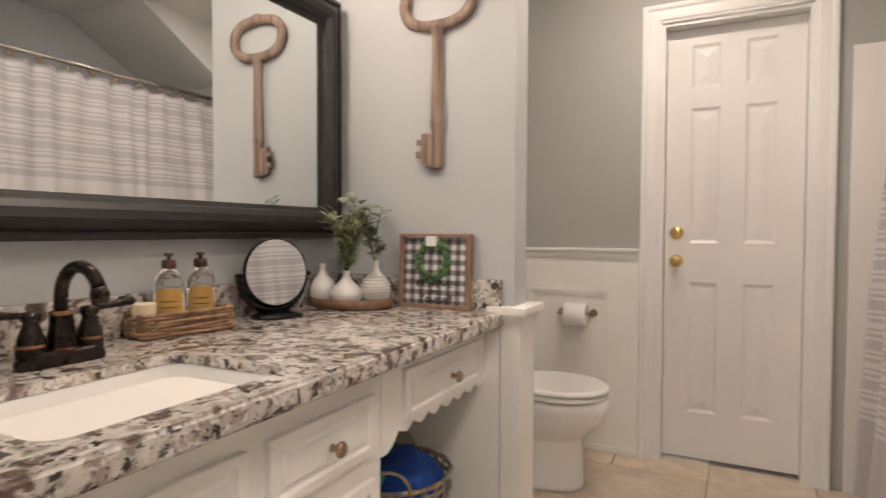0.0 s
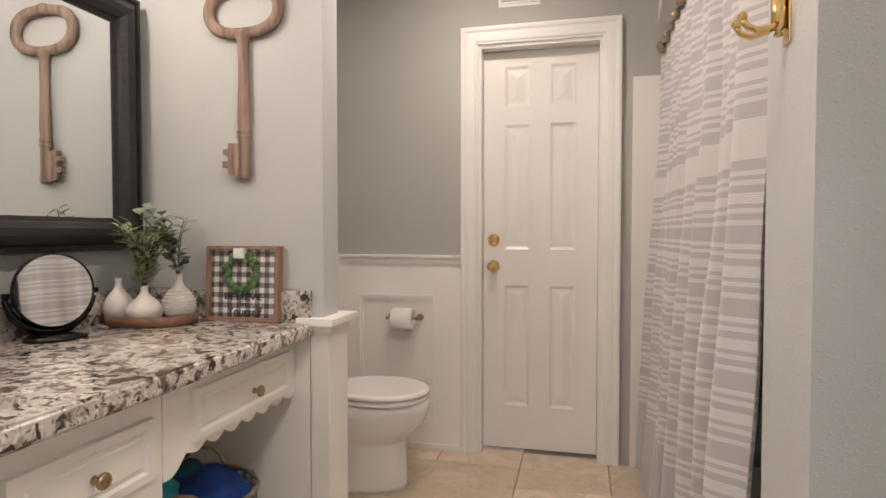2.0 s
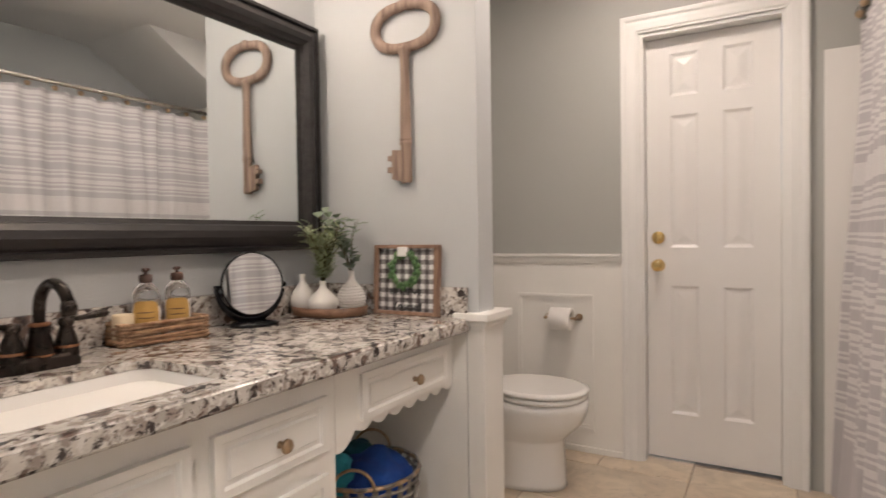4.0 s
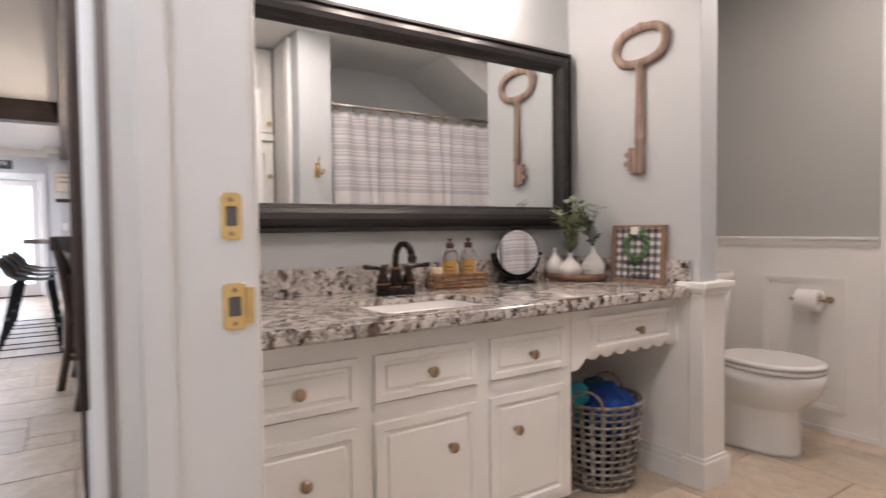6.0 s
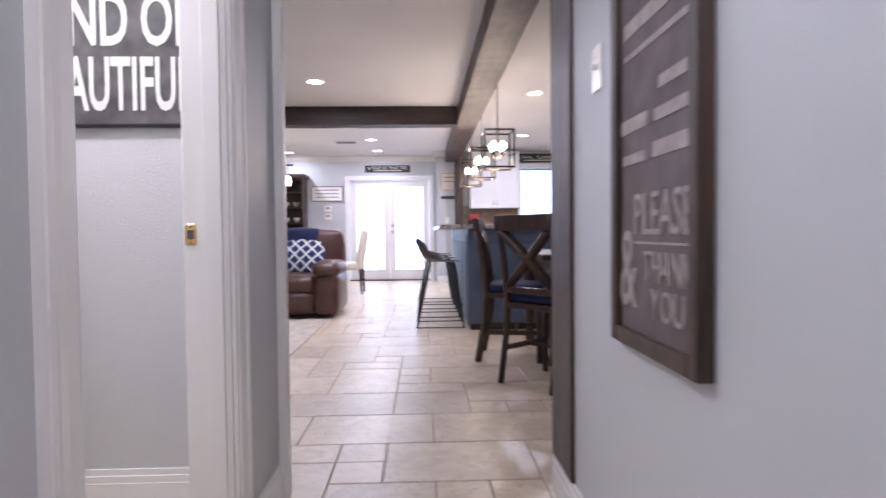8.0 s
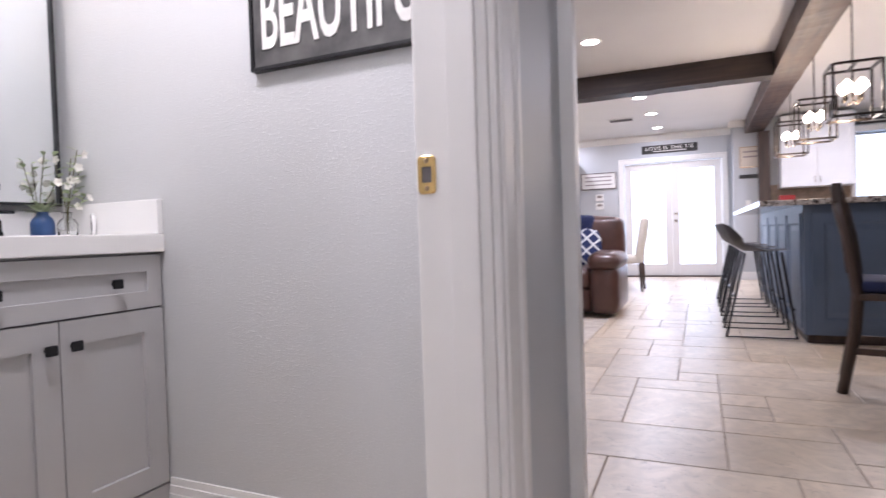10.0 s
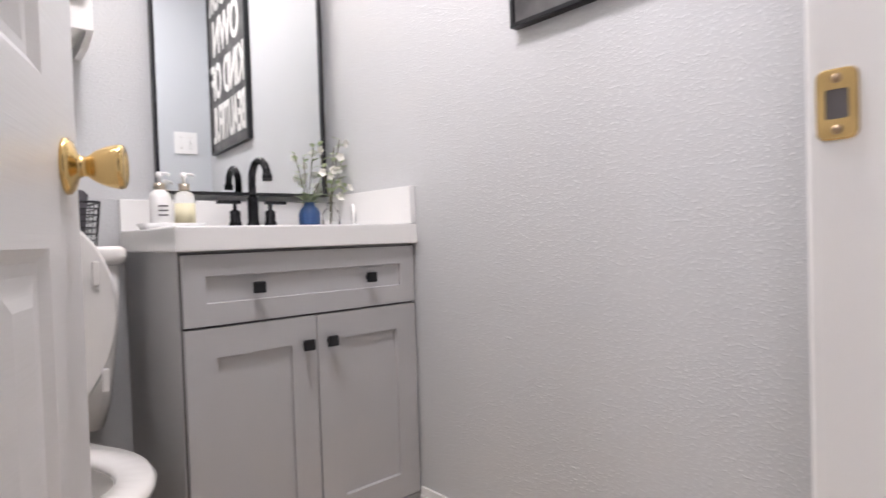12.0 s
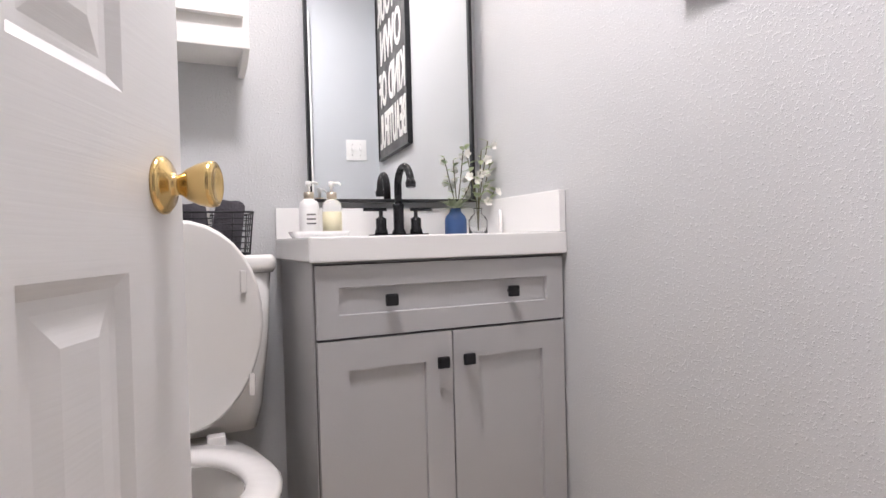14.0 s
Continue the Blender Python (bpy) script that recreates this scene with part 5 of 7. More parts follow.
def heap(name, label, x, y, z, r, hgt, mat, seed, cat="clothes"):
    bm = bmesh.new()
    bmesh.ops.create_icosphere(bm, subdivisions=4, radius=1.0)
    for v in bm.verts:
        p = v.co.copy()
        k = 1 + 0.28 * noise.noise(p * 1.8 + Vector((seed, 0, 0))) + 0.10 * noise.noise(p * 5 + Vector((0, seed, 0)))
        v.co = Vector((p.x * r * k, p.y * r * k, p.z * hgt * k))
    for f in bm.faces:
        f.smooth = True
    return whole(name, bm, mat, label, cat, pose(x, y, z))


heap("blue_shirt", "crumpled royal blue clothes in the laundry basket", -0.835, 0.725, 0.295, 0.118, 0.10, BLUECLOTH, 1.0)
heap("teal_towel", "crumpled teal towel in the laundry basket", -0.905, 0.62, 0.315, 0.072, 0.085, TEALCLOTH, 4.0)
heap("dark_cloth", "crumpled dark teal cloth in the laundry basket", -0.915, 0.755, 0.36, 0.055, 0.05, material("dark_teal_cloth", (0.01, 0.09, 0.14), 0.9, vary=0.3, bump=0.4), 7.0)
heap("navy_clothes", "dark blue clothes low in the laundry basket", -0.855, 0.705, 0.14, 0.115, 0.14, NAVY, 2.0)


# ---- toilet ----
def egg(w, l, y_back, n=36):
    """Outline of a bowl: round at the front (-y), squarer at the back."""
    out = []
    for i in range(n):
        a = 2 * math.pi * i / n
        c, s = math.cos(a), math.sin(a)
        x = w / 2 * (abs(c) ** 0.9) * (1 if c >= 0 else -1)
        y = y_back - l / 2 + l / 2 * (abs(s) ** 0.92) * (1 if s >= 0 else -1)
        if s > 0:
            x *= 1 - 0.12 * s
        out.append((x, y))
    return out


def loft(bm, loops, cap_top=True, cap_bottom=True):
    rings = [[bm.verts.new(p) for p in loop] for loop in loops]
    n = len(rings[0])
    for a, b in zip(rings, rings[1:]):
        for i in range(n):
            j = (i + 1) % n
            bm.faces.new((a[i], a[j], b[j], b[i])).smooth = True
    if cap_bottom:
        bm.faces.new(rings[0][::-1])
    if cap_top:
        bm.faces.new(rings[-1])


def toilet(label, m, lid_open):
    ob = thing("toilet", label, "toilet", m)
    bm = bmesh.new()
    loops = []
    for w, l, yb, z in ((0.27, 0.545, -0.10, 0.0), (0.265, 0.54, -0.10, 0.02), (0.265, 0.535, -0.10, 0.20), (0.275, 0.54, -0.105, 0.215), (0.305, 0.56, -0.115, 0.245), (0.338, 0.59, -0.128, 0.29), (0.356, 0.60, -0.134, 0.335), (0.362, 0.605, -0.135, 0.385)):
        loops.append([(x, y, z) for x, y in egg(w, l, yb)])
    for w, l, z, off in ((0.26, 0.44, 0.385, 0.10), (0.22, 0.38, 0.33, 0.13), (0.12, 0.2, 0.24, 0.22)):
        loops.append([(x, y, z) for x, y in egg(w, l, -0.135 - off)])
    loft(bm, loops)
    part("bowl", bm, PORCELAIN, ob)
    # seat ring
    bm = bmesh.new()
    o1, o2 = egg(0.37, 0.46, -0.275), egg(0.372, 0.462, -0.274)
    i1 = egg(0.235, 0.30, -0.36)
    loft(bm, [[(x, y, 0.390) for x, y in i1], [(x, y, 0.390) for x, y in o1], [(x, y, 0.400) for x, y in o2], [(x, y, 0.409) for x, y in egg(0.355, 0.445, -0.282)], [(x, y, 0.409) for x, y in egg(0.25, 0.315, -0.352)], [(x, y, 0.400) for x, y in i1], [(x, y, 0.390) for x, y in i1]], False, False)
    part("seat", bm, PORCELAIN, ob)
    part("hinge", boxes((-0.10, -0.06, -0.285, -0.25, 0.395, 0.418), bevel=0.004), PORCELAIN, ob)
    part("hinge", boxes((0.06, 0.10, -0.285, -0.25, 0.395, 0.418), bevel=0.004), PORCELAIN, ob)
    bm = bmesh.new()
    lid = egg(0.375, 0.465, 0.0)
    k = [(0.97, 0.0), (1.0, 0.004), (1.0, 0.012), (0.985, 0.018), (0.90, 0.022)]
    loft(bm, [[(x * s, (y + 0.2325) * s - 0.2325, z) for x, y in lid] for s, z in k])
    if lid_open:
        lm = pose(0, -0.272, 0.425) @ pose(0, 0, 0, -84, 0, 0)
    else:
        lm = pose(0, -0.274, 0.412)
    lp = part("lid", bm, PORCELAIN, ob, "", lm)
    if lid_open:
        for x, y in ((0.145, -0.33), (-0.145, -0.33), (0.16, -0.10), (-0.16, -0.10)):
            part("bumper", boxes((x - 0.007, x + 0.007, y - 0.025, y + 0.025, -0.008, 0.001), bevel=0.003), PORCELAIN, lp)
    bm = bmesh.new()
    loft(bm, [[(x, y, z) for x, y in rounded(-w / 2, w / 2, -d, -0.01, 0.03)] for w, d, z in ((0.36, 0.17, 0.39), (0.39, 0.185, 0.45), (0.425, 0.195, 0.60), (0.445, 0.20, 0.765))])
    part("tank", bm, PORCELAIN, ob)
    bm = bmesh.new()
    loft(bm, [[(x, y, z) for x, y in rounded(-w / 2, w / 2, -d, -0.004, 0.03)] for w, d, z in ((0.455, 0.205, 0.766), (0.47, 0.212, 0.776), (0.47, 0.212, 0.798), (0.455, 0.205, 0.808))])
    part("tank_lid", bm, PORCELAIN, ob)
    bm = bmesh.new()
    rod(bm, (-0.15, -0.197, 0.70), (-0.15, -0.215, 0.70), 0.010)
    tube(bm, [(-0.15, -0.215, 0.70), (-0.11, -0.22, 0.698), (-0.085, -0.22, 0.695)], 0.006)
    part("flush_lever", bm, CHROME, ob, "metal flush lever")
    return ob


toilet("white porcelain toilet with its lid closed behind the partition", pose(-1.125, 1.63, 0, 0, 0, 90), False)

# ---- toilet paper ----
tp = thing("toilet_paper_holder", "brass toilet paper holder on the white wainscot", "paper holder", pose(-0.625, YF - 0.012, 0.676))
for s in (-1, 1):
    bm = bmesh.new()
    lathe(bm, [(0, 0), (0.018, 0), (0.018, 0.005), (0.008, 0.010), (0.007, 0.06), (0.009, 0.066), (0, 0.068)], 18)
    part("bracket", bm, AGED, tp, "", pose(s * 0.078, 0, 0, 90, 0, 0))
bm = bmesh.new()
rod(bm, (-0.078, -0.055, 0), (0.078, -0.055, 0), 0.006)
part("spindle", bm, AGED, tp)
bm = bmesh.new()
lathe(bm, [(0.02, -0.052), (0.054, -0.052), (0.056, -0.050), (0.056, 0.050), (0.054, 0.052), (0.02, 0.052), (0.02, -0.052)], 36)
whole("toilet_paper_roll", bm, PAPER, "white toilet paper roll on the holder", "paper roll", pose(-0.622, YF - 0.069, 0.671, 0, 90, 0))
bm = bmesh.new()

# ---- bathtub, rod and curtain ----
tub = thing("bathtub", "white bathtub with a white wall surround", "bathtub")
bm = bmesh.new()
for s in ((0.66, 1.29, 0.475, 0.55, 0, 0.42), (0.66, 1.29, 1.99, 2.064, 0, 0.42), (0.66, 0.74, 0.55, 1.99, 0, 0.42), (1.20, 1.28, 0.55, 1.99, 0, 0.42), (0.74, 1.20, 0.55, 1.99, 0, 0.08)):
    box(bm, *s, bevel=0.0)
part("basin", bm, PORCELAIN, tub)
part("surround_panel", boxes((0.478, 1.29, 2.066, 2.0795, 0.42, 1.83), bevel=0.003), PORCELAIN, tub)
part("surround_panel", boxes((1.285, 1.2985, 0.475, 2.06, 0.42, 1.80), bevel=0.003), PORCELAIN, tub)
part("surround_edge", boxes((0.478, 0.60, 2.066, 2.0795, 0.0, 0.42), bevel=0.003), PORCELAIN, tub)
ROD_X, ROD_Z = 0.610, 1.960
cr = thing("curtain_rod", "brushed nickel shower curtain rod", "curtain rod", pose(ROD_X, 0, ROD_Z))
bm = bmesh.new()
rod(bm, (0, 0.472, 0), (0, 2.078, 0), 0.0125, 16)
part("rod", bm, CHROME, cr)
for y, a in ((0.472, -90), (2.078, 90)):
    bm = bmesh.new()
    lathe(bm, [(0.012, 0), (0.030, 0), (0.030, 0.006), (0.018, 0.02), (0.013, 0.025)], 20)
    part("flange", bm, CHROME, cr, "", pose(0, y, 0, a, 0, 0))
NR = 12
for k in range(NR):
    y = 0.51 + (1.98 - 0.51) * k / (NR - 1)
    ring = thing("curtain_ring", "brushed nickel curtain ring with a round bead", "curtain ring", pose(ROD_X, y, ROD_Z), group="rings on the curtain rod")
    bm = bmesh.new()
    tube(bm, [(0.020 * math.cos(radians(a)), 0, -0.008 + 0.024 * math.sin(radians(a))) for a in range(0, 360, 24)], 0.0018, 6, closed=True)
    part("hoop", bm, CHROME, ring)
    bm = bmesh.new()
    bmesh.ops.create_uvsphere(bm, u_segments=14, v_segments=10, radius=0.015)
    for f in bm.faces:
        f.smooth = True
    part("bead", bm, AGED, ring, "", pose(-0.024, 0, -0.036))
bm = bmesh.new()
NU, NV = 260, 40
grid = []
for j in range(NV + 1):
    z = 0.06 + (1.920 - 0.06) * j / NV
    f = max(0.0, 1 - z / 1.920)
    row = []
    for i in range(NU + 1):
        s = i / NU
        y = 0.478 + (2.045 - 0.478) * (s + 0.012 * math.sin(14 * s + 2 * f))
        ph = 2 * math.pi * 12 * s
        top = 0.018 * math.sin(ph)
        low = 0.030 * math.sin(2 * math.pi * 7.3 * s ** 0.9 + 0.6) + 0.014 * math.sin(2 * math.pi * 15 * s + 1)
        k = min(1, f * 1.7)
        x = ROD_X + top * (1 - k) + low * k - 0.085 * f ** 1.1 + 0.012 * noise.noise(Vector((s * 6, z * 2, 3)))
        bunch = math.exp(-((s - 0.06) / 0.07) ** 2)
        x += -0.030 * bunch * f
        zz = z - 0.012 * abs(math.sin(ph / 2)) * (1 if j == NV else 0)
        row.append(bm.verts.new((x, max(y, 0.4745), zz)))
    grid.append(row)
for a, b in zip(grid, grid[1:]):
    for i in range(NU):
        bm.faces.new((a[i], a[i + 1], b[i + 1], b[i])).smooth = True
bmesh.ops.solidify(bm, geom=list(bm.faces), thickness=0.0015)
whole("shower_curtain", bm, CURTAIN, "grey and white striped fabric shower curtain drawn closed", "curtain")

# ---- brass double hook ----
hk = thing("wall_hook", "brass double robe hook on the wall end", "hook", pose(0.590, 0.360, 1.480, 0, 0, -90))
part("plate", boxes((-0.016, 0.016, -0.005, 0, -0.05, 0.05), bevel=0.003), BRASS, hk)
bm = bmesh.new()
lathe(bm, [(0, -0.038), (0.008, -0.034), (0.005, -0.026), (0.012, -0.02), (0.012, 0.03), (0.008, 0.036), (0, 0.04)], 16, (0, -0.016, 0))
part("barrel", bm, BRASS, hk)
for s in (-1, 1):
    bm = bmesh.new()
    tube(bm, [(s * 0.004, -0.016, -0.012), (s * 0.012, -0.03, -0.022), (s * 0.018, -0.052, -0.028), (s * 0.020, -0.070, -0.020), (s * 0.020, -0.078, -0.006)], 0.0055, 10)
    bmesh.ops.create_uvsphere(bm, u_segments=12, v_segments=8, radius=0.0085, matrix=Matrix.Translation((s * 0.020, -0.078, -0.003)))
    part("arm", bm, BRASS, hk)
bm = bmesh.new()
tube(bm, [(0, -0.016, 0.03), (0.0, -0.03, 0.06), (0.0, -0.045, 0.10)], 0.0045, 8)
part("upper_arm", bm, BRASS, hk)

# ---- linen closet seen in the mirror ----
lc = thing("linen_cabinet", "tall white built-in linen cabinet with panelled doors", "cabinet")
part("body", boxes((1.10, 1.298, -0.86, 0.212, 0, 2.42)), CABINET, lc)
for z0, z1 in ((0.08, 1.72), (1.80, 2.38)):
    for y0 in (-0.83, -0.30):
        bm = bmesh.new()
        w, h = 0.50, z1 - z0
        panelled(bm, w, h, 0.02, [(0.06, w - 0.06, 0.07, h - 0.07)])
        d = part("door", bm, CABINET, lc, "", pose(1.078, y0 + w, z0, 0, 0, -90))
        cabinet_knob(d, pose(0.03 if y0 > -0.5 else w - 0.03, 0, (0.06 if z0 > 1 else h - 0.25), 90, 0, 0), mat=BRASS)
part("cornice", boxes((1.06, 1.10, -0.86, 0.212, 1.735, 1.785), bevel=0.006), CABINET, lc)

setting("closet_casing", boxes((0.735, 1.055, 0.216, 0.2345, 0, 2.42), (0.735, 0.765, 0.206, 0.2155, 0, 2.42), (0.80, 1.055, 0.210, 0.2155, 0, 2.40), bevel=0.002), TRIM, "white panelled casing beside the linen cabinet", "trim")
# ---- vent above the far door ----
vt = thing("wall_vent", "white painted air vent above the door", "vent", pose(-0.05, YF, 2.28))
for name, s in (("frame", (-0.10, 0.10, -0.006, 0, -0.075, -0.062)), ("frame", (-0.10, 0.10, -0.006, 0, 0.062, 0.075)), ("frame", (-0.10, -0.088, -0.006, 0, -0.062, 0.062)), ("frame", (0.088, 0.10, -0.006, 0, -0.062, 0.062))):
    part(name, boxes(s), TRIM, vt)
for k in range(7):
    part("slat", boxes((-0.088, 0.088, -0.005, -0.001, -0.058 + k * 0.017, -0.050 + k * 0.017)), TRIM, vt)
# added recessed lights, never in view, brighten the far door and inside the doorway
for LX, LY, share, lab in ((-0.22, 1.40, 1.0, "added unseen ceiling light that brightens the closed door"), (0.20, 0.06, 1.1, "added unseen ceiling light that brightens the vanity from inside the doorway")):
    ob = thing("recessed_light", lab, "ceiling light", pose(LX, LY, H))
    bm = bmesh.new()
    lathe(bm, [(0.070, -0.001), (0.095, -0.008), (0.098, -0.002), (0.098, 0.0)], 28)
    part("trim_ring", bm, TRIM, ob)
    bm = bmesh.new()
    lathe(bm, [(0.0, -0.004), (0.072, -0.003)], 28)
    part("lens", bm, CANGLOW, ob, "glowing lens")
    lamp("bath_fill", "AREA", (LX, LY, H - 0.02), BATH_C * share, WARM, 0.16, (LX + 0.001, LY, 0))

# ---- powder room vanity ----
VX0, VX1, VF = -1.730, -1.098, -3.32
pv = thing("grey_vanity", "grey shaker vanity cabinet with black square knobs", "cabinet")
part("body", boxes((VX0, VX1, PY0 + 0.004, VF - 0.022, 0.09, 0.823), (VX0 + 0.01, VX1 - 0.01, PY0 + 0.004, VF - 0.07, 0.0, 0.09)), GREYCAB, pv)
# dark sheet behind the fronts puts the shade of their gaps into colour
part("shadow_gap", boxes((VX0 + 0.002, VX1 - 0.002, VF - 0.0215, VF - 0.012, 0.09, 0.818)), GREYDARK, pv, "dark sheet painting the shade between the fronts")


def square_knob(parent, m):
    bm = bmesh.new()
    lathe(bm, [(0, 0), (0.008, 0), (0.006, 0.004), (0.005, 0.014)], 14)
    box(bm, -0.0145, 0.0145, -0.0135, 0.0135, 0.013, 0.024, 0.004)
    part("knob", bm, BLACK, parent, "square black metal knob", m)


def shaker(parent, x_right, x_left, z0, z1, rail, knobs, name):
    """Front facing +y: local x runs towards -x of the room."""
    w, h = x_right - x_left, z1 - z0
    bm = bmesh.new()
    panelled(bm, w, h, 0.02, [(rail, w - rail, rail, h - rail)], depth=0.009, ring=0.0015, flat=0.0, slope=0.0, raised=0.0)
    ob = part(name, bm, GREYCAB, parent, "", pose(x_right, VF, z0, 0, 0, 180))
    for kx, kz in knobs:
        square_knob(ob, pose(x_right - kx, 0, kz - z0, 90, 0, 0))


shaker(pv, VX1 - 0.003, VX0 + 0.003, 0.660, 0.816, 0.048, [(-1.262, 0.737), (-1.571, 0.738)], "drawer")
shaker(pv, VX1 - 0.003, -1.412, 0.115, 0.654, 0.066, [(-1.382, 0.586)], "door")
shaker(pv, -1.416, VX0 + 0.003, 0.115, 0.654, 0.066, [(-1.448, 0.587)], "door")
part("toe_board", boxes((VX0, VX1, VF - 0.030, VF - 0.004, 0.0, 0.108), bevel=0.002), GREYCAB, pv)

vt = thing("white_vanity_top", "thick white vanity top with backsplash and side splash", "countertop")
bm = bmesh.new()
box(bm, PX0 + 0.001, VX1 + 0.012, PY0 + 0.002, VF + 0.014, 0.8235, 0.878, 0.004)
part("slab", bm, WHITETOP, vt)
part("backsplash", boxes((PX0 + 0.001, VX1 + 0.012, PY0 + 0.002, PY0 + 0.022, 0.879, 0.965), bevel=0.003), WHITETOP, vt)
part("side_splash", boxes((PX0 + 0.001, PX0 + 0.020, PY0 + 0.0225, VF + 0.010, 0.879, 0.985), bevel=0.003), WHITETOP, vt)

# widespread black faucet
fx, fy, fz = -1.425, -3.695, 0.878
fa = thing("black_faucet", "glossy black high-arc faucet with two cross handles", "faucet", pose(fx, fy, fz, 0, 0, 180))
part("base", boxes((-0.085, 0.085, -0.024, 0.024, 0, 0.008), bevel=0.003), BLACKGLOSS, fa)
bm = bmesh.new()
lathe(bm, [(0, 0.006), (0.022, 0.006), (0.020, 0.014), (0.0155, 0.022), (0.0155, 0.085), (0.0165, 0.088), (0.0165, 0.094), (0.013, 0.096), (0, 0.096)], 20)
part("column", bm, BLACKGLOSS, fa)
bm = bmesh.new()
pts = [(0, 0, 0.09), (0, 0, 0.13)] + [(0, -0.052 + 0.052 * math.cos(radians(a)), 0.145 + 0.052 * math.sin(radians(a))) for a in range(0, 175, 12)]
tube(bm, pts, 0.011, 14)
e = Vector(pts[-1])
tube(bm, [e, e + Vector((0, -0.001, -0.008)), e + Vector((0, -0.002, -0.022))], 0.015, 14, [0.0115, 0.015, 0.0135])
part("spout", bm, BLACKGLOSS, fa)
for s in (-1, 1):
    bm = bmesh.new()
    lathe(bm, [(0, 0.006), (0.020, 0.006), (0.018, 0.02), (0.0155, 0.024), (0.0155, 0.052), (0.010, 0.056), (0.006, 0.058), (0.006, 0.078), (0, 0.08)], 18, (s * 0.054, 0, 0))
    h = part("handle", bm, BLACKGLOSS, fa)
    bm = bmesh.new()
    box(bm, s * 0.054 - 0.052 * (1 if s < 0 else 0.32), s * 0.054 + 0.052 * (1 if s > 0 else 0.32), -0.006, 0.006, 0.074, 0.084, 0.002)
    part("lever", bm, BLACKGLOSS, h)

# framed mirror above
pm = thing("powder_mirror", "tall wall mirror in a thin black metal frame", "mirror", pose(-1.44, PY0 + 0.015, 0, 0, 0, -2.8))
mx0, mx1, mz0, mz1 = -0.260, 0.260, 0.982, 1.98
part("glass", boxes((mx0 + 0.006, mx1 - 0.006, 0.004, 0.014, mz0 + 0.006, mz1 - 0.006)), MIRROR, pm, "clear mirror glass")
for name, s in (("frame_side", (mx0, mx0 + 0.009, mz0, mz1)), ("frame_side", (mx1 - 0.009, mx1, mz0, mz1)), ("frame_top", (mx0 + 0.0092, mx1 - 0.0092, mz1 - 0.009, mz1)), ("frame_bottom", (mx0 + 0.0092, mx1 - 0.0092, mz0, mz0 + 0.009))):
    part(name, boxes((s[0], s[1], 0.001, 0.024, s[2], s[3]), bevel=0.001), BLACK, pm)

# soap dish tray and two dispensers
ds = thing("soap_dish", "white ceramic tray with flared sides", "tray", pose(-1.185, -3.66, 0.878))
bm = bmesh.new()
loft(bm, [[(x, y, z) for x, y in rounded(-a, a, -b, b, 0.012)] for a, b, z in ((0.068, 0.034, 0.0), (0.078, 0.044, 0.018), (0.074, 0.040, 0.018), (0.066, 0.032, 0.006))])
part("body", bm, WHITETOP, ds)
NICKCAP = material("champagne_cap", (0.50, 0.43, 0.34), 0.3, metal=1.0, vary=0.05)
PLASTIC = material("white_plastic", (0.80, 0.79, 0.77), 0.35, vary=0.02)
YELLOW = material("pale_yellow_soap", (0.78, 0.72, 0.50), 0.4, vary=0.02)
for nm, x, bodym, fillm, lab in (("lotion_bottle", -1.160, PLASTIC, None, "white lotion bottle with a champagne collar"), ("soap_bottle", -1.222, CLEARGLASS, YELLOW, "clear bottle of pale yellow soap with a white pump")):
    ob = thing(nm, lab, "bottle", pose(x, -3.665, 0.885))
    r, h = 0.0265, 0.152
    bm = bmesh.new()
    lathe(bm, [(0, 0), (r * 0.95, 0), (r, 0.004), (r, 0.078), (r * 0.9, 0.090), (r * 0.55, 0.097), (r * 0.5, 0.100), (0, 0.100)], 24)
    b = part("bottle", bm, bodym, ob)
    if fillm:
        b.visible_shadow = False
        bm = bmesh.new()
        lathe(bm, [(0, 0.003), (r * 0.93, 0.003), (r * 0.93, 0.064), (0, 0.064)], 20)
        part("contents", bm, fillm, ob, "pale yellow liquid soap")
    else:
        for k in range(3):
            part("text_bar", boxes((-0.012, 0.012, r - 0.001, r + 0.0006, 0.030 + k * 0.012, 0.034 + k * 0.012)), GREYDARK, ob, "small bar of writing")
    bm = bmesh.new()
    lathe(bm, [(0, 0.099), (r * 0.52, 0.099), (r * 0.52, 0.117), (0, 0.118)], 18)
    part("collar", bm, NICKCAP, ob)
    bm = bmesh.new()
    lathe(bm, [(0, 0.117), (0.005, 0.117), (0.0045, 0.132), (0.008, 0.134), (0.008, 0.146), (0, 0.148)], 14)
    tube(bm, [(0, 0, 0.142), (-0.016, 0.012, 0.142), (-0.022, 0.016, 0.137)], 0.0035, 8)
    part("pump", bm, PLASTIC, ob)

# blue bud vase with succulent
bv = thing("blue_vase", "small matte navy blue bud vase", "vase", pose(-1.595, -3.665, 0.878))
bm = bmesh.new()
lathe(bm, [(0, 0), (0.030, 0), (0.033, 0.004), (0.033, 0.045), (0.028, 0.058), (0.018, 0.068), (0.016, 0.076), (0.0175, 0.080), (0.012, 0.080), (0.011, 0.07), (0, 0.06)], 28)
part("body", bm, material("navy_ceramic", (0.025, 0.07, 0.19), 0.45, vary=0.1), bv)
ob = thing("succulent", "dusty green succulent rosette in the blue vase", "plant", pose(-1.595, -3.665, 0.950))
bm = bmesh.new()
rr = random.Random(11)
for k in range(26):
    a = k * 2.4
    leaf(bm, (0, 0, 0.0), (math.cos(a), math.sin(a), 0.35 + 0.055 * k), (0, 0, 1), rr.uniform(0.045, 0.062), 0.015, 0.25)
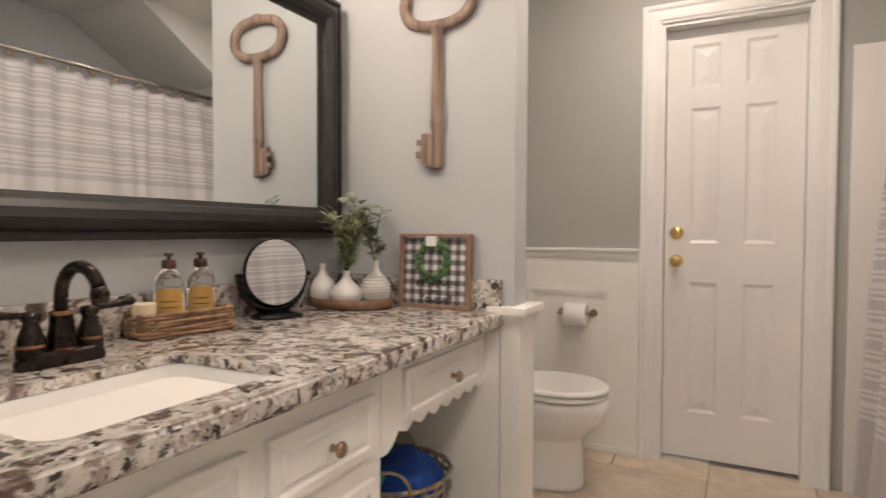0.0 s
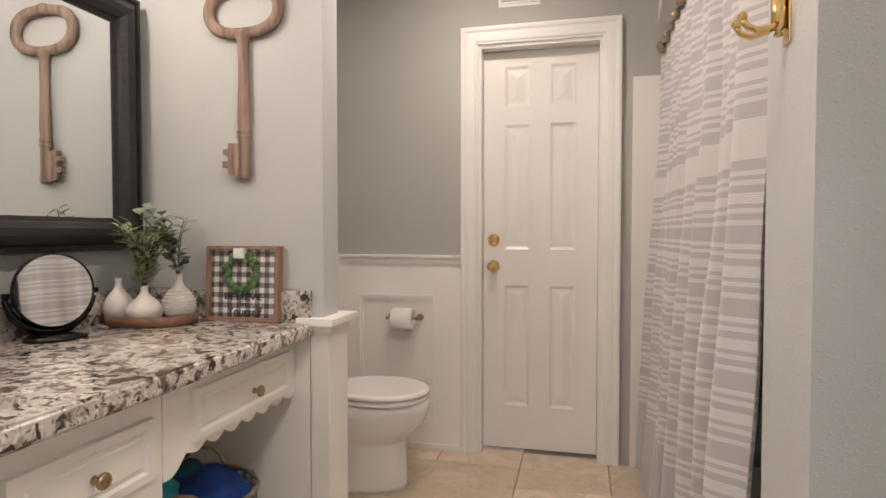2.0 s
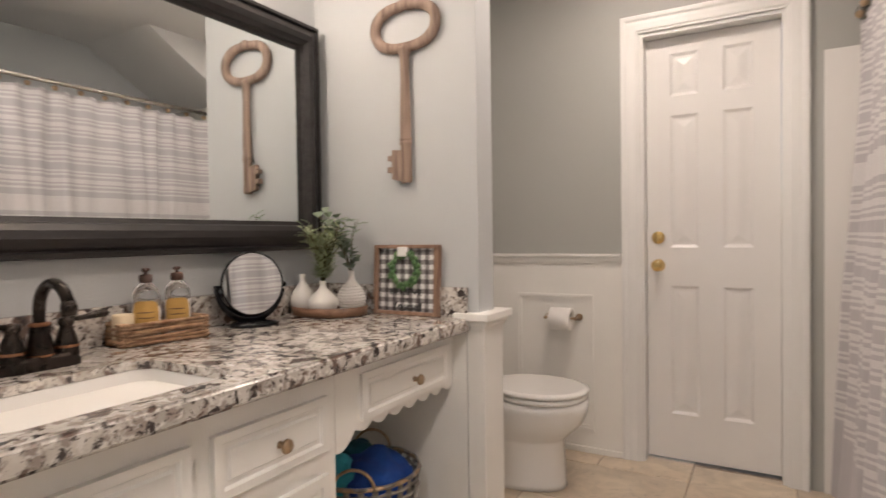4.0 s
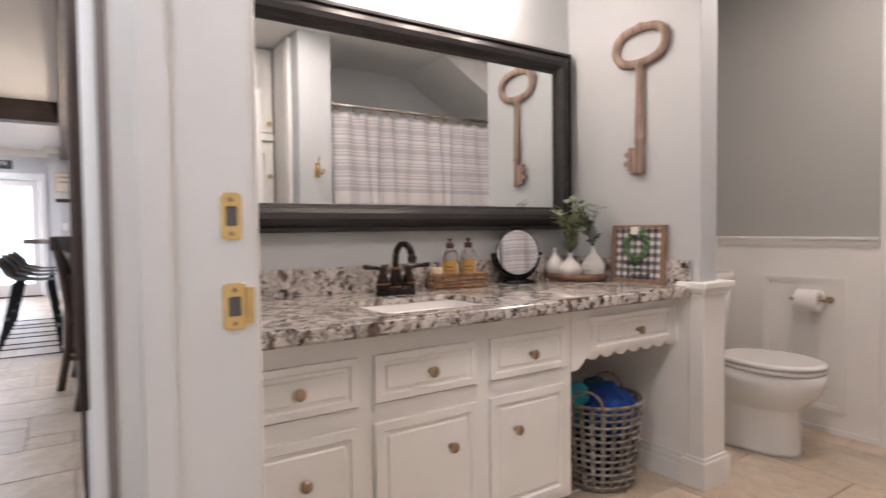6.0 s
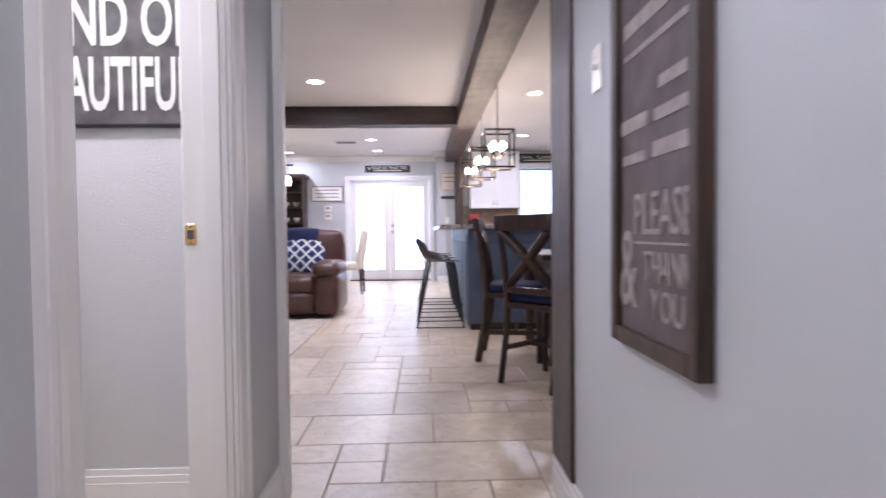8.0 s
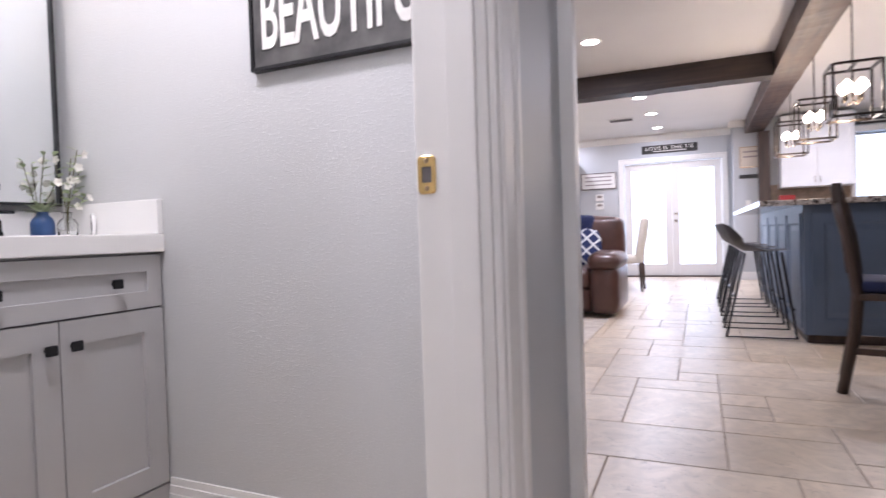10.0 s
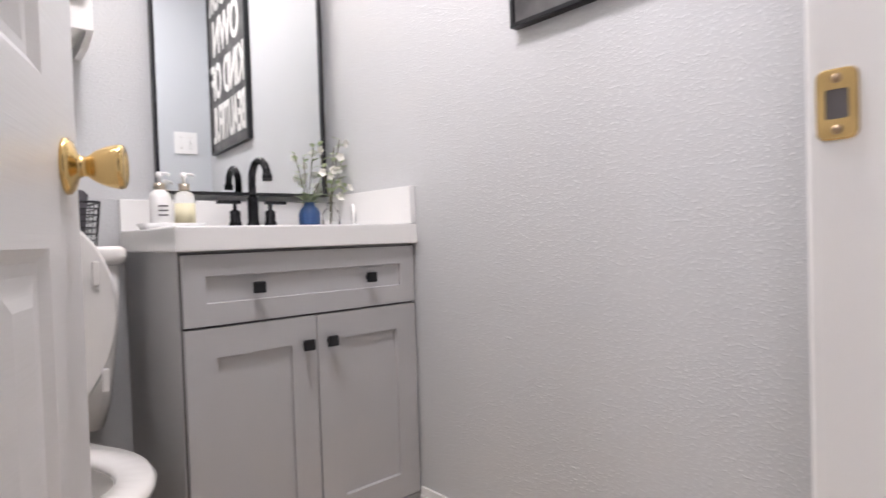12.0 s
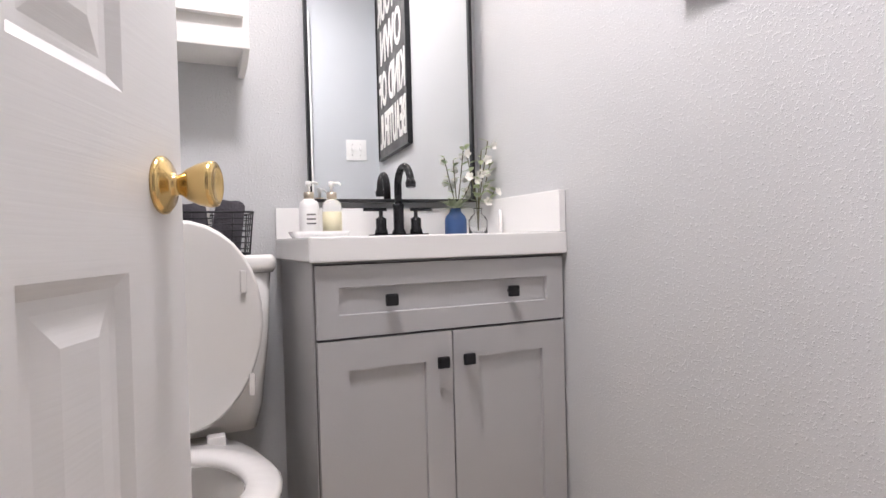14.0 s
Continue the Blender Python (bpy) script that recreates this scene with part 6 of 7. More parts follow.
part("leaves", bm, material("dusty_green_leaf", (0.16, 0.20, 0.10), 0.55, vary=0.3, colour2=(0.32, 0.36, 0.24), scale=30), ob)

# glass bud vase with dogwood sprigs
gv = thing("glass_vase", "small clear glass bud vase", "vase", pose(-1.668, -3.660, 0.878))
bm = bmesh.new()
lathe(bm, [(0, 0), (0.026, 0), (0.029, 0.004), (0.029, 0.044), (0.022, 0.056), (0.012, 0.063), (0.0125, 0.078), (0.016, 0.080), (0.0145, 0.080), (0.0105, 0.076), (0.0102, 0.062), (0.020, 0.052), (0.0265, 0.042), (0.0265, 0.006), (0, 0.004)], 28)
part("body", bm, CLEARGLASS, gv).visible_shadow = False
fl = thing("flower_sprigs", "white blossom sprigs with pale green leaves", "flowers", pose(-1.668, -3.660, 0.885))
st, lf = bmesh.new(), bmesh.new()
PETAL = material("white_petal", (0.78, 0.76, 0.70), 0.6, vary=0.04)
blooms = []
for a, tip, lean in ((2.7, 0.275, 0.035), (3.5, 0.205, 0.060), (3.0, 0.125, 0.055), (1.6, 0.245, 0.030), (0.2, 0.250, 0.040)):
    pts = [Vector((0, 0, 0.0)), Vector((math.cos(a) * lean * 0.1, math.sin(a) * lean * 0.1, 0.09)), Vector((math.cos(a) * lean * 0.6, math.sin(a) * lean * 0.6, tip * 0.7)), Vector((math.cos(a) * lean, math.sin(a) * lean, tip))]
    tube(st, pts, 0.0016, 6)
    for t in (0.4, 0.5, 0.6, 0.7, 0.8, 0.9, 1.0):
        s = t * 3
        q = pts[min(int(s), 2)].lerp(pts[min(int(s), 2) + 1], s - min(int(s), 2))
        b = rr.uniform(0, 6.28)
        leaf(lf, q, (math.cos(b), math.sin(b), 0.5), (0, 0, 1), 0.034, 0.017)
        if t in (0.6, 0.9):
            blooms.append(q + Vector((rr.uniform(-0.02, 0.02), rr.uniform(0.0, 0.02), rr.uniform(-0.01, 0.01))))
part("stems", st, STEM, fl)
part("leaves", lf, LEAF, fl)
for q in blooms:
    bm = bmesh.new()
    b0 = rr.uniform(0, 6.28)
    n = Vector((rr.uniform(-0.4, 0.4), 1, rr.uniform(-0.2, 0.5))).normalized()
    u = n.orthogonal().normalized()
    v = n.cross(u)
    for k in range(5):
        a = b0 + k * 2 * math.pi / 5
        leaf(bm, q, u * math.cos(a) + v * math.sin(a) + n * 0.3, n, 0.017, 0.013, -0.2)
    part("bloom", bm, PETAL, fl, "white five-petalled blossom")
# little oval stand
ob = thing("oval_dish", "white oval trinket dish with a dark oval centre standing upright", "dish", pose(-1.712, -3.60, 0.878, 0, 0, 62))
bm = bmesh.new()
lathe(bm, [(0, -0.004), (0.035, -0.004), (0.037, 0), (0.035, 0.006), (0.028, 0.004), (0, 0.004)], 28, (0, 0, 0), 0.72, 1.0)
part("body", bm, WHITETOP, ob, "", pose(0, 0, 0.0375, 90, 0, 0))
bm = bmesh.new()
lathe(bm, [(0, 0.006), (0.020, 0.0055), (0.020, 0.003)], 24, (0, 0, 0), 0.72, 1.0)
part("centre", bm, GREYDARK, ob, "dark oval centre", pose(0, 0, 0.0375, 90, 0, 0))

# ---- powder room toilet and what is round it ----
toilet("white porcelain toilet with its lid raised", pose(-0.825, PY0, 0, 0, 0, 180) @ Matrix.Diagonal((1, 1, 1.04, 1)), True)

def wire_basket(label, m):
    """An open basket of black wire, flared towards its thick rim."""
    wb = thing("wire_basket", label, "basket", m, "wire baskets on the toilet tank")
    bx, by, bh = 0.085, 0.07, 0.105
    for z, g in ((0.003, 0.0), (bh, 0.012)):
        bm = bmesh.new()
        tube(bm, [(x, y, z) for x, y in rounded(-bx - g, bx + g, -by - g, by + g, 0.025)], 0.003, 6, closed=True)
        part("hoop", bm, BLACK, wb)
    for k in range(1, 7):
        z, g = bh * k / 7, 0.012 * k / 7
        bm = bmesh.new()
        tube(bm, [(x, y, z) for x, y in rounded(-bx - g, bx + g, -by - g, by + g, 0.025)], 0.0014, 5, closed=True)
        part("wire", bm, BLACK, wb)
    for k in range(5):
        x = -bx + 2 * bx * k / 4
        bm = bmesh.new()
        tube(bm, [(x * 1.1, by + 0.012, bh), (x, by, 0.003), (x, -by, 0.003), (x * 1.1, -by - 0.012, bh)], 0.0018, 5)
        part("wire", bm, BLACK, wb)
    for k in range(3):
        y = -by + 2 * by * (k + 0.5) / 3
        bm = bmesh.new()
        tube(bm, [(bx + 0.012, y * 1.08, bh), (bx, y, 0.003), (-bx, y, 0.003), (-bx - 0.012, y * 1.08, bh)], 0.0018, 5)
        part("wire", bm, BLACK, wb)


wire_basket("black wire basket of rolled towels on the toilet tank", pose(-0.915, -3.675, 0.841))
wire_basket("empty black wire basket on the toilet tank", pose(-0.705, -3.675, 0.841))
GREYTOWEL = material("charcoal_towel", (0.055, 0.05, 0.058), 0.95, vary=0.25, scale=30, bump=0.8, bump_scale=220)
CREAMTOWEL = material("cream_towel", (0.70, 0.67, 0.62), 0.95, vary=0.05, scale=20, bump=0.5, bump_scale=220)


def towel_roll(label, m, r, ln, mat):
    bm = bmesh.new()
    prof = [(0, 0), (r * 0.4, 0.004), (r * 0.5, 0), (r * 0.75, 0.003), (r * 0.85, 0), (r, 0.006), (r * 1.02, ln * 0.3), (r * 0.98, ln * 0.7), (r, ln - 0.006), (r * 0.85, ln), (r * 0.7, ln - 0.004), (r * 0.5, ln), (0, ln - 0.003)]
    lathe(bm, prof, 22)
    for v in bm.verts:
        v.co += Vector((1, 1, 1)) * 0.004 * noise.noise(v.co * 60)
    whole("rolled_towel", bm, mat, label, "towel", m, "towels in the wire basket")


towel_roll("rolled charcoal grey towel in the wire basket", pose(-0.945, -3.650, 0.848, 6, -8, 0), 0.036, 0.128, GREYTOWEL)
towel_roll("rolled charcoal grey towel in the wire basket", pose(-0.882, -3.652, 0.848, 5, 6, 0), 0.034, 0.122, GREYTOWEL)
towel_roll("rolled cream towel in the wire basket", pose(-0.958, -3.712, 0.848, -4, -6, 0), 0.028, 0.118, CREAMTOWEL)
towel_roll("rolled cream towel in the wire basket", pose(-0.885, -3.714, 0.848, -5, 0, 0), 0.028, 0.124, CREAMTOWEL)

oc = thing("wall_cabinet", "white wall cabinet with open shelf over the toilet", "cabinet")
part("body", boxes((-1.015, -0.62, PY0 + 0.001, PY0 + 0.165, 1.352, 1.95), bevel=0.002), CABINET, oc)
bm = bmesh.new()
prism(bm, [(0.0, 1.322), (0.05, 1.322), (0.10, 1.328), (0.15, 1.343), (0.165, 1.351), (0.0, 1.351)], 0.0, 0.016)
part("side_bracket", bm, CABINET, oc, "curved bracket below the cabinet", pose(-1.015, PY0 + 0.001, 0, 0, 0, 90) @ pose(0, -0.016, 0))
bm = bmesh.new()
panelled(bm, 0.37, 0.50, 0.018, [(0.05, 0.32, 0.05, 0.45)])
part("door", bm, CABINET, oc, "", pose(-0.63, PY0 + 0.184, 1.425, 0, 0, 180))

# word sign on the textured wall
ws = thing("word_sign", "black distressed sign with large white capital letters", "sign", pose(PX0, -2.613, 1.308, 0, 0, 90))
w, h = 0.615, 0.945
part("board", boxes((-w / 2 + 0.008, w / 2 - 0.008, -0.018, -0.001, 0.008, h - 0.008)), material("worn_black_board", (0.045, 0.043, 0.043), 0.7, vary=0.5, scale=16, colour2=(0.13, 0.125, 0.12)), ws)
for name, s in (("frame_side", (-w / 2, -w / 2 + 0.010, 0, h)), ("frame_side", (w / 2 - 0.010, w / 2, 0, h)), ("frame_top", (-w / 2 + 0.0102, w / 2 - 0.0102, h - 0.010, h)), ("frame_bottom", (-w / 2 + 0.0102, w / 2 - 0.0102, 0, 0.010))):
    part(name, boxes((s[0], s[1], -0.025, -0.0005, s[2], s[3]), bevel=0.001), BLACK, ws)
for txt, z in (("BE YOUR", 0.715), ("OWN", 0.495), ("KIND OF", 0.272), ("BEAUTIFUL", 0.053)):
    words("lettering", txt, 0.535 if txt != "OWN" else 0.43, 0.185, LETTER, ws, pose(0, -0.0195, z), label="worn white capital letters", bold=0.018)


def switch_plate(label, m, w, h, toggles):
    ob = thing("switch_plate", label, "light switch", m)
    part("plate", boxes((-w / 2, w / 2, -0.006, 0, -h / 2, h / 2), bevel=0.002), PLATEWHITE, ob)
    for k in range(toggles):
        x = (k - (toggles - 1) / 2) * 0.046
        part("toggle", boxes((x - 0.005, x + 0.005, -0.018, -0.006, -0.004, 0.014), bevel=0.002), PLATEWHITE, ob)
        for s in (-1, 1):
            bm = bmesh.new()
            lathe(bm, [(0, 0), (0.003, 0), (0.0025, 0.001), (0, 0.0012)], 8)
            part("screw", bm, CHROME, ob, "", pose(x, -0.006, s * 0.030, 90, 0, 0))


switch_plate("white double toggle switch plate on the powder room wall", pose(-1.605, PY1, 1.385, 0, 0, 0), 0.116, 0.116, 2)
switch_plate("white single toggle switch plate on the hall wall", pose(-1.262, HALL_N, 1.375, 0, 0, 0), 0.075, 0.120, 1)

# dome light added out of view to lift the darker lower walls
ob = thing("added_ceiling_light", "added unseen ceiling light that brightens the powder room", "ceiling light", pose(-1.06, -2.86, HG - 0.04))
bm = bmesh.new()
lathe(bm, [(0.0, -0.085), (0.07, -0.078), (0.125, -0.05), (0.15, -0.02), (0.15, 0)], 28)
part("dome", bm, SHADEGLOW, ob, "glowing frosted dome")
lamp("powder_fill", "AREA", (-1.06, -2.86, HG - 0.135), POWDER_C, SOFT, 0.26, (-1.06, -2.861, 0))

# ---- hall picture ----
hp = thing("framed_rules_sign", "tall brown word sign in a deep dark wooden frame", "sign", pose(-0.8525, HALL_N, 0.682))
w, h = 0.434, 1.32
part("board", boxes((-w / 2 + 0.03, w / 2 - 0.03, -0.016, -0.002, 0.03, h - 0.03)), SIGNBROWN, hp)
for name, s in (("frame_side", (-w / 2, -w / 2 + 0.036, 0, h)), ("frame_side", (w / 2 - 0.036, w / 2, 0, h)), ("frame_top", (-w / 2 + 0.0362, w / 2 - 0.0362, h - 0.036, h)), ("frame_bottom", (-w / 2 + 0.0362, w / 2 - 0.0362, 0, 0.036))):
    part(name, boxes((s[0], s[1], -0.032, -0.0005, s[2], s[3]), bevel=0.005), DARKWOOD, hp)
words("lettering", "PLEASE", 0.27, 0.088, LETTERGREY, hp, pose(0.04, -0.0175, 0.245), label="grey painted letters")
part("rule", boxes((-0.10, 0.18, -0.0178, -0.0155, 0.226, 0.231)), LETTERGREY, hp, "thin grey line")
words("lettering", "THANK", 0.22, 0.062, LETTERGREY, hp, pose(0.065, -0.0175, 0.150), label="grey painted letters")
words("lettering", "YOU", 0.15, 0.062, LETTERGREY, hp, pose(0.065, -0.0175, 0.075), label="grey painted letters")
words("lettering", "&", 0.10, 0.17, LETTERGREY, hp, pose(-0.135, -0.0175, 0.085), label="large grey ampersand")
rr = random.Random(21)
for z, x0, x1, hh in ((0.40, -0.17, -0.04, 0.035), (0.40, 0.0, 0.17, 0.05), (0.47, -0.18, -0.03, 0.05), (0.47, 0.01, 0.17, 0.04), (0.53, 0.03, 0.15, 0.04), (0.63, -0.16, 0.16, 0.022), (0.68, -0.16, 0.10, 0.055), (0.80, -0.18, 0.18, 0.075), (0.91, -0.12, 0.14, 0.05), (0.99, -0.18, 0.18, 0.06), (1.08, -0.15, 0.15, 0.05), (1.16, -0.18, 0.18, 0.075)):
    part("text_bar", boxes((x0, x1, -0.0178, -0.0155, z, z + hh * 0.62)), LETTERGREY, hp, "grey bar of painted writing")

# ---- posts and beams ----
part_post = thing("wooden_post", "dark stained wooden post at the hall's end", "post", pose(-1.52, HALL_N, 0))
part("shaft", boxes((-0.27, -0.001, -0.012, 0.19, 0.125, 2.26), bevel=0.006), DARKWOOD, part_post)


def hewn(name, label, x0, x1, y0, y1, z0, z1, mat):
    """A hand-hewn beam: long axis cut into many slices with uneven corners."""
    bm = bmesh.new()
    along_x = (x1 - x0) > (y1 - y0)
    ln = (x1 - x0) if along_x else (y1 - y0)
    n = int(ln / 0.11)
    rings = []
    for i in range(n + 1):
        t = i / n
        j = [0.007 * noise.noise(Vector((t * ln * 6, k * 3.7, x0))) for k in range(8)]
        if along_x:
            x = x0 + ln * t
            rings.append([bm.verts.new(p) for p in ((x, y0 + j[0], z0 + j[1] + 0.004), (x, y1 + j[2], z0 + j[3] + 0.004), (x, y1 + j[4], z1), (x, y0 + j[5], z1))])
        else:
            y = y0 + ln * t
            rings.append([bm.verts.new(p) for p in ((x0 + j[0], y, z0 + j[1] + 0.004), (x1 + j[2], y, z0 + j[3] + 0.004), (x1 + j[4], y, z1), (x0 + j[5], y, z1))])
    for a, b in zip(rings, rings[1:]):
        for i in range(4):
            k = (i + 1) % 4
            bm.faces.new((a[i], a[k], b[k], b[i]))
    bm.faces.new(rings[0]), bm.faces.new(rings[-1][::-1])
    return whole(name, bm, mat, label, "beam")


hewn("ceiling_beam", "long rough-hewn dark ceiling beam over the walkway", -10.58, -1.525, -1.13, -0.875, 2.275, HG, BEAMWOOD)
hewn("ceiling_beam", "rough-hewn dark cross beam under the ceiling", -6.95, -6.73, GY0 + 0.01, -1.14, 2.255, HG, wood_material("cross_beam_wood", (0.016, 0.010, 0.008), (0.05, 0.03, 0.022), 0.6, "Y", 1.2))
ob = thing("wooden_post", "dark stained wooden post beside the kitchen cabinets", "post", pose(-10.40, -0.88, 0))
part("shaft", boxes((-0.12, 0.06, -0.09, 0.06, 0, 2.26), bevel=0.006), DARKWOOD, ob)


# ---- recessed lights ----
def can_light(x, y, lit=1.0):
    ob = thing("recessed_light", "round recessed ceiling light with a white trim ring", "ceiling light", pose(x, y, HG), group="recessed ceiling lights")
    bm = bmesh.new()
    lathe(bm, [(0.070, -0.001), (0.095, -0.008), (0.098, -0.002), (0.098, 0.0)], 28)
    part("trim_ring", bm, TRIM, ob)
    bm = bmesh.new()
    lathe(bm, [(0.0, -0.004), (0.072, -0.003)], 28)
    part("lens", bm, CANGLOW, ob, "glowing lens")
    lamp("can_bulb", "AREA", (x, y, HG - 0.02), CAN_W * lit, (0.95, 0.94, 1.0), 0.16, (x, y, 0))


for x, y in ((-5.60, -2.64), (-8.06, -2.46), (-6.10, -0.31), (-8.86, 0.04)):
    can_light(x, y)
# the light at x -3.2 is added out of view
for x, y in ((-3.2, -2.6), (-9.20, -2.40), (-10.45, -2.40), (-10.65, -4.08)):
    can_light(x, y, 0.45)
vt = thing("ceiling_vent", "white slatted ceiling air vent", "vent", pose(-9.43, -2.84, HG))
part("frame", boxes((-0.10, 0.10, -0.18, 0.18, -0.008, 0)), TRIM, vt)
# dark strips on the white plate paint the shade between its slats
for k in range(6):
    part("slat", boxes((-0.085 + k * 0.03, -0.070 + k * 0.03, -0.16, 0.16, -0.012, -0.008)), GREYDARK, vt)

# ---- french doors ----
lamp("daylight", "AREA", (GX - 0.30, (FD0 + FD1) / 2, 1.05), DAY_W, DAY, 1.6, (0, (FD0 + FD1) / 2 + 0.4, 0.9), 2.0)
a = bmesh.new()
casing_u(a, FD0, FD1, 2.0, 0.0, 0.09, 0.02, -1)
a.transform(Matrix.Rotation(radians(90), 4, "Z"))
bmesh.ops.translate(a, verts=a.verts, vec=(GX, 0, 0))
setting("french_door_casing", a, TRIM, "white casing round the french doors", "trim")
mid = (FD0 + FD1) / 2
for k, (y0, y1) in enumerate(((FD0 + 0.01, mid - 0.002), (mid + 0.002, FD1 - 0.01))):
    fd = thing("french_door", "white french door with a large bright glass pane", "door", pose(GX - 0.05, y0, 0.02, 0, 0, 90), kind="structure")
    w, h = y1 - y0, 1.97
    st = 0.115
    for name, s in (("stile", (0, st, 0, h)), ("stile", (w - st, w, 0, h)), ("top_rail", (st + 0.0005, w - st - 0.0005, h - 0.12, h)), ("bottom_rail", (st + 0.0005, w - st - 0.0005, 0, 0.20))):
        part(name, boxes((s[0], s[1], 0, 0.04, s[2], s[3]), bevel=0.004), DOORW, fd)
    p = part("pane", boxes((st, w - st, 0.017, 0.023, 0.20, h - 0.12)), CLEARGLASS, fd, "clear glass pane")
    p.visible_shadow = False
    if k == 1:
        bm = bmesh.new()
        lathe(bm, [(0, 0), (0.026, 0), (0.026, 0.005), (0.01, 0.01), (0.01, 0.03), (0.026, 0.045), (0.02, 0.06), (0, 0.062)], 16)
        part("door_knob", bm, CHROME, fd, "metal knob", pose(0.055, 0, 0.95, 90, 0, 0))
        bm = bmesh.new()
        lathe(bm, [(0, 0), (0.026, 0), (0.022, 0.012), (0, 0.014)], 16)
        part("deadbolt", bm, CHROME, fd, "metal deadbolt", pose(0.055, 0, 1.08, 90, 0, 0))
setting("door_threshold", boxes((GX - 0.14, GX + 0.03, FD0, FD1, -0.004, 0.018), bevel=0.003), DARKWOOD, "dark wooden threshold under the french doors", "threshold")

# ---- signs and pictures on the far walls ----
def flat_sign(name, label, m, w, h, board, text=None, tm=None, frame=None, bars=0):
    ob = thing(name, label, "sign", m)
    part("board", boxes((-w / 2, w / 2, -0.018, -0.001, -h / 2, h / 2), bevel=0.002), board, ob)
    if frame:
        for nm, s in (("frame_side", (-w / 2 - 0.012, -w / 2, -h / 2 - 0.012, h / 2 + 0.012)), ("frame_side", (w / 2, w / 2 + 0.012, -h / 2 - 0.012, h / 2 + 0.012)), ("frame_top", (-w / 2, w / 2, h / 2, h / 2 + 0.012)), ("frame_bottom", (-w / 2, w / 2, -h / 2 - 0.012, -h / 2))):
            part(nm, boxes((s[0], s[1], -0.026, -0.001, s[2], s[3])), frame, ob)
    if text:
        words("lettering", text, w * 0.86, h * 0.42, tm, ob, pose(0, -0.0195, -h * 0.08), label="white lettering")
        part("text_bar", boxes((-w * 0.30, w * 0.30, -0.0198, -0.0175, -h * 0.30, -h * 0.20)), tm, ob, "small bar of writing")
    for k in range(bars):
        part("text_bar", boxes((-w * 0.38, w * 0.38, -0.0198, -0.0175, h * (0.24 - 0.26 * k), h * (0.32 - 0.26 * k))), LETTERGREY, ob, "grey bar of writing")
    return ob


flat_sign("long_sign", "long dark sign with white lettering above the french doors", pose(GX, -2.255, 2.225, 0, 0, 90), 0.90, 0.14, CHALK, "LOVE IS THE TIE", LETTER)
flat_sign("white_sign", "white framed word sign on the grey wall", pose(GX, -3.465, 1.738, 0, 0, 90), 0.60, 0.27, PAPER, None, None, DARKWOOD, 3)
flat_sign("gallery_picture", "small framed picture glowing in the lamplight", pose(KX, -1.05, 1.908, 0, 0, 90), 0.30, 0.30, CREAMCLOTH, None, None, AGED, 2)
flat_sign("arrow_sign", "small dark metal word sign on the wall end", pose(KX, -1.06, 1.61, 0, 0, 90), 0.32, 0.06, CHALK)
for y, z in ((-3.45, 1.44), (-3.45, 1.285)):
    ob = thing("thermostat", "small white wall control box", "thermostat", pose(GX, y, z, 0, 0, 90))
    part("case", boxes((-0.07, 0.07, -0.025, 0, -0.06, 0.06), bevel=0.006), PLATEWHITE, ob)
    part("screen", boxes((-0.04, 0.04, -0.0265, -0.0252, -0.005, 0.035)), LETTERGREY, ob, "grey display")
switch_plate("white switch plate on the kitchen wall end", pose(KX, -1.10, 1.18, 0, 0, 90), 0.075, 0.12, 1)

# ---- hutch and chandelier ----
hu = thing("dark_hutch", "tall dark wooden hutch with shelves of dishes", "cabinet", pose(GX + 0.003, -4.32, 0, 0, 0, 90))
w, d, h = 0.95, 0.42, 2.02
for name, s in (("side", (-w / 2, -w / 2 + 0.04, -d, 0, 0, h)), ("side", (w / 2 - 0.04, w / 2, -d, 0, 0, h)), ("back", (-w / 2 + 0.04, w / 2 - 0.04, -0.02, 0, 0, h)), ("top", (-w / 2 + 0.04, w / 2 - 0.04, -d, -0.02, h - 0.05, h)), ("cornice", (-w / 2 - 0.04, w / 2 + 0.04, -d - 0.04, 0, h, h + 0.07)), ("base", (-w / 2 + 0.04, w / 2 - 0.04, -d, -0.02, 0, 0.85))):
    part(name, boxes(s, bevel=0.004), DARKWOOD, hu)
for z in (1.15, 1.45, 1.75):
    part("shelf", boxes((-w / 2 + 0.041, w / 2 - 0.041, -d + 0.04, -0.021, z, z + 0.025)), DARKWOOD, hu)
for k in range(4):
    for z in (1.175, 1.475):
        bm = bmesh.new()
        lathe(bm, [(0, 0), (0.03, 0), (0.06, 0.05), (0.065, 0.09), (0.06, 0.09), (0.05, 0.05), (0, 0.02)], 18)
        whole("bowl", bm, VASEWHITE, "white bowl on the hutch shelf", "bowl", pose(GX + 0.22, -4.62 + k * 0.2, z), "bowls in the hutch")
ch = thing("lantern_chandelier", "black metal chandelier with three glowing glass jars", "chandelier", pose(-9.0, -3.87, HG))
bm = bmesh.new()
lathe(bm, [(0, -0.025), (0.06, -0.02), (0.065, 0)], 18)
part("canopy", bm, BLACK, ch)
bm = bmesh.new()
rod(bm, (0, 0, -0.02), (0, 0, -0.42), 0.006)
part("stem", bm, BLACK, ch)
part("bar", boxes((-0.015, 0.015, -0.24, 0.24, -0.445, -0.42)), BLACK, ch)
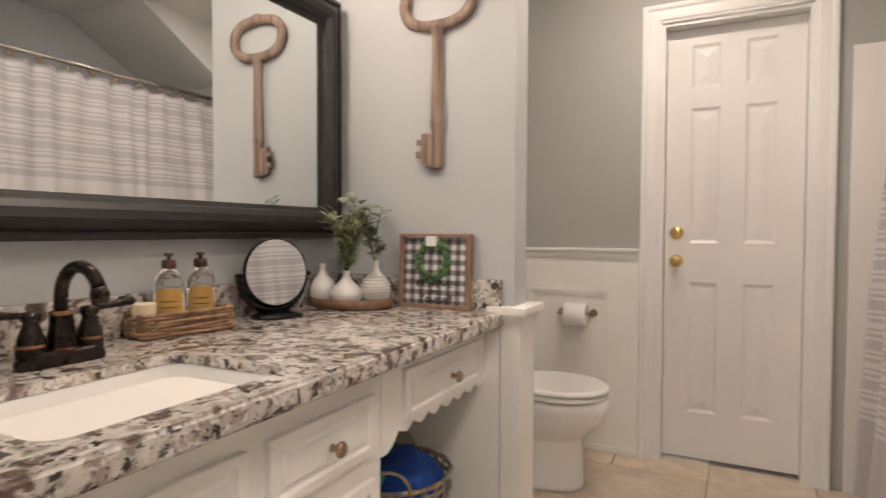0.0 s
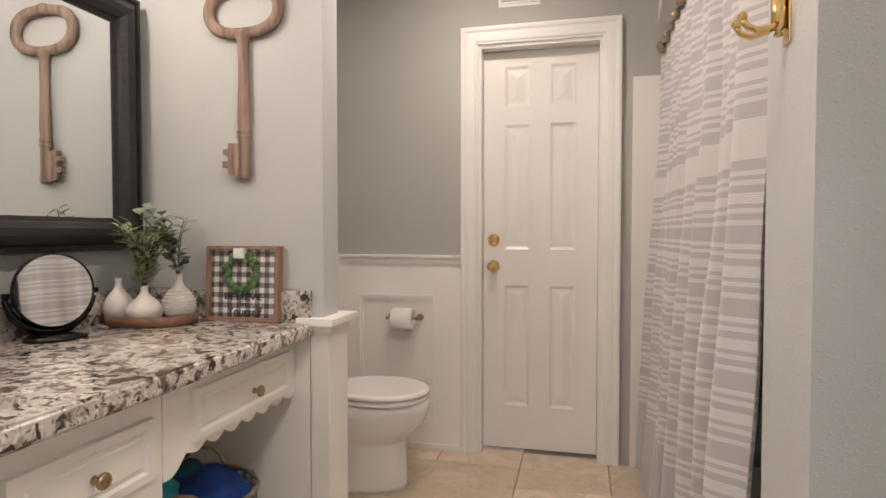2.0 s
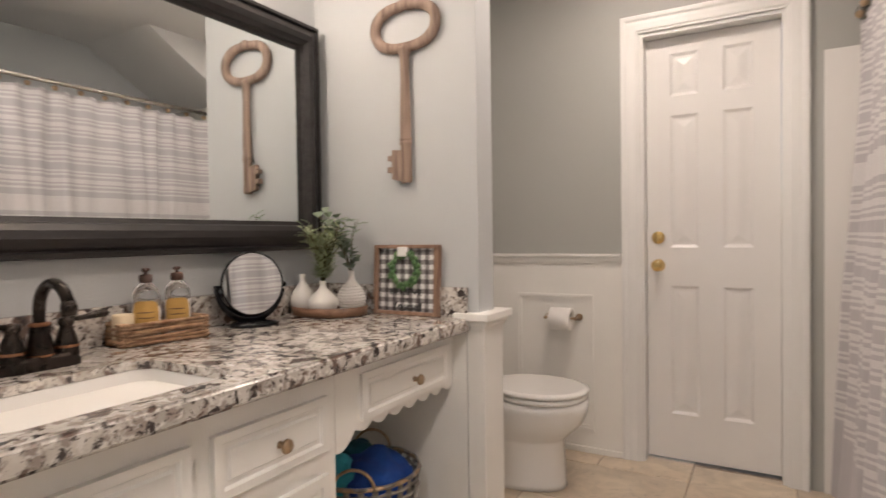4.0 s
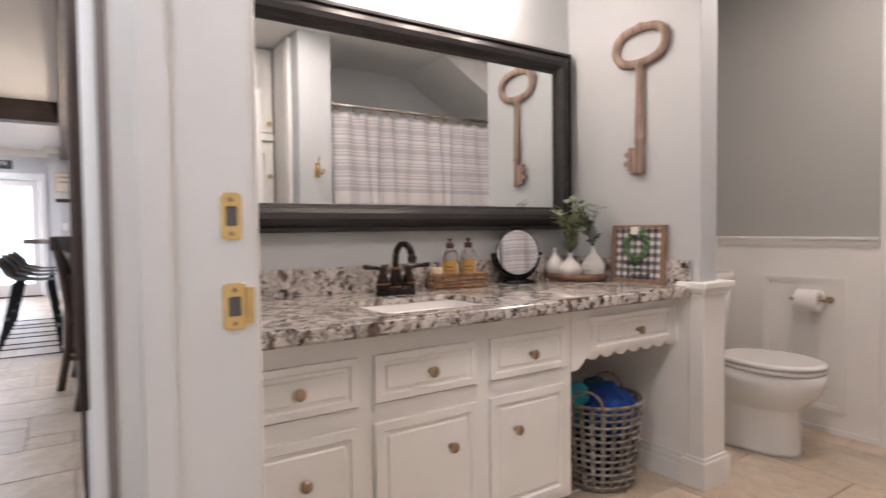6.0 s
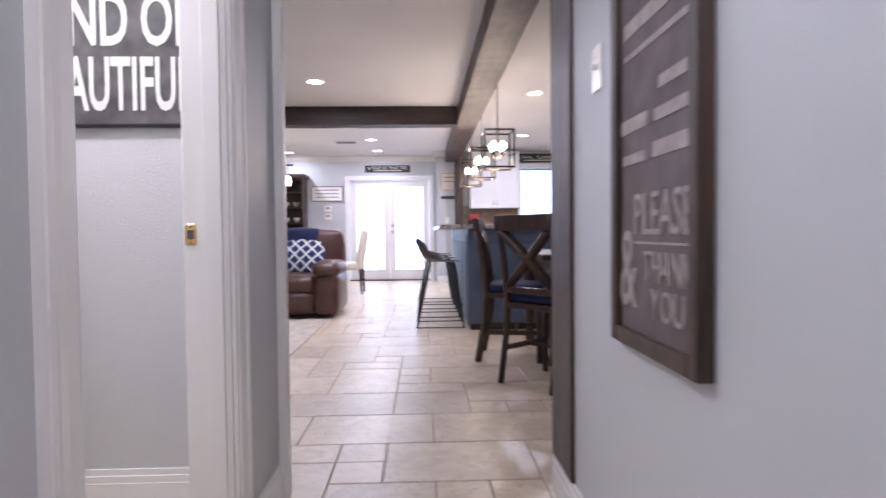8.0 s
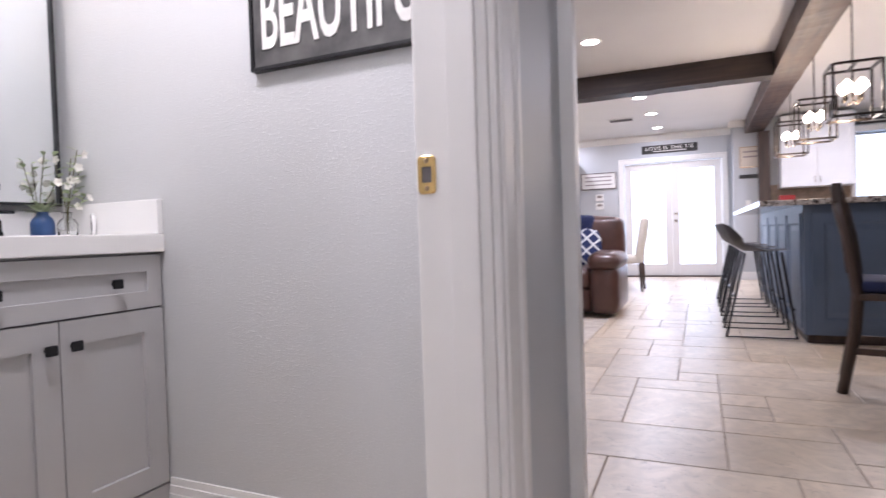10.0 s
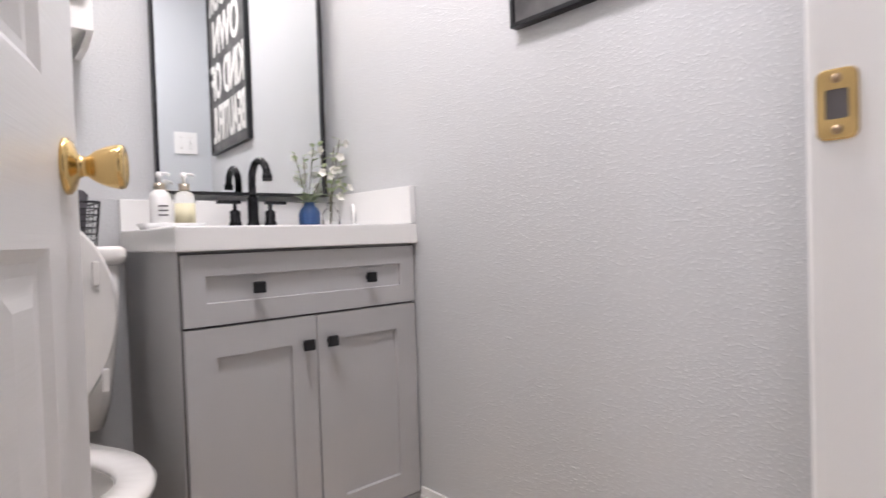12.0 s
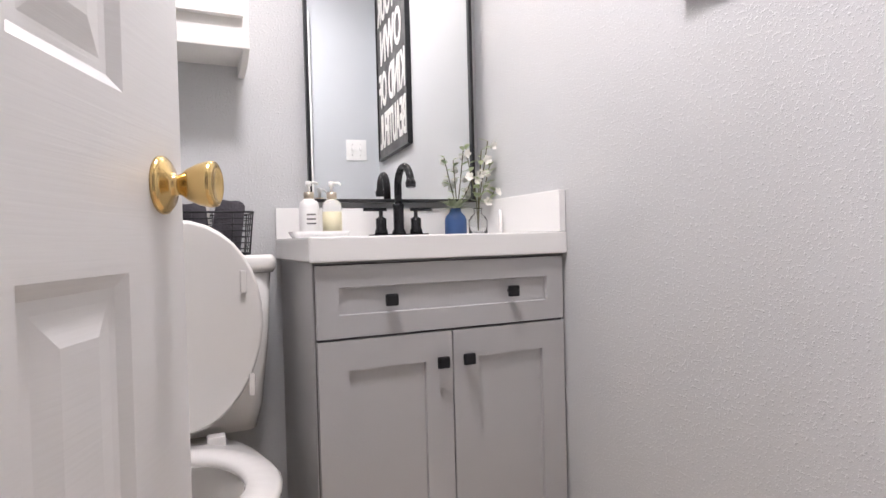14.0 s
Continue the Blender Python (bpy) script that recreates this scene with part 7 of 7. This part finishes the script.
for k in (-1, 0, 1):
    bm = bmesh.new()
    rod(bm, (0, k * 0.155, -0.44), (0, k * 0.155, -0.60), 0.004)
    part("drop", bm, BLACK, ch)
    bm = bmesh.new()
    lathe(bm, [(0, -0.76), (0.034, -0.75), (0.042, -0.70), (0.038, -0.65), (0.022, -0.61), (0.0, -0.60)], 18, (0, k * 0.155, 0))
    part("jar", bm, BULB, ch, "glowing glass jar")

# ---- sofa ----
def pillowy(bm, x0, x1, y0, y1, z0, z1, bulge=0.03, n=6, r=0.05):
    """A soft block: a bevelled, subdivided box with swollen faces."""
    b2 = bmesh.new()
    box(b2, x0, x1, y0, y1, z0, z1)
    bmesh.ops.bevel(b2, geom=list(b2.edges), offset=r, segments=4, affect="EDGES", profile=0.5)
    bmesh.ops.subdivide_edges(b2, edges=[e for e in b2.edges if e.calc_length() > 0.15], cuts=3, use_grid_fill=True)
    c = Vector(((x0 + x1) / 2, (y0 + y1) / 2, (z0 + z1) / 2))
    hs = Vector(((x1 - x0) / 2, (y1 - y0) / 2, (z1 - z0) / 2))
    for v in b2.verts:
        q = Vector(((v.co.x - c.x) / hs.x, (v.co.y - c.y) / hs.y, (v.co.z - c.z) / hs.z))
        for k in range(3):
            o = [abs(q[j]) for j in range(3) if j != k]
            v.co[k] += (1 if q[k] > 0 else -1) * bulge * max(0, 1 - o[0] ** 2) * max(0, 1 - o[1] ** 2) * abs(q[k])
        v.co += Vector((1, 1, 1)) * 0.006 * noise.noise(v.co * 7)
    for f in b2.faces:
        f.smooth = True
    me = bpy.data.meshes.new("tmp")
    b2.to_mesh(me)
    b2.free()
    bm.from_mesh(me)
    bpy.data.meshes.remove(me)


so = thing("recliner_sofa", "brown leather reclining sofa with padded arms", "sofa")
SXF, SXB, SYR, SYL = -6.05, -7.05, -2.52, -4.75
for nm, s in (("base", (SXB, SXF - 0.05, SYL + 0.25, SYR - 0.24, 0.05, 0.30)),):
    bm = bmesh.new()
    pillowy(bm, *s, bulge=0.01)
    part(nm, bm, LEATHER, so)
for y0, y1 in ((SYR - 0.26, SYR), (SYL, SYL + 0.26)):
    bm = bmesh.new()
    pillowy(bm, SXB + 0.10, SXF, y0, y1, 0.04, 0.50, 0.02, r=0.07)
    part("arm", bm, LEATHER, so)
    bm = bmesh.new()
    pillowy(bm, SXB + 0.25, SXF + 0.02, y0 - 0.02, y1 + 0.02, 0.46, 0.63, 0.02, r=0.08)
    part("arm_pad", bm, LEATHER, so, "padded leather arm top")
span = (SYR - SYL - 0.52) / 2
for k in range(2):
    y0 = SYL + 0.26 + k * span
    for nm, s in (("seat_cushion", (SXB + 0.30, SXF - 0.02, y0, y0 + span, 0.28, 0.47)), ("footrest", (SXF - 0.10, SXF - 0.01, y0 + 0.02, y0 + span - 0.02, 0.07, 0.30)), ("back_cushion", (SXB + 0.02, SXB + 0.34, y0 - (0.22 if k == 0 else 0), y0 + span + (0.22 if k else 0), 0.42, 0.98))):
        bm = bmesh.new()
        pillowy(bm, *s, bulge=0.035, r=0.06)
        part(nm, bm, LEATHER, so)
bm = bmesh.new()
pillowy(bm, SXB + 0.005, SXB + 0.365, -3.30, -2.82, 0.74, 1.005, 0.02, r=0.06)
whole("navy_throw", bm, NAVY, "folded navy blue throw over the sofa back", "blanket")


def lattice_cloth():
    m = material("lattice_cloth", (0.02, 0.03, 0.10), 0.9, vary=0.1, bump=0.2)
    nt = m.node_tree
    tc = nt.nodes.new("ShaderNodeTexCoord")
    mp = nt.nodes.new("ShaderNodeMapping")
    mp.inputs["Rotation"].default_value = (radians(45), 0, 0)
    nt.links.new(tc.outputs["Object"], mp.inputs[0])
    sep = nt.nodes.new("ShaderNodeSeparateXYZ")
    nt.links.new(mp.outputs[0], sep.inputs[0])
    res = []
    for ax in ("Y", "Z"):
        mu = nt.nodes.new("ShaderNodeMath")
        mu.operation = "MULTIPLY"
        mu.inputs[1].default_value = 2 * math.pi / 0.19
        sn = nt.nodes.new("ShaderNodeMath")
        sn.operation = "SINE"
        ab = nt.nodes.new("ShaderNodeMath")
        ab.operation = "ABSOLUTE"
        nt.links.new(sep.outputs[ax], mu.inputs[0])
        nt.links.new(mu.outputs[0], sn.inputs[0])
        nt.links.new(sn.outputs[0], ab.inputs[0])
        res.append(ab.outputs[0])
    mn = nt.nodes.new("ShaderNodeMath")
    mn.operation = "MINIMUM"
    nt.links.new(res[0], mn.inputs[0])
    nt.links.new(res[1], mn.inputs[1])
    lt = nt.nodes.new("ShaderNodeMath")
    lt.operation = "LESS_THAN"
    lt.inputs[1].default_value = 0.34
    nt.links.new(mn.outputs[0], lt.inputs[0])
    mix = nt.nodes.new("ShaderNodeMix")
    mix.data_type = "RGBA"
    nt.links.new(lt.outputs[0], mix.inputs[0])
    mix.inputs[6].default_value = (0.02, 0.03, 0.10, 1)
    mix.inputs[7].default_value = (0.72, 0.72, 0.72, 1)
    nt.links.new(mix.outputs[2], bsdf(m).inputs["Base Color"])
    return m


bm = bmesh.new()
pillowy(bm, -0.07, 0.07, -0.24, 0.24, 0.0, 0.36, 0.05, r=0.03)
whole("throw_pillow", bm, lattice_cloth(), "navy throw pillow with a white lattice pattern", "pillow", pose(-6.60, -3.02, 0.485, 0, -14, 0))
bm = bmesh.new()
box(bm, -6.0, -3.62, -4.95, -2.60, 0.0005, 0.010, 0.002)
whole("area_rug", bm, RUG, "beige and grey patterned area rug", "rug")

# ---- cream dining chair ----
pc = thing("parsons_chair", "cream upholstered high-back dining chair with dark legs", "chair", pose(-8.85, -2.72, 0, 0, 0, 0))
bm = bmesh.new()
pillowy(bm, -0.23, 0.23, -0.24, 0.20, 0.38, 0.49, 0.01, r=0.03)
part("seat", bm, CREAMCLOTH, pc)
bm = bmesh.new()
pillowy(bm, -0.23, 0.23, 0.10, 0.19, 0.40, 1.0, 0.02, r=0.03)
bmesh.ops.rotate(bm, verts=bm.verts, cent=(0, 0.14, 0.45), matrix=Matrix.Rotation(radians(-9), 3, "X"))
part("backrest", bm, CREAMCLOTH, pc)
for x in (-0.20, 0.20):
    for y in (-0.21, 0.17):
        bm = bmesh.new()
        tube(bm, [(x, y, 0.40), (x, y * 1.1, 0.0)], 0.02, 8, [0.024, 0.015])
        part("leg", bm, DARKWOOD, pc)
dt = thing("far_dining_table", "dark wooden dining table beyond the sofa", "table", pose(-8.9, -3.55, 0))
part("tabletop", boxes((-0.8, 0.8, -0.5, 0.5, 0.72, 0.76), bevel=0.006), DARKWOOD, dt)
for x in (-0.7, 0.7):
    for y in (-0.42, 0.42):
        part("leg", boxes((x - 0.04, x + 0.04, y - 0.04, y + 0.04, 0, 0.72), bevel=0.004), DARKWOOD, dt)


# ---- near dining table and X-back chairs ----
tb = thing("dining_table", "dark wooden dining table with turned legs", "table", pose(-4.05, -0.15, 0))
part("tabletop", boxes((-0.62, 0.52, -0.62, 0.70, 0.745, 0.785), bevel=0.006), DARKWOOD, tb)
part("apron", boxes((-0.54, 0.44, -0.54, 0.62, 0.66, 0.745)), DARKWOOD, tb)
for x in (-0.48, 0.40):
    for y in (-0.52, 0.56):
        bm = bmesh.new()
        lathe(bm, [(0, 0), (0.03, 0), (0.04, 0.05), (0.028, 0.10), (0.045, 0.25), (0.035, 0.45), (0.05, 0.55), (0.05, 0.66), (0, 0.66)], 16, (x, y, 0))
        part("leg", bm, DARKWOOD, tb)


def xback_chair(label, m, cushion=True):
    """Faces -y (local): seat in front of the back."""
    ob = thing("dining_chair", label, "chair", m, group="dark chairs round the dining table")
    w, d, sh, bh = 0.44, 0.42, 0.50, 1.03
    part("seat", boxes((-w / 2, w / 2, -d, 0.0, sh - 0.035, sh), bevel=0.008), DARKWOOD, ob)
    if cushion:
        bm = bmesh.new()
        pillowy(bm, -w / 2 + 0.01, w / 2 - 0.01, -d + 0.01, -0.02, sh + 0.001, sh + 0.06, 0.012, r=0.022)
        part("cushion", bm, NAVY, ob, "navy seat cushion")
    for s in (-1, 1):
        x = s * (w / 2 - 0.022)
        bm = bmesh.new()
        tube(bm, [(x, 0.055, 0), (x, 0.0, sh * 0.6), (x, -0.015, sh), (x, 0.02, 0.78), (x, 0.07, bh)], 0.02, 4, [0.024, 0.026, 0.028, 0.026, 0.024])
        part("back_post", bm, DARKWOOD, ob)
        bm = bmesh.new()
        tube(bm, [(x, -d + 0.03, 0), (x, -d + 0.03, sh - 0.03)], 0.02, 4, [0.022, 0.030])
        part("front_leg", bm, DARKWOOD, ob)
        part("side_stretcher", boxes((x - 0.010, x + 0.010, -d + 0.04, 0.01, 0.20, 0.23)), DARKWOOD, ob)
        bm = bmesh.new()
        tube(bm, [(s * (w / 2 - 0.045), 0.000, sh + 0.10), (0, 0.02, (sh + 0.10 + bh - 0.09) / 2), (-s * (w / 2 - 0.045), 0.055, bh - 0.09)], 0.02, 4, [0.034, 0.036, 0.034])
        part("cross_slat", bm, DARKWOOD, ob)
    part("front_stretcher", boxes((-w / 2 + 0.03, w / 2 - 0.03, -d / 2 - 0.01, -d / 2 + 0.01, 0.205, 0.225)), DARKWOOD, ob)
    bm = bmesh.new()
    box(bm, -w / 2, w / 2, 0.045, 0.085, bh - 0.085, bh + 0.01, 0.006)
    part("top_rail", bm, DARKWOOD, ob)
    bm = bmesh.new()
    box(bm, -w / 2 + 0.02, w / 2 - 0.02, -0.012, 0.012, sh + 0.06, sh + 0.10, 0.004)
    part("lower_rail", bm, DARKWOOD, ob)
    return ob


xback_chair("dark-stained X-back dining chair with a navy cushion", pose(-3.135, -0.925, 0, 0, 0, 180 + 40))
xback_chair("dark-stained X-back dining chair with a navy cushion", pose(-4.03, -1.085, 0, 0, 0, 180 - 12))

# ---- island, stools, pendants ----
isl = thing("kitchen_island", "blue painted kitchen island", "island", pose(0, 0, 0))
part("body", boxes((-8.3, -5.20, -1.14, -0.30, 0.06, 0.975)), BLUEPAINT, isl)
part("plinth", boxes((-8.28, -5.22, -1.12, -0.32, 0.0, 0.06)), DARKWOOD, isl)
for k in range(4):
    x1 = -5.27 - k * 0.71
    bm = bmesh.new()
    panelled(bm, 0.64, 0.82, 0.012, [(0.07, 0.57, 0.07, 0.75)])
    part("panel", bm, BLUEPAINT, isl, "", pose(x1 - 0.64, -1.1525, 0.10, 0, 0, 0))
bm = bmesh.new()
panelled(bm, 0.75, 0.82, 0.012, [(0.07, 0.68, 0.07, 0.75)])
part("panel", bm, BLUEPAINT, isl, "", pose(-5.1875, -1.09, 0.10, 0, 0, 90))
bm = bmesh.new()
box(bm, -8.4, -5.10, -1.42, -0.25, 0.976, 1.016, 0.006)
whole("island_countertop", bm, GRANITE, "speckled granite island worktop with an overhang", "countertop")


def bar_stool(m):
    ob = thing("bar_stool", "black bucket bar stool on a metal sled base", "bar stool", m, group="bar stools along the island")
    # faces +y: shell seat
    bm = bmesh.new()
    rows = []
    for t, y, z, hw, up in ((0, 0.20, 0.655, 0.19, 0.0), (1, 0.05, 0.645, 0.205, 0.01), (2, -0.10, 0.650, 0.21, 0.05), (3, -0.175, 0.695, 0.205, 0.06), (4, -0.215, 0.775, 0.185, 0.03), (5, -0.255, 0.875, 0.15, -0.03)):
        row = []
        for i in range(9):
            s = i / 4 - 1
            row.append(bm.verts.new((s * hw, y + (0.06 * s * s if t >= 3 else 0), z + up * s * s)))
        rows.append(row)
    for a, b in zip(rows, rows[1:]):
        for i in range(8):
            bm.faces.new((a[i], a[i + 1], b[i + 1], b[i])).smooth = True
    bmesh.ops.solidify(bm, geom=list(bm.faces), thickness=0.06)
    part("seat_shell", bm, STOOLBLACK, ob)
    for s in (-1, 1):
        bm = bmesh.new()
        tube(bm, [(s * 0.17, -0.10, 0.64), (s * 0.21, -0.235, 0.0 + 0.012), (s * 0.21, 0.225, 0.012), (s * 0.17, 0.14, 0.64)], 0.011, 8)
        part("side_frame", bm, BLACK, ob)
    for y, z in ((0.21, 0.22), (-0.17, 0.30)):
        bm = bmesh.new()
        rod(bm, (-0.19, y, z), (0.19, y, z), 0.009, 8)
        part("foot_bar", bm, BLACK, ob)


for k in range(4):
    bar_stool(pose(-5.51 - k * 0.70, -1.40, 0))


def pendant(x, y, z0, z1):
    ob = thing("lantern_pendant", "open black metal lantern pendant with glowing bulbs", "pendant light", pose(x, y, 0), group="lantern pendants over the island")
    s = 0.135
    bm = bmesh.new()
    for a in (-s, s):
        for b in (-s, s):
            box(bm, a - 0.008, a + 0.008, b - 0.008, b + 0.008, z0, z1)
    for z in (z0, z1):
        for a in (-s, s):
            box(bm, a - 0.008, a + 0.008, -s + 0.008, s - 0.008, z - 0.008, z + 0.008)
            box(bm, -s + 0.008, s - 0.008, a - 0.008, a + 0.008, z - 0.008, z + 0.008)
    box(bm, -s + 0.008, s - 0.008, -0.008, 0.008, z1 - 0.007, z1 + 0.007)
    part("cage", bm, BRONZE, ob, "square metal cage")
    bm = bmesh.new()
    rod(bm, (0, 0, z1), (0, 0, HG), 0.005, 8)
    lathe(bm, [(0, HG - 0.02), (0.05, HG - 0.02), (0.055, HG)], 16)
    part("stem", bm, BRONZE, ob)
    bm = bmesh.new()
    rod(bm, (0, 0, z1), (0, 0, z0 + 0.12), 0.006, 8)
    part("spindle", bm, BRONZE, ob)
    for a in (45, 135, 225, 315):
        c = Vector((0.06 * math.cos(radians(a)), 0.06 * math.sin(radians(a)), z0 + 0.11))
        bm = bmesh.new()
        tube(bm, [(0, 0, z0 + 0.12), (c.x * 0.6, c.y * 0.6, z0 + 0.085), c], 0.004, 6)
        rod(bm, c, c + Vector((0, 0, 0.05)), 0.009, 8)
        part("candle_arm", bm, BRONZE, ob)
        bm = bmesh.new()
        lathe(bm, [(0, 0), (0.014, 0.005), (0.034, 0.035), (0.028, 0.065), (0, 0.095)], 14, c + Vector((0, 0, 0.05)))
        part("bulb", bm, BULB, ob, "glowing candle bulb")
    lamp("pendant_bulb", "POINT", (x, y, z0 + 0.06), 14.0, (1.0, 0.78, 0.52), 0.05)


for x, y, z0, z1 in ((-5.10, -0.86, 1.54, 1.88), (-6.35, -0.88, 1.56, 1.90), (-7.6, -0.90, 1.58, 1.92)):
    pendant(x, y, z0, z1)

# ---- kitchen wall ----
def kitchen_upper(y0, y1, z0, z1, depth=0.33):
    ob = thing("upper_cabinet", "white shaker kitchen wall cabinet", "cabinet", pose(KX + 0.002, y0, z0, 0, 0, 90), group="kitchen wall cabinets")
    w, h = y1 - y0, z1 - z0
    part("body", boxes((0, w, -depth, 0, 0, h), bevel=0.002), WHITEPAINT, ob)
    n = max(1, round(w / 0.45))
    for k in range(n):
        bm = bmesh.new()
        ww = w / n - 0.008
        panelled(bm, ww, h - 0.02, 0.02, [(0.06, ww - 0.06, 0.06, h - 0.08)], depth=0.008, ring=0.002, flat=0.0, slope=0.0, raised=0.0)
        d = part("door", bm, WHITEPAINT, ob, "", pose(k * w / n + 0.004, -depth - 0.021, 0.01))
        bm = bmesh.new()
        rod(bm, (0, -0.02, 0), (0, -0.02, 0.10), 0.005, 8)
        part("handle", bm, CHROME, d, "metal bar handle", pose(0.03 if k else ww - 0.03, 0, 0.04))


kitchen_upper(-0.69, 0.22, 1.385, 2.44)
kitchen_upper(1.40, 2.60, 1.46, 2.44)
for y0 in (-0.76, 0.10, 0.96, 1.82):
    ob = thing("base_cabinet", "white kitchen base cabinet", "cabinet", pose(KX + 0.002, y0, 0, 0, 0, 90), group="kitchen base cabinets")
    part("body", boxes((0, 0.855, -0.60, 0, 0.09, 0.875)), WHITEPAINT, ob)
    bm = bmesh.new()
    panelled(bm, 0.84, 0.75, 0.02, [(0.07, 0.77, 0.07, 0.68)], depth=0.008, ring=0.002, flat=0.0, slope=0.0, raised=0.0)
    part("door", bm, WHITEPAINT, ob, "", pose(0.007, -0.621, 0.11))
bm = bmesh.new()
box(bm, KX + 0.002, KX + 0.64, -0.80, 2.70, 0.876, 0.914, 0.004)
whole("kitchen_countertop", bm, GRANITE, "speckled granite kitchen worktop", "countertop")
setting("backsplash", boxes((KX, KX + 0.012, -0.80, 0.295, 0.915, 1.455), (KX, KX + 0.012, 1.255, 2.70, 0.915, 1.455)), material("tan_tile", (0.28, 0.20, 0.14), 0.35, vary=0.3, scale=14), "tan tiled kitchen backsplash", "backsplash")
cm = thing("coffee_maker", "red and black countertop coffee maker", "coffee maker", pose(KX + 0.30, -0.62, 0.915))
part("body", boxes((-0.10, 0.06, -0.10, 0.10, 0, 0.06), (-0.10, -0.02, -0.10, 0.10, 0.06, 0.34), bevel=0.006), BLACK, cm)
part("top", boxes((-0.10, 0.08, -0.10, 0.10, 0.26, 0.36), bevel=0.010), material("red_plastic", (0.30, 0.02, 0.02), 0.3), cm, "red plastic top")
bm = bmesh.new()
lathe(bm, [(0, 0.06), (0.055, 0.06), (0.06, 0.14), (0.04, 0.20), (0.045, 0.22), (0, 0.22)], 18, (0.03, 0, 0))
part("carafe", bm, BLACKGLOSS, cm)
bm = bmesh.new()
lathe(bm, [(0, 0), (0.06, 0), (0.07, 0.08), (0.05, 0.17), (0.055, 0.20), (0.045, 0.20), (0.04, 0.15), (0, 0.02)], 20)
whole("pitcher", bm, VASEWHITE, "white ceramic pitcher on the worktop", "pitcher", pose(KX + 0.30, -0.10, 0.915))
# window with blinds
wn_ = thing("window_kitchen", "bright kitchen window with white blinds", "window", pose(KX, 0.775, 0, 0, 0, 90), kind="structure")
for nm, s in (("casing_side", (-0.545, -0.475, 1.13, 2.24)), ("casing_side", (0.475, 0.545, 1.13, 2.24)), ("casing_top", (-0.4745, 0.4745, 2.16, 2.24)), ("sill", (-0.4745, 0.4745, 1.13, 1.20))):
    part(nm, boxes((s[0], s[1], -0.02, -0.001, s[2], s[3]), bevel=0.003), TRIM, wn_)
p = part("pane", boxes((-0.475, 0.475, 0.09, 0.096, 1.20, 2.16)), CLEARGLASS, wn_)
p.visible_shadow = False
for k in range(24):
    part("blind_slat", boxes((-0.46, 0.46, 0.03, 0.062, 1.215 + k * 0.039, 1.225 + k * 0.039)), TRIM, wn_)
lamp("window_daylight", "AREA", (KX - 0.20, 0.775, 1.68), DAY_W * 0.25, DAY, 0.9, (0, 0.0, 1.2), 0.9)
flat_sign("kitchen_sign", "dark sign with white lettering over the kitchen window", pose(KX, 0.62, 2.345, 0, 0, 90), 0.90, 0.17, CHALK, "Live. Love.", LETTER)

# ---- floor tiles ----
U = 0.2032
GAP = 0.0022
tile_meshes = {}


def tile_mesh(a, b):
    if (a, b) not in tile_meshes:
        g = GAP
        w, d, e = a * U - 2 * g, b * U - 2 * g, 0.003
        bm = bmesh.new()
        lo = [bm.verts.new(p) for p in ((0, 0, -0.006), (w, 0, -0.006), (w, d, -0.006), (0, d, -0.006))]
        mid = [bm.verts.new(p) for p in ((0, 0, -0.003), (w, 0, -0.003), (w, d, -0.003), (0, d, -0.003))]
        top = [bm.verts.new(p) for p in ((e, e, 0), (w - e, e, 0), (w - e, d - e, 0), (e, d - e, 0))]
        for p, q in ((lo, mid), (mid, top)):
            for i in range(4):
                j = (i + 1) % 4
                bm.faces.new((p[i], p[j], q[j], q[i]))
        bm.faces.new(top)
        tile_meshes[a, b] = mesh_of("tile", bm, TILE, False)
    return tile_meshes[a, b]


rng = random.Random(7)
NX, NY = int(14.3 / U) + 1, int(9.1 / U) + 1
taken = np.zeros((NX, NY), bool)
far = []
X0, Y0 = GX, GY0


def wanted(cx, cy):
    if cx < -1.6:
        return cy < 1.2
    if -2.2 < cy < -0.85:
        return cx < 1.6
    if cy >= -0.85:
        return -1.4 < cx < 1.3 and cy < 2.2
    return cx < -0.4 and cy > -3.8


near = 0
cells = [(i, j) for i in range(NX) for j in range(NY)]
for shapes in (((3, 2), (2, 3)), ((2, 2),), ((2, 1), (1, 2)), ((1, 1),)):
    rng.shuffle(cells)
    for i, j in cells:
        a, b = rng.choice(shapes)
        if i + a > NX or j + b > NY or taken[i:i + a, j:j + b].any():
            continue
        taken[i:i + a, j:j + b] = True
        x, y = X0 + i * U + GAP, Y0 + j * U + GAP
        cx, cy = x + a * U / 2, y + b * U / 2
        if not wanted(cx, cy):
            continue
        if cx > -5.2 and -2.9 < cy < 2.1 and near < 300:
            near += 1
            ob = new("tile", tile_mesh(a, b))
            ob.parent = FLOOR
            ob.location = (x, y, rng.uniform(-0.0008, 0.0004))
        else:
            far.append((x, y, a, b))
bm = bmesh.new()
for x, y, a, b in far:
    g = GAP
    w, d, e = a * U - 2 * g, b * U - 2 * g, 0.003
    lo = [bm.verts.new((x + p, y + q, -0.006)) for p, q in ((0, 0), (w, 0), (w, d), (0, d))]
    top = [bm.verts.new((x + p, y + q, 0)) for p, q in ((e, e), (w - e, e), (w - e, d - e), (e, d - e))]
    for i in range(4):
        j = (i + 1) % 4
        bm.faces.new((lo[i], lo[j], top[j], top[i]))
    bm.faces.new(top)
me = mesh_of("far_tiles", bm, TILE, False)
ob = new("far_tiles", me)
ob.parent = FLOOR
tagged(ob, "farther beige travertine tiles", kind="stuff")
